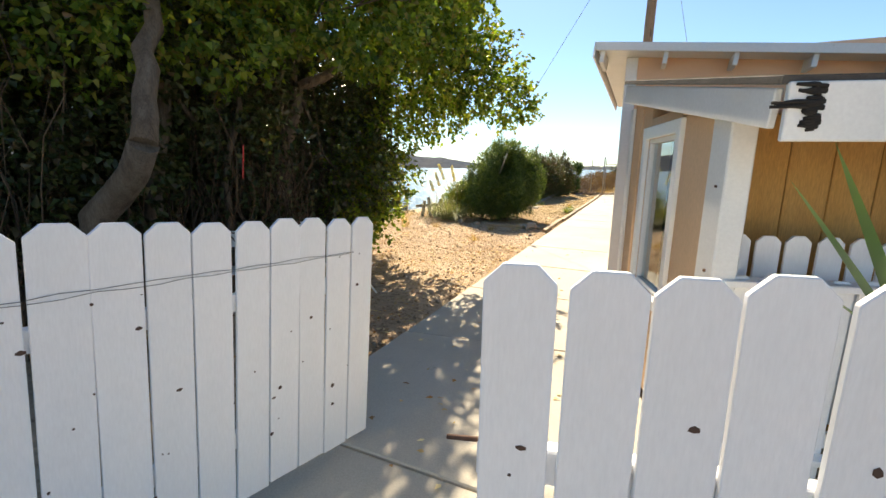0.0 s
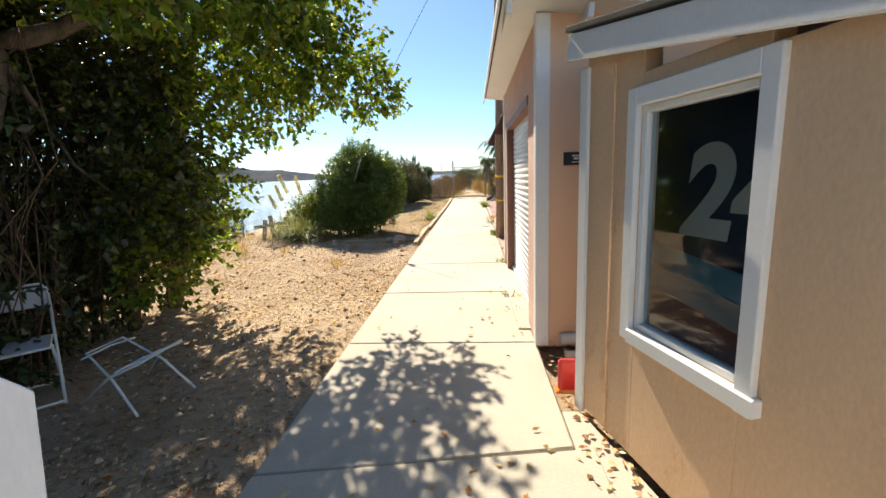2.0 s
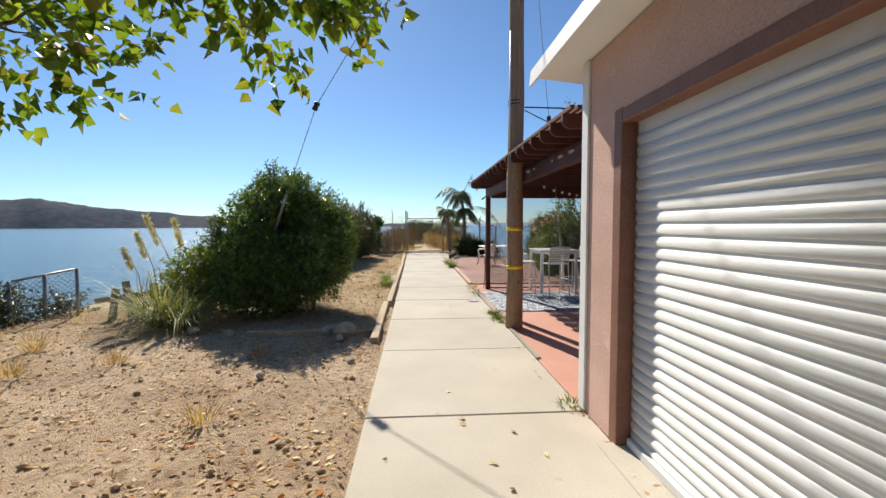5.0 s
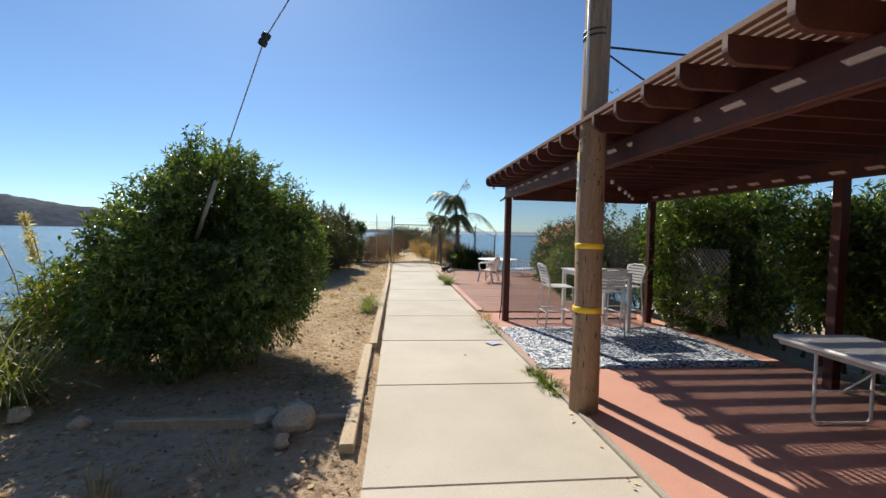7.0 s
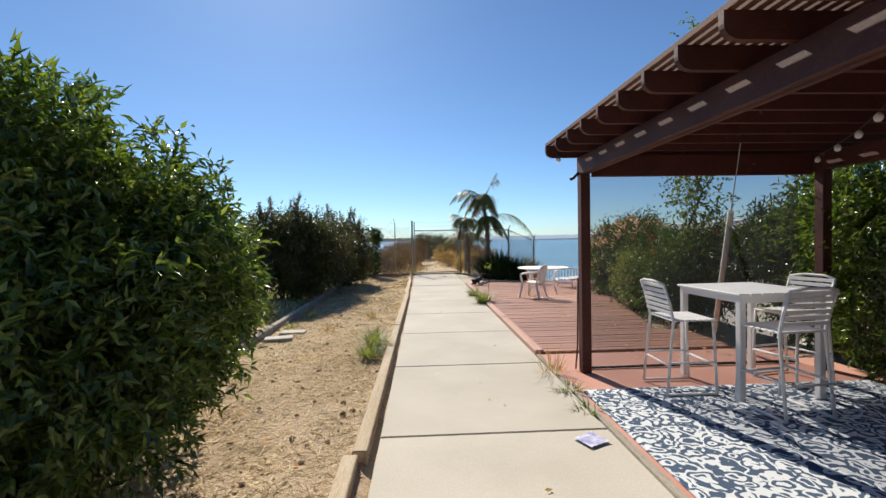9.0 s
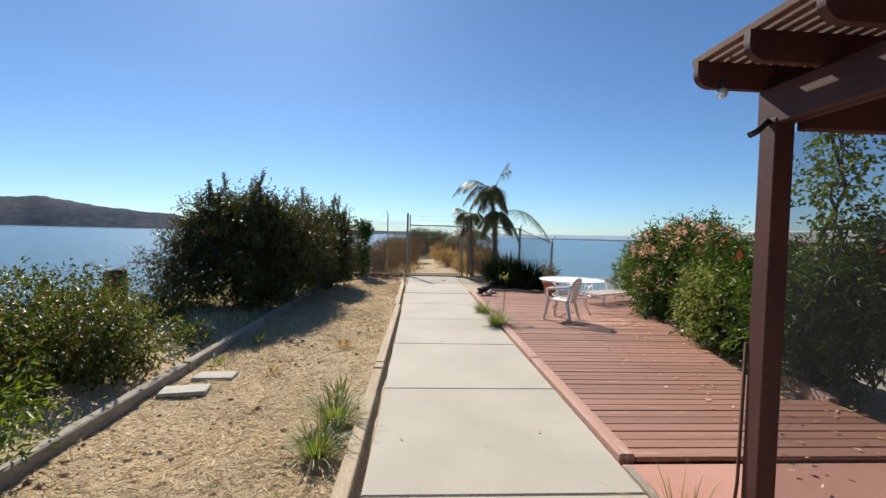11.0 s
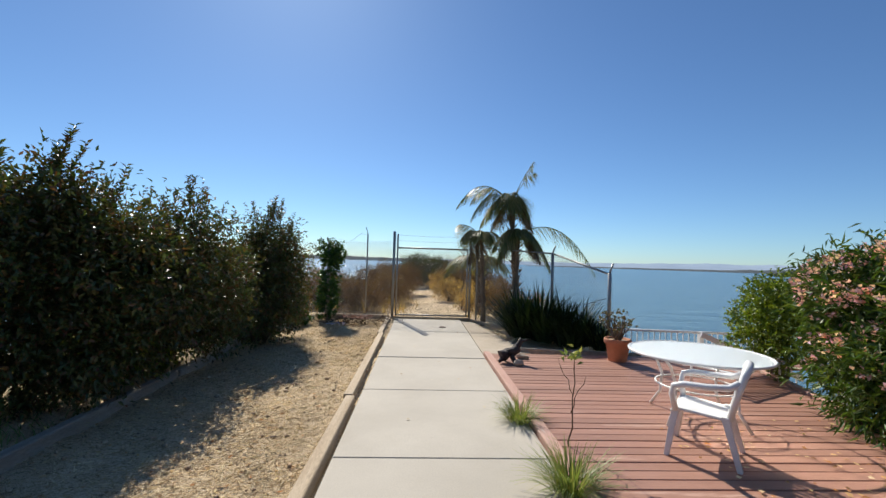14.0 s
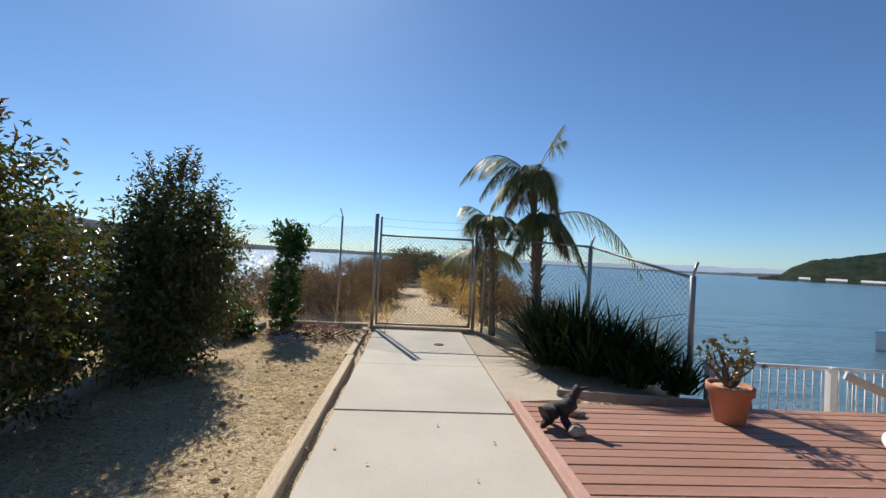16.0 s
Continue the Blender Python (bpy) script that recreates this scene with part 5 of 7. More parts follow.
# ---- pot with jade plant ----
pot = thing("flower_pot", "terracotta pot with a jade plant at the deck end", "plant pot", pose(2.08, 25.72, 0.03))
part("pot", lathe(bmesh.new(), [(0.145, 0.0), (0.15, 0.01), (0.195, 0.29), (0.222, 0.30), (0.228, 0.37), (0.222, 0.385), (0.20, 0.385), (0.195, 0.33)], 32), M_terracotta, pot)
part("soil", lathe(bmesh.new(), [(0.17, 0.32), (0.19, 0.35), (0.12, 0.362), (0.02, 0.365)], 20), M_clod, pot)
bm = bmesh.new()
tips = []
for i in range(16):
    a, r = i * 2.4, 0.10 + 0.20 * ((i * 7) % 10) / 10
    tip = Vector((r * math.cos(a), r * math.sin(a), 0.58 + 0.27 * ((i * 3) % 7) / 7))
    tips.append(tip)
    limb(bm, (0.03 * math.cos(a), 0.03 * math.sin(a), 0.36), tip, 0.018, 0.006, 0.15, 5, 6, i)
part("branchwork", bm, M_bark, pot)
jb, jw = clump_leaves([(tuple(t), (0.07, 0.07, 0.06)) for t in tips], 330, 0.05, 0.03, 0.05, 0.0)
v, f = leaf_arrays(jb, jw, 0.045, 0.032, 0.3, 0.0)
array_mesh("foliage", v, f, M_jade, pot)

# ---- driftwood and stone on the deck corner ----
bm = bmesh.new()
rnd = random.Random(5)
limb(bm, (-0.16, 0.0, 0.10), (0.14, 0.03, 0.20), 0.085, 0.075, 0.2, 6, 9, 1)
limb(bm, (0.10, 0.02, 0.20), (0.20, 0.0, 0.36), 0.06, 0.035, 0.2, 5, 8, 2)
limb(bm, (0.20, 0.0, 0.34), (0.30, -0.02, 0.35), 0.03, 0.008, 0.1, 4, 7, 3)
limb(bm, (-0.10, 0.0, 0.08), (-0.22, -0.08, 0.02), 0.06, 0.02, 0.2, 4, 7, 4)
limb(bm, (0.02, 0.0, 0.14), (0.05, -0.12, 0.0), 0.05, 0.03, 0.2, 4, 7, 5)
limb(bm, (0.0, 0.02, 0.14), (-0.05, 0.12, 0.0), 0.05, 0.03, 0.2, 4, 7, 6)
for v in bm.verts:
    v.co += v.co.normalized() * 0.022 * noise.noise(v.co * 16)
solo("driftwood", bm, M_drift, "gnarled dark driftwood piece on the deck corner", "driftwood", m=pose(0.14, 25.45, 0.045, 0, 0, 10))
solo("stone", lump(bmesh.new(), (0, 0, 0.04), (0.09, 0.07, 0.06), 0.4, 3), M_rock, "small pale stone beside the driftwood", "stone", m=pose(0.24, 25.25, 0.03))
solo("stone", lump(bmesh.new(), (0, 0, 0.03), (0.12, 0.06, 0.05), 0.4, 8), M_rock, "pale flat stone at the deck corner", "stone", m=pose(0.42, 25.75, 0.03))

# ---- chain-link fence and gate ----
def chain_link(name, parent, a, b, h0, h1, low=0.06, pitch=0.065, label="rusty diamond wire mesh"):
    """Crossed wires filling the panel from a to b; the top runs from height h0 to h1."""
    a, b = Vector((*a, 0)), Vector((*b, 0))
    ln = (b - a).length
    d = (b - a) / ln
    nrm = Vector((-d.y, d.x, 0))
    top = max(h0, h1)
    verts, faces = [], []
    for s in (1, -1):
        off = nrm * (0.003 * s)
        c = -top
        while c < ln + top:
            ts = []
            for i in range(61):
                z = low + (top - low) * i / 60
                u = c + s * z
                if 0 <= u <= ln and z <= h0 + (h1 - h0) * u / ln:
                    ts.append((u, z))
            if len(ts) > 1:
                for (u0, z0), (u1, z1) in ((ts[0], ts[-1]),):
                    p, q = a + d * u0 + Vector((0, 0, z0)) + off, a + d * u1 + Vector((0, 0, z1)) + off
                    w = 0.0022
                    side = Vector((d.x * w, d.y * w, -s * w))
                    k = len(verts)
                    for e in (p, q):
                        verts += [e - side, e + side, e + nrm * w * 1.6]
                    faces += [(k, k + 1, k + 4, k + 3), (k + 1, k + 2, k + 5, k + 4), (k + 2, k, k + 3, k + 5)]
            c += pitch * 1.41
    return tagged(array_mesh(name, verts, faces, M_wire, parent), label)


def steel_post(parent, x, y, h, r=0.028, arm=None):
    bm = tube(bmesh.new(), [(x, y, -0.05), (x, y, h), (x, y, h + 0.012)], [r, r, r * 0.4], 12)
    p = part("post", bm, M_steel, parent)
    if arm:
        part("barb_arm", tube(bmesh.new(), [(x, y, h), (x + arm[0] * 0.4, y + arm[1] * 0.4, h + 0.1), (x + arm[0], y + arm[1], h + 0.2)], r * 0.55, 8), M_steel, parent)
    return p


YG = 30.78
cg = thing("chain_link_gate", "closed chain-link gate in a steel frame at the walk end", "gate")
GL, GR = -2.06, -0.02
for x in (GL, GR):
    part("frame_post", tube(bmesh.new(), [(x, YG, 0.07), (x, YG, 2.42 if x < -1 else 2.05)], 0.024, 10), M_steel, cg)
for z in (0.09, 2.02):
    part("frame_rail", tube(bmesh.new(), [(GL, YG, z), (GR, YG, z)], 0.024, 10), M_steel, cg)
chain_link("mesh", cg, (GL, YG), (GR, YG), 2.0, 2.0, 0.1)
for z in (2.2, 2.36):
    part("barbed_wire", tube(bmesh.new(), [(GL + (GR - GL) * i / 10, YG, z + 0.03 - 0.10 * (i / 10) * (1 - i / 10)) for i in range(11)], 0.0035, 4), M_wire, cg)
part("latch", boxed((GR - 0.05, YG - 0.045, 1.08), (GR + 0.08, YG - 0.02, 1.14), 0.004), M_steel, cg)
cf = thing("chain_link_fence", "weathered chain-link fence with barb-wire arms and a sloping top rail", "fence")
steel_post(cf, -2.16, YG, 2.48, 0.042)
steel_post(cf, 0.06, YG, 2.48, 0.035)
steel_post(cf, 0.26, YG - 0.05, 2.15, 0.026)
steel_post(cf, 2.0, 29.2, 1.95, 0.038, (0.09, 0.06))
steel_post(cf, 2.48, 26.95, 1.52, 0.038, (0.08, 0.03))
steel_post(cf, -2.98, 31.2, 2.4, 0.022, (-0.06, 0.0))
part("top_rail", tube(bmesh.new(), [(0.06, YG - 0.04, 2.1), (2.0, 29.2, 1.95)], 0.022, 10), M_steel, cf)
part("top_rail", tube(bmesh.new(), [(2.0, 29.2, 1.95), (2.48, 26.95, 1.5)], 0.022, 10), M_steel, cf)
part("brace", tube(bmesh.new(), [(2.02, 29.1, 0.45), (2.46, 27.05, 1.0)], 0.006, 6), M_steel, cf)
chain_link("mesh", cf, (0.26, YG - 0.06), (2.0, 29.2), 2.08, 1.94, 0.0)
chain_link("mesh", cf, (2.0, 29.2), (2.48, 26.95), 1.94, 1.5, -0.1)
chain_link("mesh", cf, (-2.2, YG), (-2.98, 31.2), 2.2, 2.2, 0.0)
chain_link("mesh", cf, (-2.98, 31.2), (-5.9, 31.5), 2.2, 2.1, 0.0)
steel_post(cf, -5.9, 31.5, 2.2, 0.022)
part("loose_wire", tube(bmesh.new(), [(-2.98 - i * 0.2, 31.2 + 0.03 * i, 2.38 + 0.09 * math.sin(i * 1.7) - 0.05 * i) for i in range(10)], 0.004, 4), M_wire, cf)
sill = thing("gate_sill", "timber sill boards at the foot of the fence", "edging", kind="structure")
part("timber", boxed((-2.2, YG - 0.12, -0.05), (0.1, YG - 0.02, 0.05), 0.008), M_timber, sill)
part("timber", boxed((-4.3, 30.62, -0.05), (-2.22, 30.70, 0.09), 0.008, pose(0, 0, 0)), M_timber, sill)
part("timber", boxed((0, -0.05, -0.05), (2.0, 0.0, 0.03), 0.008, pose(0.12, YG - 0.1, 0, 0, 0, -62)), M_timber, sill)
part("timber", boxed((0, -0.05, -0.05), (2.3, 0.0, 0.06), 0.008, pose(0.5, 26.55, 0, 0, 0, -7)), M_grey_timber, sill)
bm = lathe(bmesh.new(), [(0.09, 0.0), (0.09, 0.008), (0.07, 0.012)], 16)
solo("drain_cover", bm, M_rust, "small dark drain cover set in the walk", "drain", m=pose(-0.78, 29.2, 0.0))

# ---- white railing below the deck end ----
railing = thing("railing", "white painted railing on the steps down to the shore", "railing")
RA, RB = Vector((2.62, 26.75, 0.42)), Vector((5.6, 26.45, 0.42))
part("top_rail", tube(bmesh.new(), [RA, RB], 0.024, 8), M_white, railing)
part("bottom_rail", tube(bmesh.new(), [RA - Vector((0, 0, 0.82)), RB - Vector((0, 0, 0.82))], 0.02, 8), M_white, railing)
for i in range(28):
    p = RA.lerp(RB, i / 27)
    part("baluster", tube(bmesh.new(), [p - Vector((0, 0, 0.82)), p], 0.011, 6), M_white, railing)
for s in (0.0, 0.52, 1.0):
    p = RA.lerp(RB, s)
    part("post", boxed((p.x - 0.045, p.y - 0.045, -1.6), (p.x + 0.045, p.y + 0.045, 0.44), 0.006), M_white, railing)
part("stair_rail", boxed((-0.03, -0.02, -0.05), (2.0, 0.02, 0.05), 0.006, pose(3.9, 26.15, 0.44, 0, 22, -4)), M_white, railing)
part("stair_rail", boxed((-0.03, -0.02, -0.05), (2.0, 0.02, 0.05), 0.006, pose(3.9, 26.15, -0.3, 0, 22, -4)), M_white, railing)
for i in range(12):
    x = 3.98 + i * 0.15
    part("baluster", tube(bmesh.new(), [(x, 26.15 - 0.01 * i, -0.33 - 0.06 * i), (x, 26.15 - 0.01 * i, 0.40 - 0.06 * i)], 0.011, 6), M_white, railing)

# ---- trees beside the gate ----
def big_tree(name, label, trunk_lines, clumps, per_area, leaf, mat, sprig=0.28, group="", inner=0.2):
    t = thing(name, label, "tree", group=group)
    bm = bmesh.new()
    for i, (a, b, r0, r1) in enumerate(trunk_lines):
        limb(bm, a, b, r0, r1, 0.05, 9, 10, i + int(abs(a[0] * 10)))
    part("trunk", bm, M_bark, t)
    bm = bmesh.new()
    top = [Vector(b) for a, b, r0, r1 in trunk_lines]
    for i, (c, r) in enumerate(clumps):
        s = min(top, key=lambda q: (q - Vector(c)).length)
        limb(bm, s, Vector(c) + Vector((0, 0, r[2] * 0.4)), 0.035, 0.008, 0.12, 6, 5, i)
        for k in range(4):
            a = RNG.uniform(0, 6.28)
            limb(bm, c, Vector(c) + Vector((math.cos(a) * r[0] * 0.9, math.sin(a) * r[1] * 0.9, RNG.uniform(-0.3, 0.8) * r[2])), 0.012, 0.003, 0.2, 4, 4, i * 7 + k)
    part("branchwork", bm, M_bark, t)
    foliage("crown", clumps, per_area, leaf[0], leaf[1], mat, t, sprig=sprig, floor=0.05, inner=inner)
    return t


def scatter_clumps(n, lo, hi, rlo, rhi, seed, keep=lambda p: True):
    rnd = random.Random(seed)
    out = []
    while len(out) < n:
        p = tuple(rnd.uniform(a, b) for a, b in zip(lo, hi))
        if keep(p):
            r = rnd.uniform(rlo, rhi)
            out.append((p, (r, r * rnd.uniform(0.8, 1.2), r * rnd.uniform(0.65, 0.95))))
    return out


canopy = [((-4.4, 4.4, 4.2), (1.5, 1.4, 0.9)), ((-3.4, 5.6, 4.0), (1.1, 1.2, 0.8)), ((-3.5, 7.0, 3.4), (1.0, 1.0, 0.7)), ((-2.75, 7.5, 3.15), (0.65, 0.7, 0.5)), ((-2.3, 7.9, 2.85), (0.42, 0.5, 0.36)),
          ((-3.0, 7.2, 3.9), (0.65, 0.7, 0.45)), ((-4.6, 7.6, 3.3), (1.0, 0.9, 0.8)), ((-3.9, 8.1, 2.65), (0.6, 0.5, 0.35)), ((-3.1, 4.2, 3.5), (0.8, 0.9, 0.6)), ((-4.2, 3.0, 3.4), (1.0, 1.0, 0.8)),
          ((-5.4, 2.2, 3.2), (1.3, 1.1, 0.9)), ((-3.3, 6.2, 4.8), (1.2, 1.2, 0.6)), ((-4.25, 7.0, 1.5), (0.36, 0.36, 0.36)), ((-4.7, 7.2, 0.9), (0.3, 0.3, 0.3)), ((-4.4, 6.5, 2.2), (0.6, 0.6, 0.6)), ((-4.5, 6.2, 1.5), (0.55, 0.55, 0.6)), ((-4.5, 5.9, 0.8), (0.5, 0.55, 0.5)),
          ((-3.2, 5.0, 4.6), (0.7, 0.8, 0.4)), ((-5.3, 7.0, 2.2), (0.7, 0.6, 0.7)), ((-5.0, 6.6, 1.1), (0.6, 0.5, 0.6))]
big_tree("broadleaf_tree", "leafy green broadleaf tree overhanging the walk", [((-5.1, 4.4, -0.05), (-4.6, 4.8, 2.8), 0.15, 0.09), ((-4.6, 4.8, 2.8), (-3.4, 6.4, 3.8), 0.085, 0.04), ((-5.0, 6.8, -0.05), (-4.5, 7.0, 3.0), 0.12, 0.05), ((-5.3, 1.85, -0.05), (-3.55, 1.95, 1.85), 0.16, 0.11), ((-3.55, 1.95, 1.85), (-4.1, 2.6, 3.6), 0.10, 0.05), ((-4.78, 3.6, -0.05), (-4.42, 3.55, 2.7), 0.05, 0.035)],
         canopy, 330, (0.09, 0.08), M_leaf_tree)
dense = scatter_clumps(70, (-7.6, 1.2, 0.5), (-4.75, 6.5, 4.6), 0.55, 0.95, 5)
dense += scatter_clumps(12, (-8.6, -2.5, 0.6), (-5.2, 1.5, 4.2), 0.7, 1.1, 6)
big_tree("hedge_trees", "dense dark thicket of old shrubs and trunks", [((-5.0, 2.6, -0.05), (-4.7, 2.9, 2.7), 0.11, 0.07), ((-5.1, 4.9, -0.05), (-4.9, 5.1, 3.0), 0.10, 0.06), ((-5.3, 3.7, -0.05), (-5.1, 3.4, 3.0), 0.12, 0.07), ((-4.8, 5.9, -0.05), (-4.75, 6.0, 2.6), 0.07, 0.04), ((-5.6, 1.4, -0.05), (-5.2, 1.5, 3.0), 0.12, 0.07), ((-5.8, 6.5, -0.05), (-5.6, 6.4, 3.0), 0.1, 0.06)],
         dense, 420, (0.09, 0.065), M_leaf_dark)
# tangle of dead stems on the thicket's face
bm = bmesh.new()
rnd = random.Random(21)
for i in range(720):
    y0 = rnd.uniform(1.0, 6.3)
    x0 = -4.55 - rnd.uniform(0, 1.1) + 0.25 * math.sin(y0 * 2)
    h = rnd.uniform(0.8, 3.2)
    limb(bm, (x0, y0, rnd.uniform(-0.02, 0.5)), (x0 + rnd.uniform(-0.3, 0.45), y0 + rnd.uniform(-0.4, 0.4), h), rnd.uniform(0.005, 0.014), 0.003, 0.14, 5, 4, i)
solo("dead_stems", bm, M_twig, "tangle of dry brown stems in the thicket", "shrub", kind="stuff")


# ---- shrubs ----
def stay_gap(b):
    """Leaves clipped back where the stay wire leaves the shrub (b in the shrub's own coordinates)."""
    p = b + np.array([-4.1, 13.7, 0.0])
    s = (GI.z - p[:, 2]) / (GI.z - GB.z)
    dx, dy = p[:, 0] - (GI.x + (GB.x - GI.x) * s), p[:, 1] - (GI.y + (GB.y - GI.y) * s)
    along, across = dx * 0.55 - dy * 0.835, dx * 0.835 + dy * 0.55
    return ~((along > -0.12) & (np.abs(across) < 0.10 + 0.22 * np.maximum(along, 0)) & (p[:, 2] > 1.45) & (p[:, 2] < 2.2))


def shrub(name, label, base, clumps, per_area, leaf, mat, sprig=0.2, category="shrub", stems=7, jitter=0.22, inner=0.35, droop=0.15, gap=None, shoots=0):
    t = thing(name, label, category, pose(*base))
    bm = bmesh.new()
    for i in range(stems):
        c, r = clumps[i % len(clumps)]
        a = i * 2.4
        limb(bm, (0.12 * math.cos(a), 0.12 * math.sin(a), -0.05), (c[0] * 0.8, c[1] * 0.8, c[2]), 0.03, 0.008, 0.12, 6, 6, i)
    part("branchwork", bm, M_bark, t)
    foliage("crown", clumps, per_area, leaf[0], leaf[1], mat, t, sprig=sprig, jitter=jitter, inner=inner, droop=droop, floor=0.02, gap=gap)
    if shoots:
        rnd = random.Random(int(base[1] * 10))
        bm, fb, fw = bmesh.new(), [], []
        for i in range(shoots):
            c, r = clumps[i % len(clumps)]
            a, q = rnd.uniform(0, 6.28), rnd.uniform(0.0, 0.75)
            foot = Vector((c[0] + r[0] * q * math.cos(a), c[1] + r[1] * q * math.sin(a), c[2] + r[2] * math.sqrt(1 - q * q) * 0.8))
            tip = foot + Vector((rnd.uniform(-0.16, 0.16), rnd.uniform(-0.16, 0.16), rnd.uniform(0.3, 0.62)))
            limb(bm, foot, tip, 0.007, 0.003, 0.08, 4, 4, i)
            for k in range(30):
                p = foot.lerp(tip, 0.25 + 0.78 * k / 29)
                b = k * 2.4
                fb.append(tuple(p))
                fw.append((math.cos(b), math.sin(b), rnd.uniform(0.5, 1.3)))
        part("shoots", bm, M_bark, t)
        v, f = leaf_arrays(np.array(fb), np.array(fw), leaf[0], leaf[1])
        array_mesh("shoot_leaves", v, f, mat, t)
    return t


shrub("round_shrub", "large rounded glossy green shrub beside the walk", (-4.1, 13.7, 0),
      [((0, 0, 1.35), (0.98, 0.98, 1.05)), ((0.05, 0.0, 2.0), (0.62, 0.6, 0.55)), ((0.45, -0.2, 1.0), (0.72, 0.75, 0.8)), ((-0.5, -0.1, 0.95), (0.72, 0.75, 0.8)), ((0.3, 0.5, 1.2), (0.8, 0.8, 0.9)), ((0.75, 0.45, 1.35), (0.5, 0.55, 0.65)), ((-0.2, -0.5, 0.75), (0.7, 0.55, 0.7))],
      2300, (0.074, 0.025), M_leaf_bay, 0.15, gap=stay_gap)
shrub("low_shrub", "low bushy green shrub beside the larger one", (-5.6, 13.9, 0), [((0, 0, 0.55), (0.6, 0.6, 0.6)), ((0.45, -0.2, 0.7), (0.5, 0.5, 0.6)), ((-0.5, 0.3, 0.4), (0.4, 0.4, 0.4))], 1000, (0.09, 0.03), M_leaf_ground, 0.18)
shrub("light_shrub", "light green bushy plant in the planted bank", (-4.95, 16.2, 0), [((0, 0, 0.4), (0.4, 0.5, 0.45)), ((0.25, 0.6, 0.3), (0.3, 0.35, 0.35)), ((0.55, -0.9, 0.9), (0.35, 0.5, 0.7))], 1000, (0.075, 0.024), M_leaf_lime, 0.22)
for i, (x, y, s) in enumerate([(-5.45, 18.5, 0.85), (-6.3, 19.4, 0.95), (-5.9, 17.6, 0.7), (-6.9, 18.2, 0.9), (-5.0, 20.0, 0.25), (-6.4, 21.4, 0.5), (-7.2, 20.6, 0.5)]):
    shrub("ground_plant", "low yellow-green plant on the bank", (x, y, 0), [((0, 0, s * 0.5), (s * 0.8, s * 0.8, s * 0.55)), ((s * 0.5, s * 0.3, s * 0.4), (s * 0.5, s * 0.5, s * 0.4))], 1100, (0.06, 0.03), M_leaf_bank, 0.2, "plant", 6, 0.35)
shrub("toyon_shrub", "tall dark shrub with bronze-tinged new leaves", (-5.48, 23.0, 0),
      [((0, 0, 1.15), (1.1, 0.9, 0.9)), ((-0.5, 0, 1.65), (0.5, 0.55, 0.55)), ((0.35, 0.1, 1.75), (0.55, 0.55, 0.5)), ((0.72, 0.3, 1.5), (0.62, 0.6, 0.6)), ((-0.95, -0.2, 0.8), (0.6, 0.7, 0.65)), ((0.5, 0.15, 0.7), (0.6, 0.55, 0.6)), ((1.0, 0.7, 1.2), (0.42, 0.5, 0.6)), ((0.95, 1.7, 1.2), (0.6, 0.7, 0.7)), ((0.75, 2.3, 0.8), (0.6, 0.6, 0.6)), ((0.9, 1.5, 1.9), (0.4, 0.45, 0.4)), ((-0.35, 0.1, 2.05), (0.24, 0.25, 0.32)), ((0.45, 0, 2.15), (0.2, 0.22, 0.32)), ((0.1, 0.2, 2.1), (0.16, 0.2, 0.3)), ((-0.85, 0.1, 1.5), (0.25, 0.25, 0.4))],
      1500, (0.076, 0.032), M_leaf_toyon, 0.32, jitter=0.4, shoots=46)
shrub("toyon_shrub", "tall dark shrub with olive leaves", (-4.5, 27.0, 0),
      [((0, 0, 1.2), (0.62, 0.62, 0.72)), ((0.12, 0, 1.9), (0.42, 0.42, 0.5)), ((-0.35, 0.3, 1.0), (0.5, 0.5, 0.6)), ((0.3, -0.3, 0.7), (0.5, 0.5, 0.5)), ((0.4, 0.3, 1.45), (0.35, 0.35, 0.35)), ((0.2, 0.9, 0.8), (0.35, 0.4, 0.4))],
      1500, (0.076, 0.032), M_leaf_toyon, 0.32, jitter=0.4, shoots=46)
for i, (x, y, s) in enumerate([(-5.5, 24.6, 0.7), (-4.9, 27.7, 0.55), (-5.4, 28.8, 0.6), (-4.6, 29.4, 0.45), (-6.1, 27.0, 0.7), (-5.2, 30.4, 0.55)]):
    shrub("bank_plant", "leafy green ground cover under the shrubs", (x, y, 0), [((0, 0, s * 0.45), (s * 0.9, s * 0.9, s * 0.55)), ((s * 0.4, -s * 0.4, s * 0.3), (s * 0.6, s * 0.6, s * 0.4))], 700, (0.085, 0.06), M_ivy if i % 2 else M_leaf_ground, 0.16, "plant", 4)
ivy = thing("ivy_post", "fence post smothered in dark ivy", "plant", pose(-3.92, 30.35, 0))
part("post", tube(bmesh.new(), [(0, 0, -0.05), (0, 0, 2.1)], 0.05, 8), M_grey_timber, ivy)
foliage("crown", [((0, 0, 0.5), (0.28, 0.26, 0.5)), ((0.03, 0, 1.2), (0.22, 0.22, 0.55)), ((0.05, 0, 1.85), (0.32, 0.28, 0.28)), ((0.22, 0, 1.7), (0.2, 0.2, 0.2))], 1000, 0.075, 0.06, M_ivy, ivy, sprig=0.14, droop=0.5, floor=0.0)

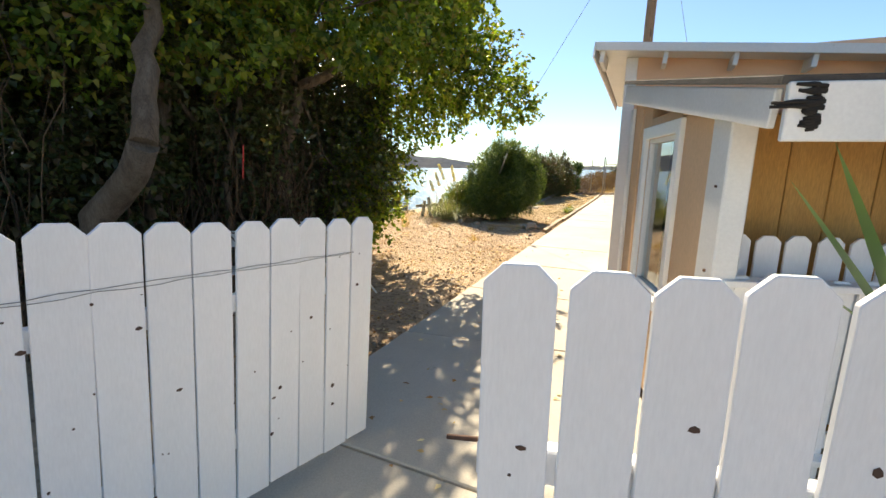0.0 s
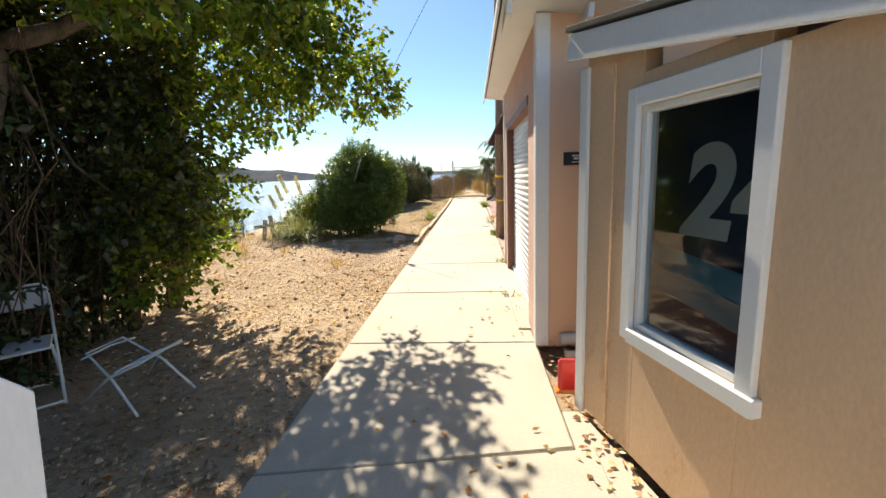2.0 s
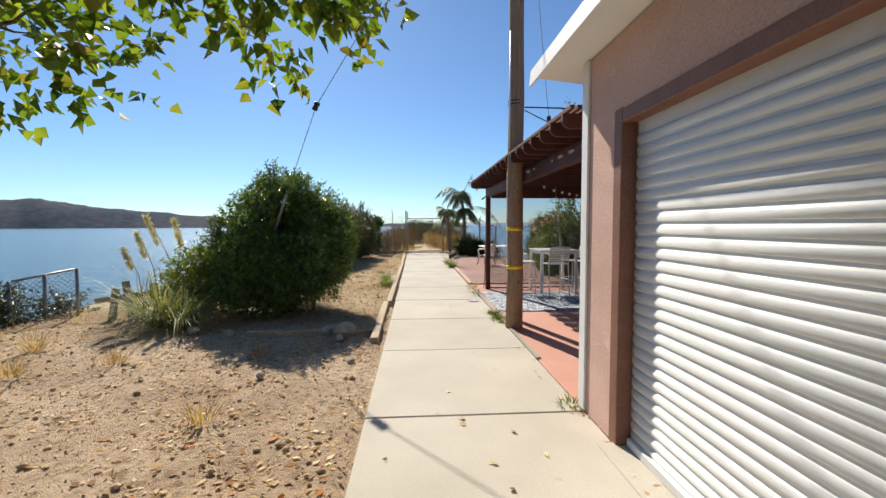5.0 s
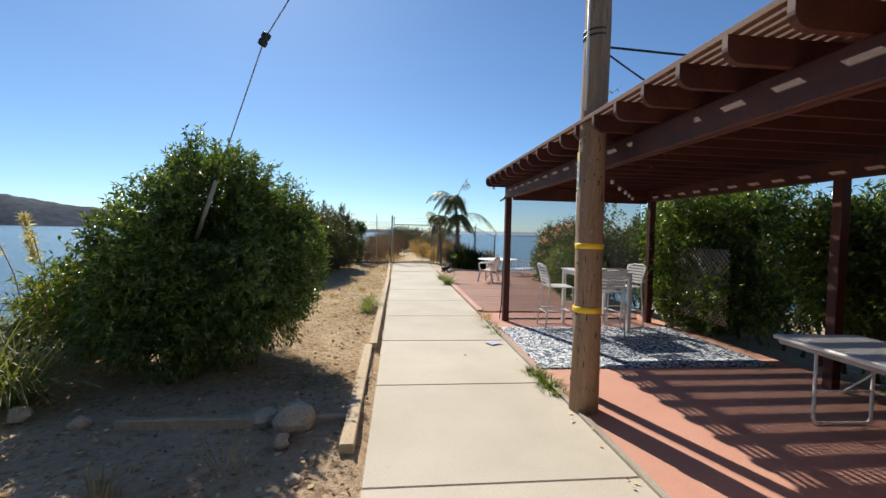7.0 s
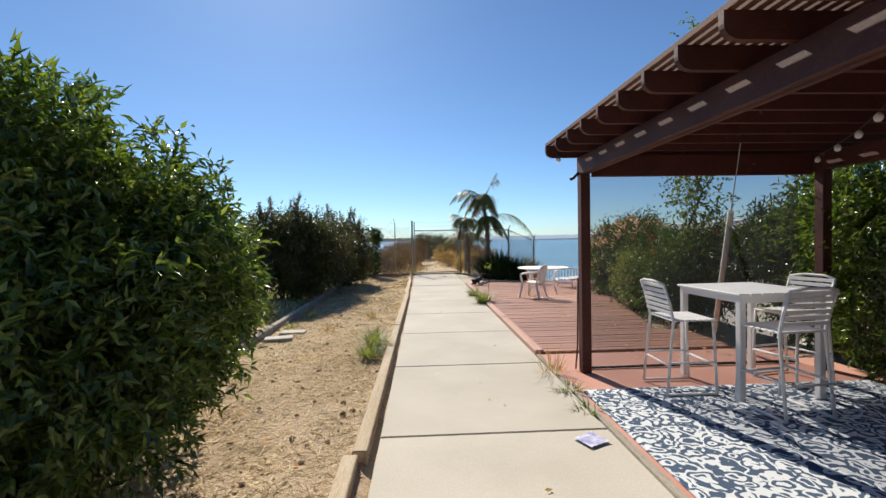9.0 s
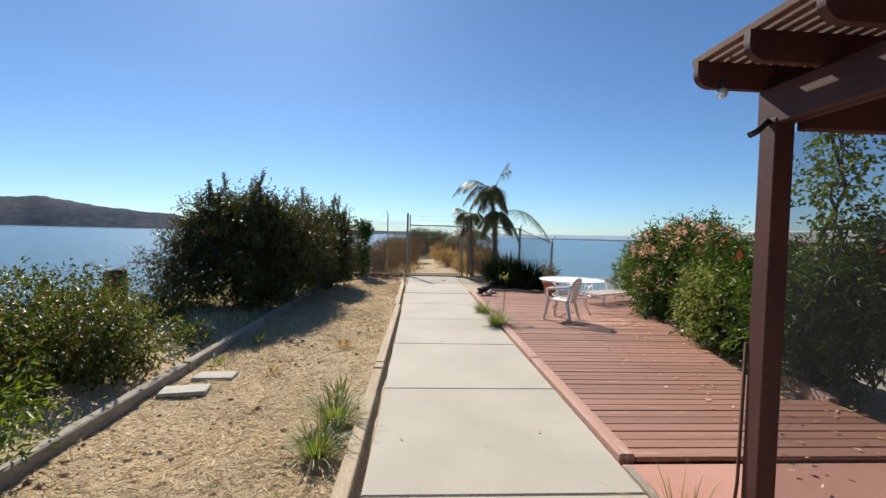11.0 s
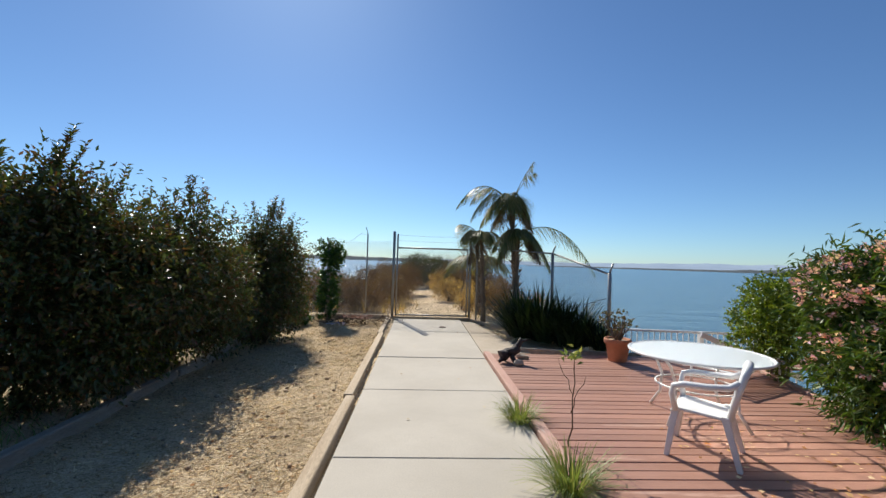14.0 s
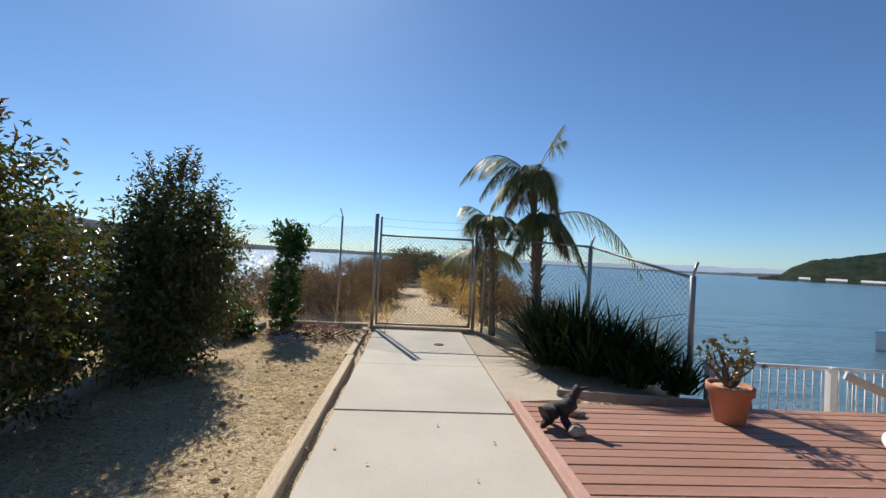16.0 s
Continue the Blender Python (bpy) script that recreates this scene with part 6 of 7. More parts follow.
# screen hedge behind the pergola
hedge_clumps = scatter_clumps(46, (3.65, 9.2, 0.3), (4.5, 18.0, 2.1), 0.5, 0.75, 31)
hd = thing("hedge", "tall dense dark hedge behind the pergola", "hedge")
bm = bmesh.new()
for i in range(26):
    y = 9.2 + i * 0.35
    limb(bm, (3.9 + 0.1 * math.sin(i), y, -0.05), (3.8 + 0.2 * math.sin(i * 2.1), y + 0.2, 2.2), 0.03, 0.01, 0.1, 6, 6, i)
part("branchwork", bm, M_bark, hd)
foliage("crown", hedge_clumps, 900, 0.105, 0.034, M_leaf_bay, hd, sprig=0.24, floor=0.02)


def small_tree(name, label, base, h, clumps, leaf, mat, per_area=150):
    t = thing(name, label, "tree", pose(*base))
    bm = bmesh.new()
    limb(bm, (0, 0, -0.05), (0.05, 0.02, h), 0.035, 0.008, 0.05, 9, 8, 3)
    part("trunk", bm, M_bark, t)
    bm = bmesh.new()
    for i, (c, r) in enumerate(clumps):
        limb(bm, (0.02, 0, max(0.3, c[2] - 0.5)), c, 0.014, 0.004, 0.1, 5, 5, i)
    part("branchwork", bm, M_bark, t)
    foliage("crown", clumps, per_area, leaf[0], leaf[1], mat, t, sprig=0.28)
    return t


small_tree("young_tree", "tall slender young tree with sparse yellow-green leaves", (3.25, 18.65, 0), 5.3, [((RNG.uniform(-0.5, 0.5) * (1 - i / 34), RNG.uniform(-0.4, 0.4) * (1 - i / 34), 0.9 + i * 0.15), (0.26 * (1 - i / 45), 0.26 * (1 - i / 45), 0.2)) for i in range(30)], (0.07, 0.048), M_leaf_lime, 300)
shrub("bronze_shrub", "rounded bronze-green shrub beside the deck", (3.0, 20.2, 0), [((0.1, 0, 0.6), (0.55, 0.6, 0.6)), ((0.3, 0.4, 0.9), (0.5, 0.5, 0.45))], 900, (0.06, 0.032), M_leaf_weed, 0.2)


def flowering(name, label, base, clumps, leafmat, flowermat, n, leaf=(0.15, 0.03)):
    t = shrub(name, label, base, clumps, 900, leaf, leafmat, 0.34, stems=9, jitter=0.3)
    fb, fw = [], []
    rnd = np.random.default_rng(int(abs(base[1]) * 10))
    for i in range(n):
        c, r = clumps[i % len(clumps)]
        d = rnd.normal(size=3)
        d[2] = abs(d[2]) * 0.9
        d /= np.linalg.norm(d)
        p = np.array(c) + d * np.array(r) * rnd.uniform(1.05, 1.25) + np.array([0, 0, 0.06])
        for k in range(9):
            fb.append(p + rnd.normal(size=3) * 0.035)
            fw.append(d + rnd.normal(size=3) * 0.7)
    v, f = leaf_arrays(np.array(fb), np.array(fw), 0.055, 0.045, 0.3, 0.1)
    tagged(array_mesh("blossom", v, f, flowermat, t), "clusters of small flowers")
    return t


flowering("oleander", "flowering oleander shrub with pink blossoms", (3.95, 22.6, 0), [((0, 0, 0.9), (0.6, 0.9, 0.85)), ((0.0, -0.7, 1.25), (0.55, 0.6, 0.6)), ((-0.05, 0.7, 1.2), (0.5, 0.6, 0.6)), ((0.4, 0.2, 1.5), (0.6, 0.8, 0.5)), ((-0.2, 0.0, 0.5), (0.6, 0.9, 0.5))], M_leaf_oleander, M_pink, 420)
flowering("oleander", "oleander shrub with dark red blossoms", (3.6, 20.6, 0), [((0, 0, 0.75), (0.55, 0.8, 0.7)), ((0.2, -0.6, 0.95), (0.5, 0.6, 0.6)), ((0.2, 0.6, 1.0), (0.5, 0.5, 0.55)), ((-0.2, -0.2, 0.4), (0.5, 0.8, 0.4))], M_leaf_oleander, M_redflower, 34)
flowering("oleander", "lush green oleander shrub at the deck edge", (3.15, 18.8, 0), [((0, 0, 0.7), (0.5, 0.7, 0.65)), ((0.3, -0.4, 1.0), (0.5, 0.6, 0.6)), ((0.1, 0.5, 0.6), (0.5, 0.5, 0.5))], M_leaf_oleander, M_redflower, 8)
shrub("lime_shrub", "bright yellow-green shrub at the deck corner", (4.35, 25.0, 0), [((0, 0, 0.95), (0.6, 0.6, 0.55)), ((-0.3, -0.2, 0.65), (0.5, 0.5, 0.45)), ((0.35, 0.2, 1.2), (0.5, 0.5, 0.4))], 1300, (0.06, 0.036), M_leaf_lime, 0.14)

# ---- grasses, palm, sword-leaved clump ----
def tuft(name, label, base, n, length, width, droop, mat, spread=0.12, up=1.0, category="grass", kind=""):
    a = RNG.uniform(0, 6.28, n)
    tilt = RNG.uniform(0.05, 0.9, n)
    way = np.stack([np.cos(a) * tilt, np.sin(a) * tilt, np.full(n, up)], 1)
    b = np.stack([np.cos(a) * RNG.random(n) * spread, np.sin(a) * RNG.random(n) * spread, np.full(n, -0.02)], 1)
    v, f = blade_arrays(b, way, length * RNG.uniform(0.5, 1.1, n), width, droop * RNG.uniform(0.4, 1.2, n))
    ob = array_mesh(name, v, f, mat)
    ob.matrix_basis = pose(*base)
    return tagged(ob, label, category, kind=kind)


for x, y, s in ((-5.75, 12.7, 1.0), (-5.3, 12.5, 0.9), (-6.3, 13.2, 1.0)):
    tuft("pampas_grass", "arching pampas grass clump", (x, y, 0), 240, 1.5 * s, 0.012, 0.75, M_pampas, 0.2)
for i, (x, y, dx, dz) in enumerate([(-5.9, 13.0, -0.35, 1.35), (-5.7, 13.3, -0.55, 1.62), (-5.5, 13.2, -0.25, 1.55), (-6.1, 12.9, -0.3, 1.1)]):
    pl = thing("pampas_plume", "feathery pale pampas plume on a thin stalk", "grass", pose(x, y, 0))
    tipv = Vector((dx, 0.1, dz))
    part("stalk", tube(bmesh.new(), [(0, 0, 0), tipv * 0.6 + Vector((0.05, 0, 0.1)), tipv], 0.006, 5), M_straw, pl)
    n = 260
    s = RNG.random(n)
    b = np.array(tipv)[None, :] * (0.78 + 0.32 * s)[:, None] + np.array([[-0.05, 0, 0.0]]) * s[:, None]
    w = unit(np.tile(np.array([tipv.x * 0.6 - 0.2, 0, 0.6]), (n, 1)) + RNG.normal(size=(n, 3)) * 0.45)
    v, f = leaf_arrays(b, w, 0.085, 0.006, 0.1, 0.4)
    array_mesh("plume", v, f, M_plume, pl)

WEEDS = [(-2.42, 17.55, 0.46, M_leaf_weed, 240), (-2.46, 17.05, 0.34, M_leaf_weed, 220), (-0.22, 21.6, 0.5, M_leaf_weed, 460), (-0.28, 22.98, 0.40, M_leaf_weed, 300), (-0.2, 16.1, 0.5, M_dry, 60), (-0.2, 12.75, 0.2, M_leaf_lime, 130), (-0.22, 13.1, 0.16, M_leaf_lime, 110), (-0.22, 12.5, 0.16, M_leaf_lime, 90),
         (-0.2, 15.5, 0.2, M_leaf_lime, 60), (-0.2, 15.0, 0.14, M_leaf_lime, 50), (-0.3, 7.0, 0.14, M_leaf_lime, 40), (-0.27, 9.2, 0.15, M_leaf_lime, 40), (0.30, 2.35, 0.12, M_leaf_lime, 30), (-0.28, 6.3, 0.1, M_leaf_lime, 25), (-2.5, 18.2, 0.3, M_leaf_weed, 50), (-4.1, 20.3, 0.25, M_leaf_weed, 50), (-4.2, 19.2, 0.2, M_leaf_weed, 40), (-3.4, 9.2, 0.3, M_dry, 40), (-6.0, 10.4, 0.4, M_dry, 60), (-5.2, 10.8, 0.35, M_dry, 50), (-6.6, 11.4, 0.5, M_dry, 70), (-3.0, 11.3, 0.45, M_dry, 30), (-3.6, 11.0, 0.3, M_dry, 24), (-2.8, 20.2, 0.16, M_dry, 40), (-3.4, 18.9, 0.14, M_dry, 40)]
for x, y, s, mat, n in WEEDS:
    green = mat != M_dry
    tuft("weed", "small green weed in the joint" if green else "wispy dry grass tuft", (x, y, 0), n, s, 0.006 if s > 0.3 else 0.011, 0.5, mat, 0.13, 1.0, "weed")
stalk = thing("weed_stalk", "tall bare weed stalk with a few green leaves", "weed", pose(0.02, 22.3, 0.03))
bm = bmesh.new()
limb(bm, (0, 0, -0.1), (0.03, 0.02, 0.82), 0.008, 0.004, 0.05, 7, 5, 2)
limb(bm, (0.0, 0, 0.3), (0.13, 0.0, 0.62), 0.005, 0.002, 0.1, 5, 4, 3)
limb(bm, (0.02, 0, 0.45), (-0.12, 0.02, 0.78), 0.005, 0.002, 0.1, 5, 4, 4)
part("stem", bm, M_twig, stalk)
b = RNG.normal(size=(26, 3)) * np.array([0.05, 0.05, 0.03]) + np.array([0.0, 0.0, 0.8])
v, f = leaf_arrays(b, RNG.normal(size=(26, 3)) + np.array([0, 0, 0.4]), 0.07, 0.03)
array_mesh("foliage", v, f, M_leaf_weed, stalk)


def palm(base, h, fronds, seed, lean=(0.0, 0.0), thick=1.0):
    t = thing("palm", "slender palm with arching feathery fronds by the gate", "palm tree", pose(*base))
    rnd = random.Random(seed)
    bm = bmesh.new()
    pts = [Vector((lean[0] * (i / 10) ** 1.5, lean[1] * (i / 10) ** 1.5, -0.1 + (h + 0.1) * i / 10)) for i in range(11)]
    tube(bm, pts, [thick * (0.12 + 0.02 * math.sin(i * 3) - 0.004 * i) for i in range(11)], 12)
    for i in range(40):
        a, z = i * 2.4, h * (0.15 + 0.85 * i / 40)
        p = Vector((lean[0] * (z / h) ** 1.5 + 0.09 * math.cos(a), lean[1] * (z / h) ** 1.5 + 0.09 * math.sin(a), z))
        limb(bm, p, p + Vector((0.09 * math.cos(a), 0.09 * math.sin(a), 0.10)), 0.025, 0.008, 0.0, 2, 5, i)
    part("trunk", bm, M_palm_bark, t)
    top = Vector((lean[0], lean[1], h))
    for k, (az, rise, ln, droop, *rest) in enumerate(fronds):
        bare = rest[0] if rest else 0.1
        mat = rest[1] if len(rest) > 1 else M_palm
        d = Vector((math.cos(radians(az)), math.sin(radians(az)), 0))
        n = 30
        spine = []
        for i in range(n + 1):
            s = i / n
            spine.append(top + d * (ln * s * (0.35 + 0.65 * math.cos(radians(rise)))) + Vector((0, 0, ln * (math.sin(radians(rise)) * s - droop * s ** 2.3))))
        bm = tube(bmesh.new(), spine, [0.016 * (1 - 0.85 * i / n) for i in range(n + 1)], 5)
        fr = part("frond", bm, mat, t)
        sp = np.array(spine)
        tang = unit(np.gradient(sp, axis=0))
        side = unit(np.cross(tang, np.array([[0, 0, 1.0]])))
        bb, ww, ll = [], [], []
        for i in range(int(bare * n), n + 1):
            for rep in range(2):
                for sgn in (-1, 1):
                    s = i / n
                    bb.append(sp[i] - tang[i] * 0.028 * rep)
                    ww.append(tang[i] * 0.75 + side[i] * sgn * (0.8 - 0.3 * s) + np.array([rnd.uniform(-0.15, 0.15), rnd.uniform(-0.15, 0.15), -0.5 + rnd.uniform(-0.35, 0.35)]))
                    ll.append(0.34 * math.sin(math.pi * min(1, 0.25 + 0.72 * s)) + 0.05)
        v, f = blade_arrays(np.array(bb), np.array(ww), np.array(ll) * 1.25, 0.016, 0.5, 4)
        array_mesh("pinnae", v, f, mat, fr)
    return t


FRONDS = [(180, 56, 2.1, 0.88), (172, 62, 1.7, 0.85), (196, 48, 1.5, 1.05), (0, 85, 1.5, 0.17, 0.55), (5, 80, 1.5, 0.36, 0.7),
          (205, 55, 1.0, 1.25), (250, 60, 1.0, 1.15), (290, 62, 0.95, 1.3), (120, 58, 1.0, 1.1), (340, 62, 0.8, 1.35), (60, 58, 0.8, 1.2), (225, 72, 0.85, 0.75), (275, 76, 0.85, 0.7), (160, 40, 1.0, 1.25), (20, 68, 0.75, 1.1), (310, 70, 0.8, 0.95)]
SKIRT = [(a, 8 + 9 * math.sin(a), 0.62 + 0.12 * math.sin(a * 3), 1.25, 0.2, M_palm_dry) for a in (15, 80, 150, 200, 235, 280, 330)]
palm((1.32, 30.15, 0), 3.3, FRONDS + SKIRT[::2], 1, (-0.24, 0.0), 0.9)
palm((1.2, 29.95, 0), 2.45, [(-3, 32, 2.35, 0.95, 0.2), (-20, 22, 1.0, 1.5), (200, 55, 0.7, 1.0), (250, 60, 0.7, 0.9), (300, 55, 0.7, 1.0), (330, 45, 0.75, 1.2), (90, 55, 0.7, 0.9), (170, 40, 0.8, 1.2), (215, 25, 0.8, 1.3)] + SKIRT[::3], 2, (0.05, 0.0), 0.8)
palm((0.42, 30.35, 0), 2.4, [(178, 50, 0.85, 0.4), (200, 45, 0.75, 0.8), (150, 40, 0.7, 0.9), (260, 55, 0.6, 0.9), (310, 55, 0.6, 1.0), (30, 50, 0.6, 1.0), (350, 45, 0.75, 0.9), (90, 60, 0.6, 0.6)] + SKIRT[1::3], 3, (-0.12, 0.0), 0.6)
palm((0.55, 32.2, 0), 1.7, [(a, 35 + 12 * math.sin(a), 1.2, 0.8) for a in range(0, 360, 40)], 3, (-0.1, 0.0))

sw = []
for x, y, n, ln in ((1.1, 28.9, 330, 1.35), (1.5, 28.4, 360, 1.45), (1.85, 27.9, 240, 1.25), (1.0, 28.2, 200, 1.05), (1.4, 27.7, 220, 1.05), (2.1, 27.4, 200, 1.05), (1.8, 27.2, 160, 0.85), (2.3, 28.3, 160, 1.1), (2.35, 26.9, 90, 0.8)):
    tuft("sword_plant", "dark green clump of stiff sword-shaped leaves", (x, y, 0), n, ln * 1.12, 0.042, 0.36, M_sword, 0.3, 0.85, "plant")
tuft("sword_plant", "spiky grey-green plant beside the fence", (2.3, 27.0, -0.1), 50, 0.95, 0.03, 0.15, M_leaf_weed, 0.08, 1.2, "plant")
ag = thing("agave", "tall agave with broad green leaves behind the front fence", "plant", pose(0.92, 1.66, 0))
part("stem", lathe(bmesh.new(), [(0.09, -0.02), (0.07, 0.3), (0.06, 0.8), (0.07, 1.14)], 12), M_bark, ag)
for i, (az, tl, ln, dr) in enumerate([(180, 0.42, 0.80, 0.02), (178, 0.66, 0.74, 0.03), (190, 1.1, 0.52, 0.12), (60, 0.15, 0.7, 0.05), (30, 0.5, 0.7, 0.15), (340, 0.7, 0.6, 0.2)]):
    way = np.array([[math.cos(radians(az)) * tl, math.sin(radians(az)) * tl * 0.5, 1.0]])
    v, f = blade_arrays(np.array([[0.0, 0.0, 1.08]]), way, np.array([ln]), 0.15, np.array([dr]), 8)
    array_mesh("leaf", v, f, M_agave, ag)

# rough green grass on the planted bank
n = 15000
px, py = RNG.uniform(-7.6, -4.52, n), RNG.uniform(16.3, 31, n)
keep = RNG.random(n) < 0.45 + 0.5 * np.sin(px * 1.7) * np.sin(py * 1.1)
px, py = px[keep], py[keep]
n = len(px)
a = RNG.uniform(0, 6.28, n)
v, f = blade_arrays(np.stack([px, py, ground_height(px, py) - 0.01], 1), np.stack([np.cos(a) * 0.6, np.sin(a) * 0.6, np.ones(n)], 1), RNG.uniform(0.08, 0.3, n), 0.009, RNG.uniform(0.1, 0.6, n), 3)
tagged(array_mesh("bank_grass", v, f, M_leaf_weed), "rough green grass on the planted bank", "grass", kind="stuff")

# matted dead turf between the walk and the bank
n = 22000
px, py = RNG.uniform(-4.45, -2.2, n), RNG.uniform(13.2, 30.4, n)
keep = RNG.random(n) < np.clip(0.55 + 0.6 * np.sin(px * 2.7 + np.sin(py * 1.1)) * np.sin(py * 1.9 + px), 0.08, 1)
px, py = px[keep], py[keep]
n = len(px)
a = RNG.uniform(0, 6.28, n)
v, f = blade_arrays(np.stack([px, py, ground_height(px, py) - 0.005], 1), np.stack([np.cos(a), np.sin(a), RNG.uniform(0.25, 1.0, n)], 1), RNG.uniform(0.03, 0.10, n), 0.006, RNG.uniform(0.2, 0.8, n), 3)
tagged(array_mesh("dead_turf", v, f, M_turf), "matted dry brown turf beside the walk", "grass", kind="stuff")

# dry meadow beyond the gate
n = 9000
px, py = RNG.uniform(-6.5, 3.2, n), RNG.uniform(31.2, 56, n)
keep = np.abs(px + 0.9 + 0.25 * np.sin(py * 0.5)) > 0.75 + 0.25 * RNG.random(n)
px, py = px[keep], py[keep]
n = len(px)
a = RNG.uniform(0, 6.28, n)
b = np.stack([px, py, ground_height(px, py) - 0.02], 1)
v, f = blade_arrays(b, np.stack([np.cos(a) * 0.5, np.sin(a) * 0.5, np.ones(n)], 1), RNG.uniform(0.25, 0.85, n), 0.016, RNG.uniform(0.1, 0.5, n), 3)
tagged(array_mesh("dry_grass", v, f, M_dry), "tall dry golden grass beyond the gate", "grass", kind="stuff")
for i, (x, y, s, mat) in enumerate([(-2.9, 34.5, 0.8, M_drybrush), (-4.4, 34.0, 0.9, M_drybrush), (-3.4, 37.5, 1.1, M_drybrush), (-2.6, 41, 1.3, M_drybrush), (0.9, 35.2, 0.7, M_dry), (1.6, 38, 1.1, M_drybrush), (-1.2, 47.5, 1.7, M_leaf_toyon), (1.0, 44, 1.3, M_drybrush), (0.4, 33.4, 0.5, M_dry), (-5.5, 36.5, 1.0, M_drybrush), (1.3, 33.0, 0.6, M_drybrush), (-0.1, 36.6, 0.75, M_dry), (-3.2, 32.6, 0.7, M_drybrush), (-4.0, 32.5, 0.75, M_drybrush), (-5.2, 33.0, 0.8, M_drybrush), (-2.6, 35.8, 0.8, M_drybrush), (-2.9, 39.5, 1.1, M_drybrush), (0.6, 40.5, 1.1, M_drybrush), (1.9, 35.6, 0.8, M_drybrush), (-0.9, 51, 1.9, M_leaf_toyon), (2.2, 32.0, 0.5, M_drybrush), (0.0, 42.5, 0.9, M_dry)]):
    shrub("dry_bush", "rounded dry brown bush beyond the gate", (x, y, 0), [((0, 0, s * 0.5), (s * 0.9, s * 0.8, s * 0.55)), ((s * 0.5, 0.2, s * 0.6), (s * 0.5, s * 0.5, s * 0.4)), ((-s * 0.4, 0.1, s * 0.7), (s * 0.5, s * 0.5, s * 0.4))], 420, (0.12, 0.024), mat, 0.3, stems=6)
small_tree("bare_tree", "thin half-bare tree beyond the gate", (0.15, 33.8, 0), 2.1, [((0.0, 0, 1.7), (0.5, 0.4, 0.3)), ((-0.4, 0, 1.9), (0.35, 0.3, 0.2)), ((0.35, 0, 2.0), (0.35, 0.3, 0.2))], (0.05, 0.02), M_drybrush, 90)

# ---- litter on the soil and paving ----
def litter(name, label, n, xlo, xhi, ylo, yhi, length, width, mat, patch=0.0, z_of=None, pw=0.9):
    x, y = RNG.uniform(xlo, xhi, n), RNG.uniform(ylo, yhi, n)
    if patch:
        dens = np.clip(0.5 + 0.45 * np.sin(x * 2.1 + 1) * np.sin(y * 1.3 + x * 0.7) + 0.35 * np.sin(x * 6.3 + 2 * np.sin(y * 2.2)) * np.sin(y * 5.1 + x), 0, 1) ** 2 * 1.6
        k = RNG.random(n) < (1 - patch + patch * dens)
        x, y = x[k], y[k]
    n = len(x)
    z = (ground_height(x, y) if z_of is None else np.full(n, z_of)) + 0.008
    a = RNG.uniform(0, 6.28, n)
    way = np.stack([np.cos(a), np.sin(a), RNG.uniform(-0.08, 0.3, n)], 1)
    v, f = leaf_arrays(np.stack([x, y, z], 1), way, length * RNG.uniform(0.5, 1.3, n), width * RNG.uniform(0.6, 1.3, n), 0.12, 0.05)
    flat = v.reshape(n, 4, 3)
    flat[:, :, 2] = z[:, None] + (flat[:, :, 2] - z[:, None]) * 0.5
    v = flat.reshape(-1, 3)
    v[:, 2] = np.maximum(v[:, 2], (ground_height(v[:, 0], v[:, 1]) if z_of is None else z_of) + 0.003)
    return tagged(array_mesh(name, v, f, mat), label, "litter", kind="stuff")


litter("leaf_litter", "brown and yellow fallen leaves on bare soil", 6500, -7.0, -2.1, 2.0, 9.5, 0.065, 0.038, M_deadleaf, 0.85)
litter("leaf_litter", "scattered fallen leaves on bare soil", 3800, -7.5, -2.12, 9.0, 15.5, 0.055, 0.034, M_deadleaf, 0.85)
litter("leaf_litter", "scattered fallen leaves along the deck edge", 620, 1.0, 3.2, 16.4, 23.0, 0.055, 0.035, M_deadleaf, 0.8, 0.032)
litter("leaf_litter", "few dry leaves on the concrete walk", 46, -1.9, -0.25, 1.5, 9.0, 0.06, 0.045, M_deadleaf, 0.0, 0.004)
litter("leaf_litter", "few dry leaves on the concrete walk", 30, -1.9, -0.3, 9.0, 29.0, 0.04, 0.03, M_deadleaf, 0.0, 0.004)
litter("leaf_litter", "line of fallen leaves along the annex wall", 170, -0.16, 0.12, 2.6, 5.3, 0.055, 0.04, M_deadleaf, 0.0, 0.006)
litter("leaf_litter", "dry leaves along the garage foot", 40, -0.34, -0.2, 5.4, 12.0, 0.05, 0.03, M_deadleaf, 0.0, 0.006)
litter("straw_litter", "pale dry straw strewn over the soil", 42000, -4.5, -2.2, 12.8, 30.5, 0.14, 0.007, M_straw, 0.55)
litter("leaf_litter", "small brown leaves fallen under the tall shrubs", 2600, -4.5, -2.3, 16.5, 30.4, 0.05, 0.026, M_deadleaf, 0.75)
litter("straw_litter", "pale dry straw strewn over the soil", 7000, -8.0, -2.12, 5.0, 12.6, 0.09, 0.005, M_straw, 0.7)
clods_v, clods_f = [], []
n = 17000
cx, cy = RNG.uniform(-7.8, -2.12, n), 2.5 + 27.5 * RNG.random(n) ** 2.1
cs = RNG.uniform(0.005, 0.016, n) * np.where(RNG.random(n) < 0.12, 2.4, 1.0)
octa = np.array([[1, 0, 0], [0, 1, 0], [-1, 0, 0], [0, -1, 0], [0, 0, 0.8], [0, 0, -0.6]], float)
of = np.array([[0, 1, 4], [1, 2, 4], [2, 3, 4], [3, 0, 4], [1, 0, 5], [2, 1, 5], [3, 2, 5], [0, 3, 5]])
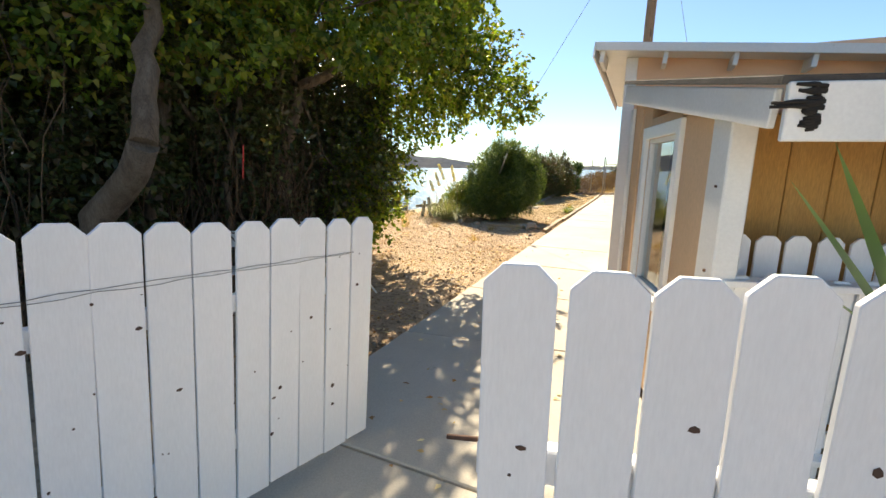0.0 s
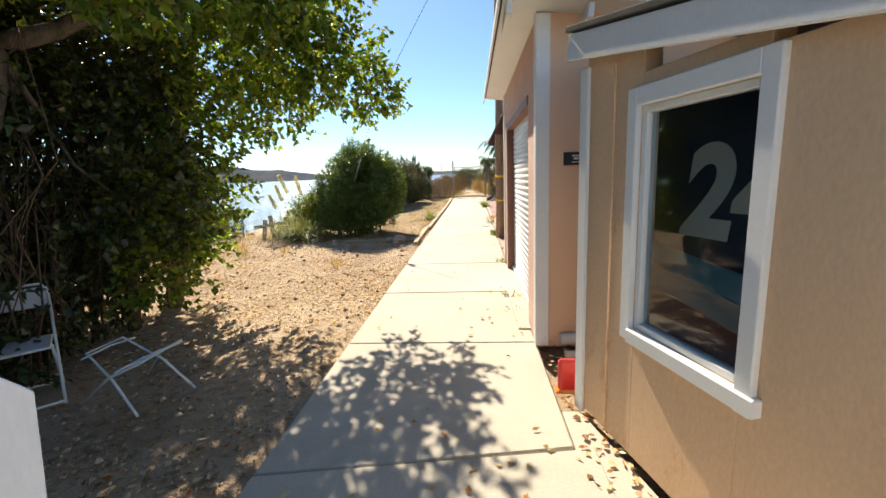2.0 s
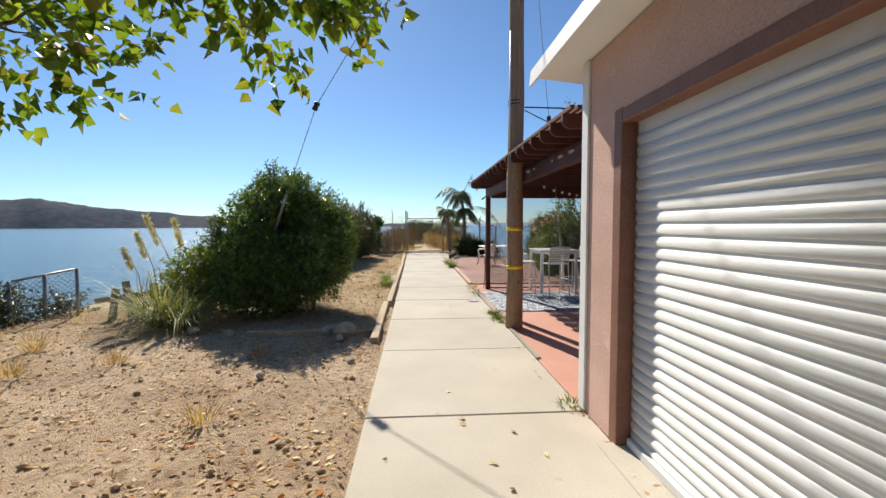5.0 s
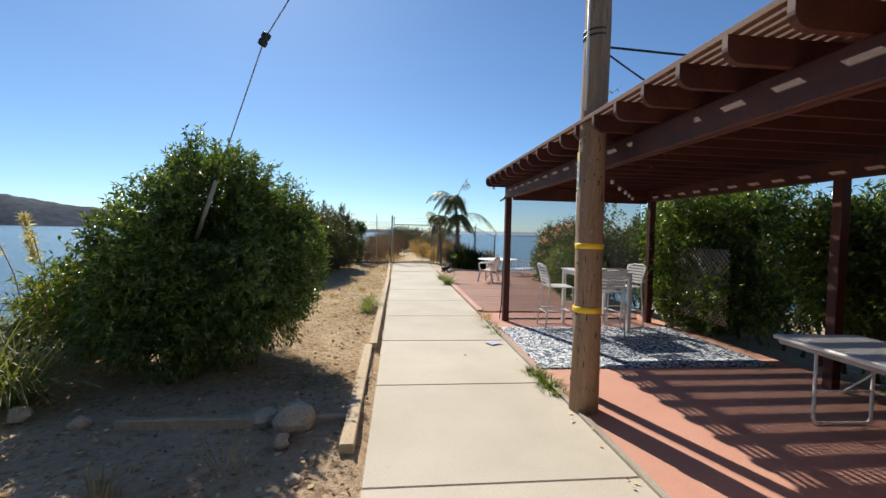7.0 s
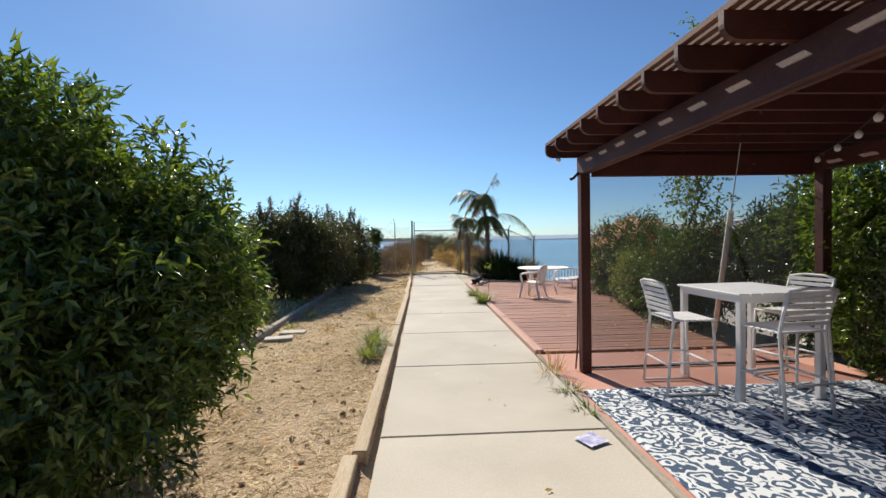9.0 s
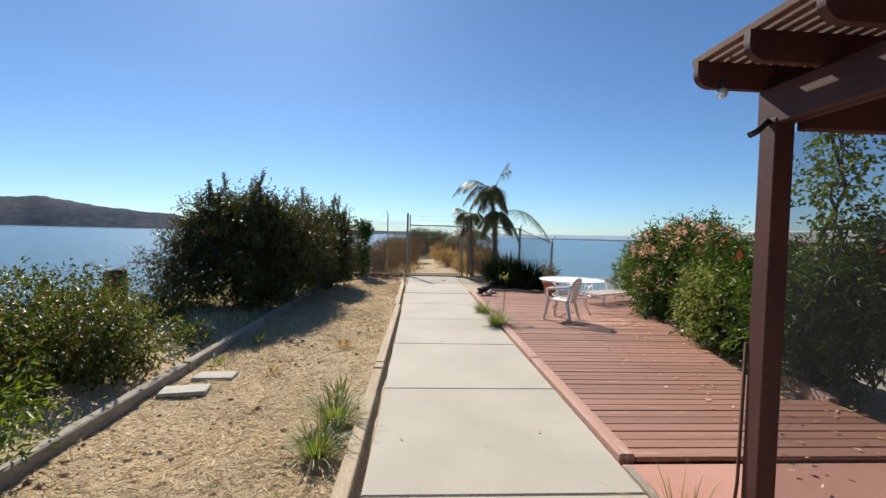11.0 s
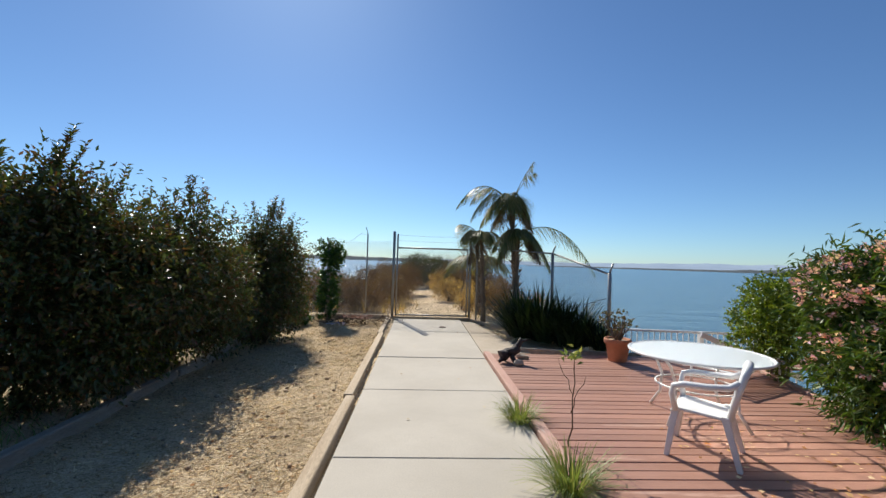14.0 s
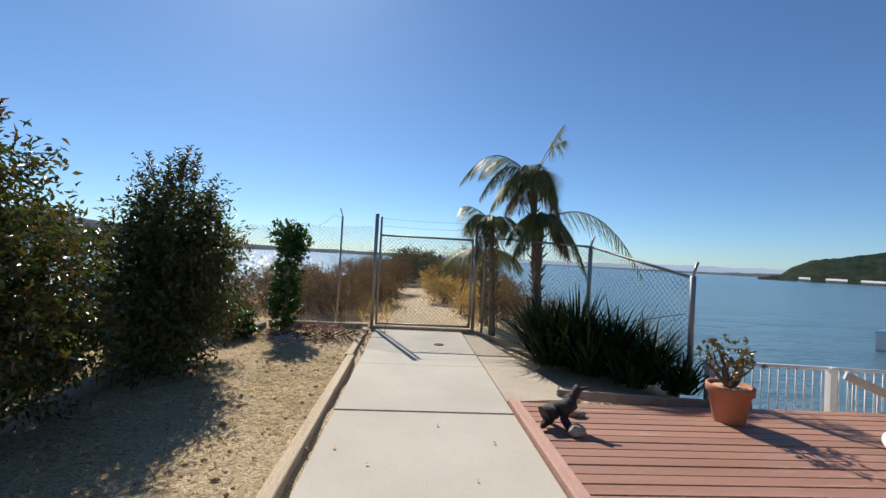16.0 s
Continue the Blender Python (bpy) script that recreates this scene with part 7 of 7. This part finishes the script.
cv = np.stack([cx, cy, ground_height(cx, cy) + cs * 0.3], 1)[:, None, :] + octa[None] * (cs[:, None, None] * RNG.uniform(0.6, 1.3, (n, 6, 1)))
tagged(array_mesh("soil_clods", cv.reshape(-1, 3), (np.arange(n)[:, None, None] * 6 + of[None]).reshape(-1, 3), M_clod), "small clods and pebbles on the soil", "pebbles", kind="stuff")
for i, (x, y, s) in enumerate([(-2.68, 11.9, 0.17), (-2.95, 12.0, 0.11), (-2.72, 11.62, 0.07), (-5.0, 12.2, 0.09), (-4.4, 12.0, 0.08), (-2.5, 11.1, 0.05), (-3.3, 10.2, 0.05), (-2.4, 10.6, 0.05)]):
    solo("rock", lump(bmesh.new(), (0, 0, s * 0.45), (s, s * 0.85, s * 0.75), 0.45, i + 3), M_rock, "rough tan field stone on the soil", "rock", m=pose(x, y, -0.03, 0, 0, i * 50))
for i, (x, y, w, d, a) in enumerate([(-4.08, 18.28, 0.44, 0.24, 12), (-3.98, 18.72, 0.42, 0.24, 4)]):
    solo("paver", boxed((-w / 2, -d / 2, -0.02), (w / 2, d / 2, 0.03), 0.01, None), M_stone_slab, "flat pale paving stone lying on soil", "paver", m=pose(x, y, -0.01, 0, 0, a))
pile = bmesh.new()
rnd = random.Random(8)
for i in range(130):
    x, y = rnd.gauss(0, 0.4), rnd.gauss(0, 0.25)
    limb(pile, (x, y, rnd.uniform(0, 0.12)), (x + rnd.uniform(-0.4, 0.4), y + rnd.uniform(-0.3, 0.3), rnd.uniform(0.02, 0.3)), rnd.uniform(0.004, 0.012), 0.003, 0.15, 4, 4, i)
solo("brush_pile", pile, M_twig, "heap of dry brown prunings by the fence", "debris", m=pose(-3.0, 29.5, -0.02), kind="stuff")
litter("leaf_litter", "reddish dead leaves on the brush pile", 260, -3.4, -2.6, 29.2, 29.9, 0.09, 0.03, leaf_material("red_dead_leaf", [(0.22, 0.06, 0.03), (0.30, 0.12, 0.06)], 0.1, 0.8), 0.0, 0.16)
litter("paper_scrap", "pale scraps among the prunings", 18, -3.7, -3.2, 29.0, 29.4, 0.12, 0.06, M_paper, 0.0, 0.03)
bm = bmesh.new()
g = [[bm.verts.new((i * 0.05 - 0.1, j * 0.045 - 0.09, 0.012 + 0.012 * noise.noise(Vector((i * 0.9, j * 0.9, 3))))) for j in range(5)] for i in range(5)]
for i in range(4):
    for j in range(4):
        bm.faces.new((g[i][j], g[i + 1][j], g[i + 1][j + 1], g[i][j + 1]))
solo("wrapper", bm, M_paper, "crumpled blue and white wrapper on the walk", "litter", m=pose(-0.42, 14.42, 0.004, 0, 0, 25))

# ---- odds and ends by the buildings ----
solo("pipe", tube(bmesh.new(), [(0.0, 5.18, 0.11), (0.9, 5.20, 0.12)], 0.055, 14), M_pvc, "white plastic pipe lying by the wall", "pipe")
solo("pipe", tube(bmesh.new(), [(0.0, 4.98, 0.04), (0.7, 5.0, 0.04)], 0.035, 12), M_pvc, "short white pipe on the ground", "pipe")
cone = thing("red_marker", "red plastic marker wedged by the corner", "marker", pose(-0.10, 4.42, 0.0))
part("body", boxed((-0.07, -0.03, 0.0), (0.07, 0.03, 0.26), 0.02), M_red, cone)
part("base", boxed((-0.09, -0.05, 0.0), (0.09, 0.05, 0.03), 0.01), M_orange, cone)
bin_ = thing("rubbish_bin", "black plastic bin in the gap between buildings", "bin", pose(0.72, 4.92, 0))
part("body", lathe(bmesh.new(), [(0.2, 0.0), (0.21, 0.02), (0.25, 0.62), (0.27, 0.63), (0.27, 0.66), (0.24, 0.66)], 24), M_black, bin_)
part("handle", tube(bmesh.new(), [(-0.26, -0.05, 0.5), (-0.31, 0, 0.5), (-0.26, 0.05, 0.5)], 0.012, 6), M_black, bin_)
rake_tool = thing("garden_rake", "green-handled garden tool leaning on the wall", "garden tool")
part("handle", tube(bmesh.new(), [(0.46, 5.0, 0.05), (0.62, 5.18, 2.5)], 0.016, 8), M_green_handle, rake_tool)
part("head", boxed((0.3, 4.96, 0.01), (0.54, 5.02, 0.05), 0.01), M_steel, rake_tool)


def wire_chair(m, label):
    c = thing("metal_chair", label, "chair", m, group="old metal chairs by the thicket")
    r = 0.011
    M_old = M_chair
    for sx in (-1, 1):
        x = sx * 0.22
        part("leg", tube(bmesh.new(), [(x, 0.24, 0.0), (x, -0.22, 0.80)], r, 8), M_old, c)
        part("leg", tube(bmesh.new(), [(x * 0.92, -0.26, 0.0), (x * 0.92, 0.16, 0.46)], r, 8), M_old, c)
    part("crossbar", tube(bmesh.new(), [(-0.22, 0.24, 0.02), (0.22, 0.24, 0.02)], r, 8), M_old, c)
    part("crossbar", tube(bmesh.new(), [(-0.2, -0.26, 0.02), (0.2, -0.26, 0.02)], r, 8), M_old, c)
    part("backrest", boxed((-0.22, -0.01, 0), (0.22, 0.01, 0.17), 0.008, pose(0, -0.19, 0.70, 26, 0, 0)), M_old, c)
    part("top_rail", tube(bmesh.new(), [(-0.22, -0.235, 0.82), (-0.18, -0.26, 0.88), (0.18, -0.26, 0.88), (0.22, -0.235, 0.82)], r, 8), M_old, c)
    bm = boxed((-0.2, -0.2, 0.44), (0.2, 0.2, 0.46), 0.008)
    part("seat", bm, M_old, c)
    return c


wc = wire_chair(pose(-4.30, 4.25, 0.0, 0, 0, 225), "white folding metal chair behind the gate")
copy_thing(wc, pose(-4.38, 3.2, 0.0, 0, 0, 205))
fallen = thing("chair_frame", "bent pale metal chair frame lying on the leaf litter", "chair frame", pose(-3.45, 4.35, 0.0, 0, 0, 250))
for pts in ([(-0.24, -0.3, 0.02), (-0.22, 0.0, 0.30), (-0.18, 0.32, 0.44), (0.16, 0.36, 0.40), (0.22, 0.05, 0.26), (0.24, -0.28, 0.02)],
            [(-0.22, 0.34, 0.02), (-0.18, 0.05, 0.24), (-0.12, -0.34, 0.40), (0.14, -0.36, 0.36), (0.18, 0.02, 0.22), (0.22, 0.34, 0.02)]):
    part("loop", tube(bmesh.new(), pts, 0.010, 7), M_chair, fallen)
for y0, z0 in ((0.30, 0.415), (0.1, 0.33), (-0.32, 0.37)):
    part("crossbar", tube(bmesh.new(), [(-0.2, y0, z0), (0.0, y0 + 0.02, z0 + 0.01), (0.2, y0, z0 - 0.03)], 0.008, 6), M_chair, fallen)
solo("red_ribbon", boxed((-0.008, -0.004, 0), (0.008, 0.004, 0.36), 0.002), M_red, "red ribbon tied in the thicket", "ribbon", m=pose(-3.9, 3.15, 1.55, 0, 5, 30))

# ---- old shoreline fence and posts ----
old = thing("shore_fence", "sagging wire panel fence at the bank edge", "fence")
SHORE = [((-8.34, 10.2), (-8.3, 12.7), 1.2, 1.15), ((-8.3, 12.95), (-7.8, 13.7), 0.68, 0.82)]
for a, b, ha, hb in SHORE:
    for (x, y), h in ((a, ha), (b, hb), (((a[0] + b[0]) / 2, (a[1] + b[1]) / 2), (ha + hb) / 2)):
        part("post", tube(bmesh.new(), [(x, y, -0.6), (x + 0.03, y, h + 0.02)], 0.028, 8), M_steel, old)
    part("rail", tube(bmesh.new(), [(*a, ha), (*b, hb)], 0.02, 8), M_steel, old)
    part("rail", tube(bmesh.new(), [(*a, -0.05), (*b, -0.1)], 0.02, 8), M_steel, old)
    chain_link("mesh", old, a, b, ha, hb, -0.1, 0.06)
for x, y, s in ((-8.9, 10.7, 0.95), (-9.0, 11.7, 1.0), (-8.85, 12.6, 0.85), (-8.3, 13.7, 0.5), (-9.0, 9.7, 0.95)):
    shrub("bank_brush", "dark half-dead brush tangled behind the shore fence", (x, y, -0.35), [((0, 0, s * 0.6), (s * 0.8, s * 0.9, s * 0.65)), ((0.2, s * 0.5, s * 0.5), (s * 0.5, s * 0.5, s * 0.45))], 620, (0.09, 0.035), M_leaf_dark, 0.3, stems=8)
for x, y, s in ((-7.8, 12.4, 0.5), (-7.5, 13.4, 0.6), (-7.1, 14.2, 0.5), (-7.9, 11.4, 0.45), (-6.8, 13.4, 0.4), (-7.9, 10.3, 0.5)):
    tuft("dry_tuft", "wispy dry grass by the shore fence", (x, y, -0.12), 130, s, 0.006, 0.5, M_dry, 0.35, 0.8, "grass")
broken = thing("broken_fence", "broken weathered wooden fence boards", "fence", pose(-7.0, 13.4, -0.1, 0, 0, 20))
for i, (x, h, t) in enumerate([(0, 0.6, 8), (0.3, 0.72, -6), (0.62, 0.66, 3), (0.9, 0.5, -14)]):
    part("board", boxed((-0.06, -0.015, 0), (0.06, 0.015, h), 0.006, pose(x, 0, 0, 0, t, 0)), M_grey_timber, broken)
part("rail", boxed((-0.2, 0.016, 0.36), (1.1, 0.05, 0.46), 0.006, pose(0, 0, 0, 0, -6, 0)), M_grey_timber, broken)
bm = lathe(bmesh.new(), [(0.22, -0.4), (0.21, 0.3), (0.2, 0.75), (0.17, 0.82), (0.12, 0.76), (0.05, 0.8)], 11)
for v in bm.verts:
    v.co += Vector((0.05, 0.03, 0.10)) * noise.noise(v.co * 4) * (1.5 if v.co.z > 0.6 else 0.5)
solo("old_piling", bm, M_drift, "broken dark timber piling at the water edge", "piling", m=pose(-8.4, 23.6, -0.1))

# ---- neighbour's porch roof and a covered boat ----
nb = thing("neighbour_porch", "white flat porch roof with lattice beyond the oleanders", "house")
part("roof", boxed((5.6, 20.5, 1.80), (9.5, 25.5, 1.90), 0.02), M_roof_pale, nb)
part("fascia", boxed((5.55, 20.45, 1.70), (5.6, 25.55, 1.92), 0.01), M_white, nb)
for y in (20.7, 23.0, 25.3):
    part("post", boxed((5.7, y - 0.05, -1.5), (5.8, y + 0.05, 1.8), 0.006), M_white, nb)
for i in range(24):
    y = 20.7 + i * 0.19
    part("slat", tube(bmesh.new(), [(5.66, y, 1.40), (5.66, y + 0.3, 1.70)], 0.014, 4), M_white, nb)
    part("slat", tube(bmesh.new(), [(5.675, y + 0.3, 1.40), (5.675, y, 1.70)], 0.014, 4), M_white, nb)
part("rail", boxed((5.64, 20.6, 1.36), (5.69, 25.4, 1.40), 0.006), M_white, nb)
part("wall", boxed((8.5, 20.6, -2.5), (8.6, 25.4, 1.78), 0.01), M_white, nb)
boat = thing("motor_boat", "moored white motor boat under a blue cover", "boat", pose(33.5, 47.5, WATER_Z, 0, 0, 70))
bm = bmesh.new()
hull = []
for i in range(9):
    s = i / 8
    w = 1.1 * (1 - max(0, (s - 0.45) / 0.55) ** 2) + 0.03
    y = -2.8 + 5.6 * s
    hull.append([bm.verts.new(p) for p in ((-w, y, 1.0 + 0.25 * s), (-w * 0.8, y, 0.2), (0, y, -0.2), (w * 0.8, y, 0.2), (w, y, 1.0 + 0.25 * s))])
for a, b in zip(hull, hull[1:]):
    for k in range(4):
        bm.faces.new((a[k], a[k + 1], b[k + 1], b[k])).smooth = True
bm.faces.new(hull[0])
part("hull", bm, M_boat, boat)
bm = bmesh.new()
rows = []
for i in range(9):
    s = i / 8
    w = 1.12 * (1 - max(0, (s - 0.45) / 0.55) ** 2) + 0.04
    y = -2.8 + 5.6 * s
    rows.append([bm.verts.new((w * u, y, 1.02 + 0.25 * s + 0.75 * (1 - u * u) * math.sin(math.pi * (0.15 + 0.8 * s)))) for u in (-1, -0.6, -0.2, 0.2, 0.6, 1)])
for a, b in zip(rows, rows[1:]):
    for k in range(5):
        bm.faces.new((a[k], a[k + 1], b[k + 1], b[k])).smooth = True
part("cover", bm, M_tarp, boat)
part("mast", tube(bmesh.new(), [(0, 0, 1.6), (0, 0, 4.4)], 0.03, 6), M_white, boat)
part("rail", tube(bmesh.new(), [(0, 0, 4.3), (1.4, 1.0, 4.3)], 0.03, 6), M_white, boat)
for i, (az, w) in enumerate([(46.6, 16), (49.3, 20), (44.2, 9)]):
    d = 600
    hs = thing("shore_house", "pale roofed low house on the far shore", "house", pose(d * math.sin(radians(az)), 14 + d * math.cos(radians(az)), WATER_Z + 0.6, 0, 0, -az))
    part("wall", boxed((-w / 2, -4, 0), (w / 2, 4, 2.6), 0.1), M_tan, hs)
    bm = bmesh.new()
    o = [(-w / 2 - 0.6, -5, 2.6), (w / 2 + 0.6, -5, 2.6), (w / 2 + 0.6, 5, 2.6), (-w / 2 - 0.6, 5, 2.6), (-w / 2, 0, 4.6), (w / 2, 0, 4.6)]
    vv = [bm.verts.new(p) for p in o]
    for fc in ((0, 1, 5, 4), (2, 3, 4, 5), (0, 4, 3), (1, 2, 5), (3, 2, 1, 0)):
        bm.faces.new([vv[k] for k in fc])
    part("roof", bm, M_roof_pale, hs)

twig = bmesh.new()
limb(twig, (-0.33, 2.94, 0.012), (-0.06, 2.38, 0.012), 0.006, 0.004, 0.12, 8, 5, 5)
solo("stick", twig, M_twig, "thin dry stick lying on the walk", "stick")
litter("leaf_litter", "few dry leaves strewn on the walk", 60, -1.2, -0.12, 1.6, 4.0, 0.05, 0.035, M_deadleaf, 0.0, 0.004)

strand = thing("string_light", "dark cord with small clear bulbs under the pergola", "string light")
LINE = [Vector((0.72, 13.25, 2.27)), Vector((1.04, 13.66, 2.24)), Vector((1.35, 14.06, 2.235)), Vector((1.67, 14.52, 2.24)), Vector((2.05, 15.08, 2.25)), Vector((2.8, 15.9, 2.30))]
part("cord", tube(bmesh.new(), [p + Vector((0, 0, 0.05)) for p in LINE], 0.003, 5), M_black, strand)
for p in LINE[:-1]:
    g = part("globe", lathe(bmesh.new(), [(0.010, 0.045), (0.022, 0.028), (0.024, 0.012), (0.016, -0.004), (0.004, -0.01)], 12), M_pvc, strand, "small pale bulb")
    g.matrix_basis = Matrix.Translation(p)
bulb = thing("string_light", "clear hanging bulb on a black cord", "light bulb")
part("cord", tube(bmesh.new(), [(-0.10, 16.12, 2.70), (-0.095, 16.12, 2.54)], 0.004, 6), M_black, bulb)
part("socket", tube(bmesh.new(), [(-0.095, 16.12, 2.55), (-0.095, 16.12, 2.50)], 0.016, 10), M_black, bulb)
part("globe", lathe(bmesh.new(), [(0.012, 0.05), (0.026, 0.03), (0.028, 0.012), (0.018, -0.004), (0.004, -0.01)], 14), M_frost, bulb, "clear glass globe").matrix_basis = pose(-0.095, 16.12, 2.46)
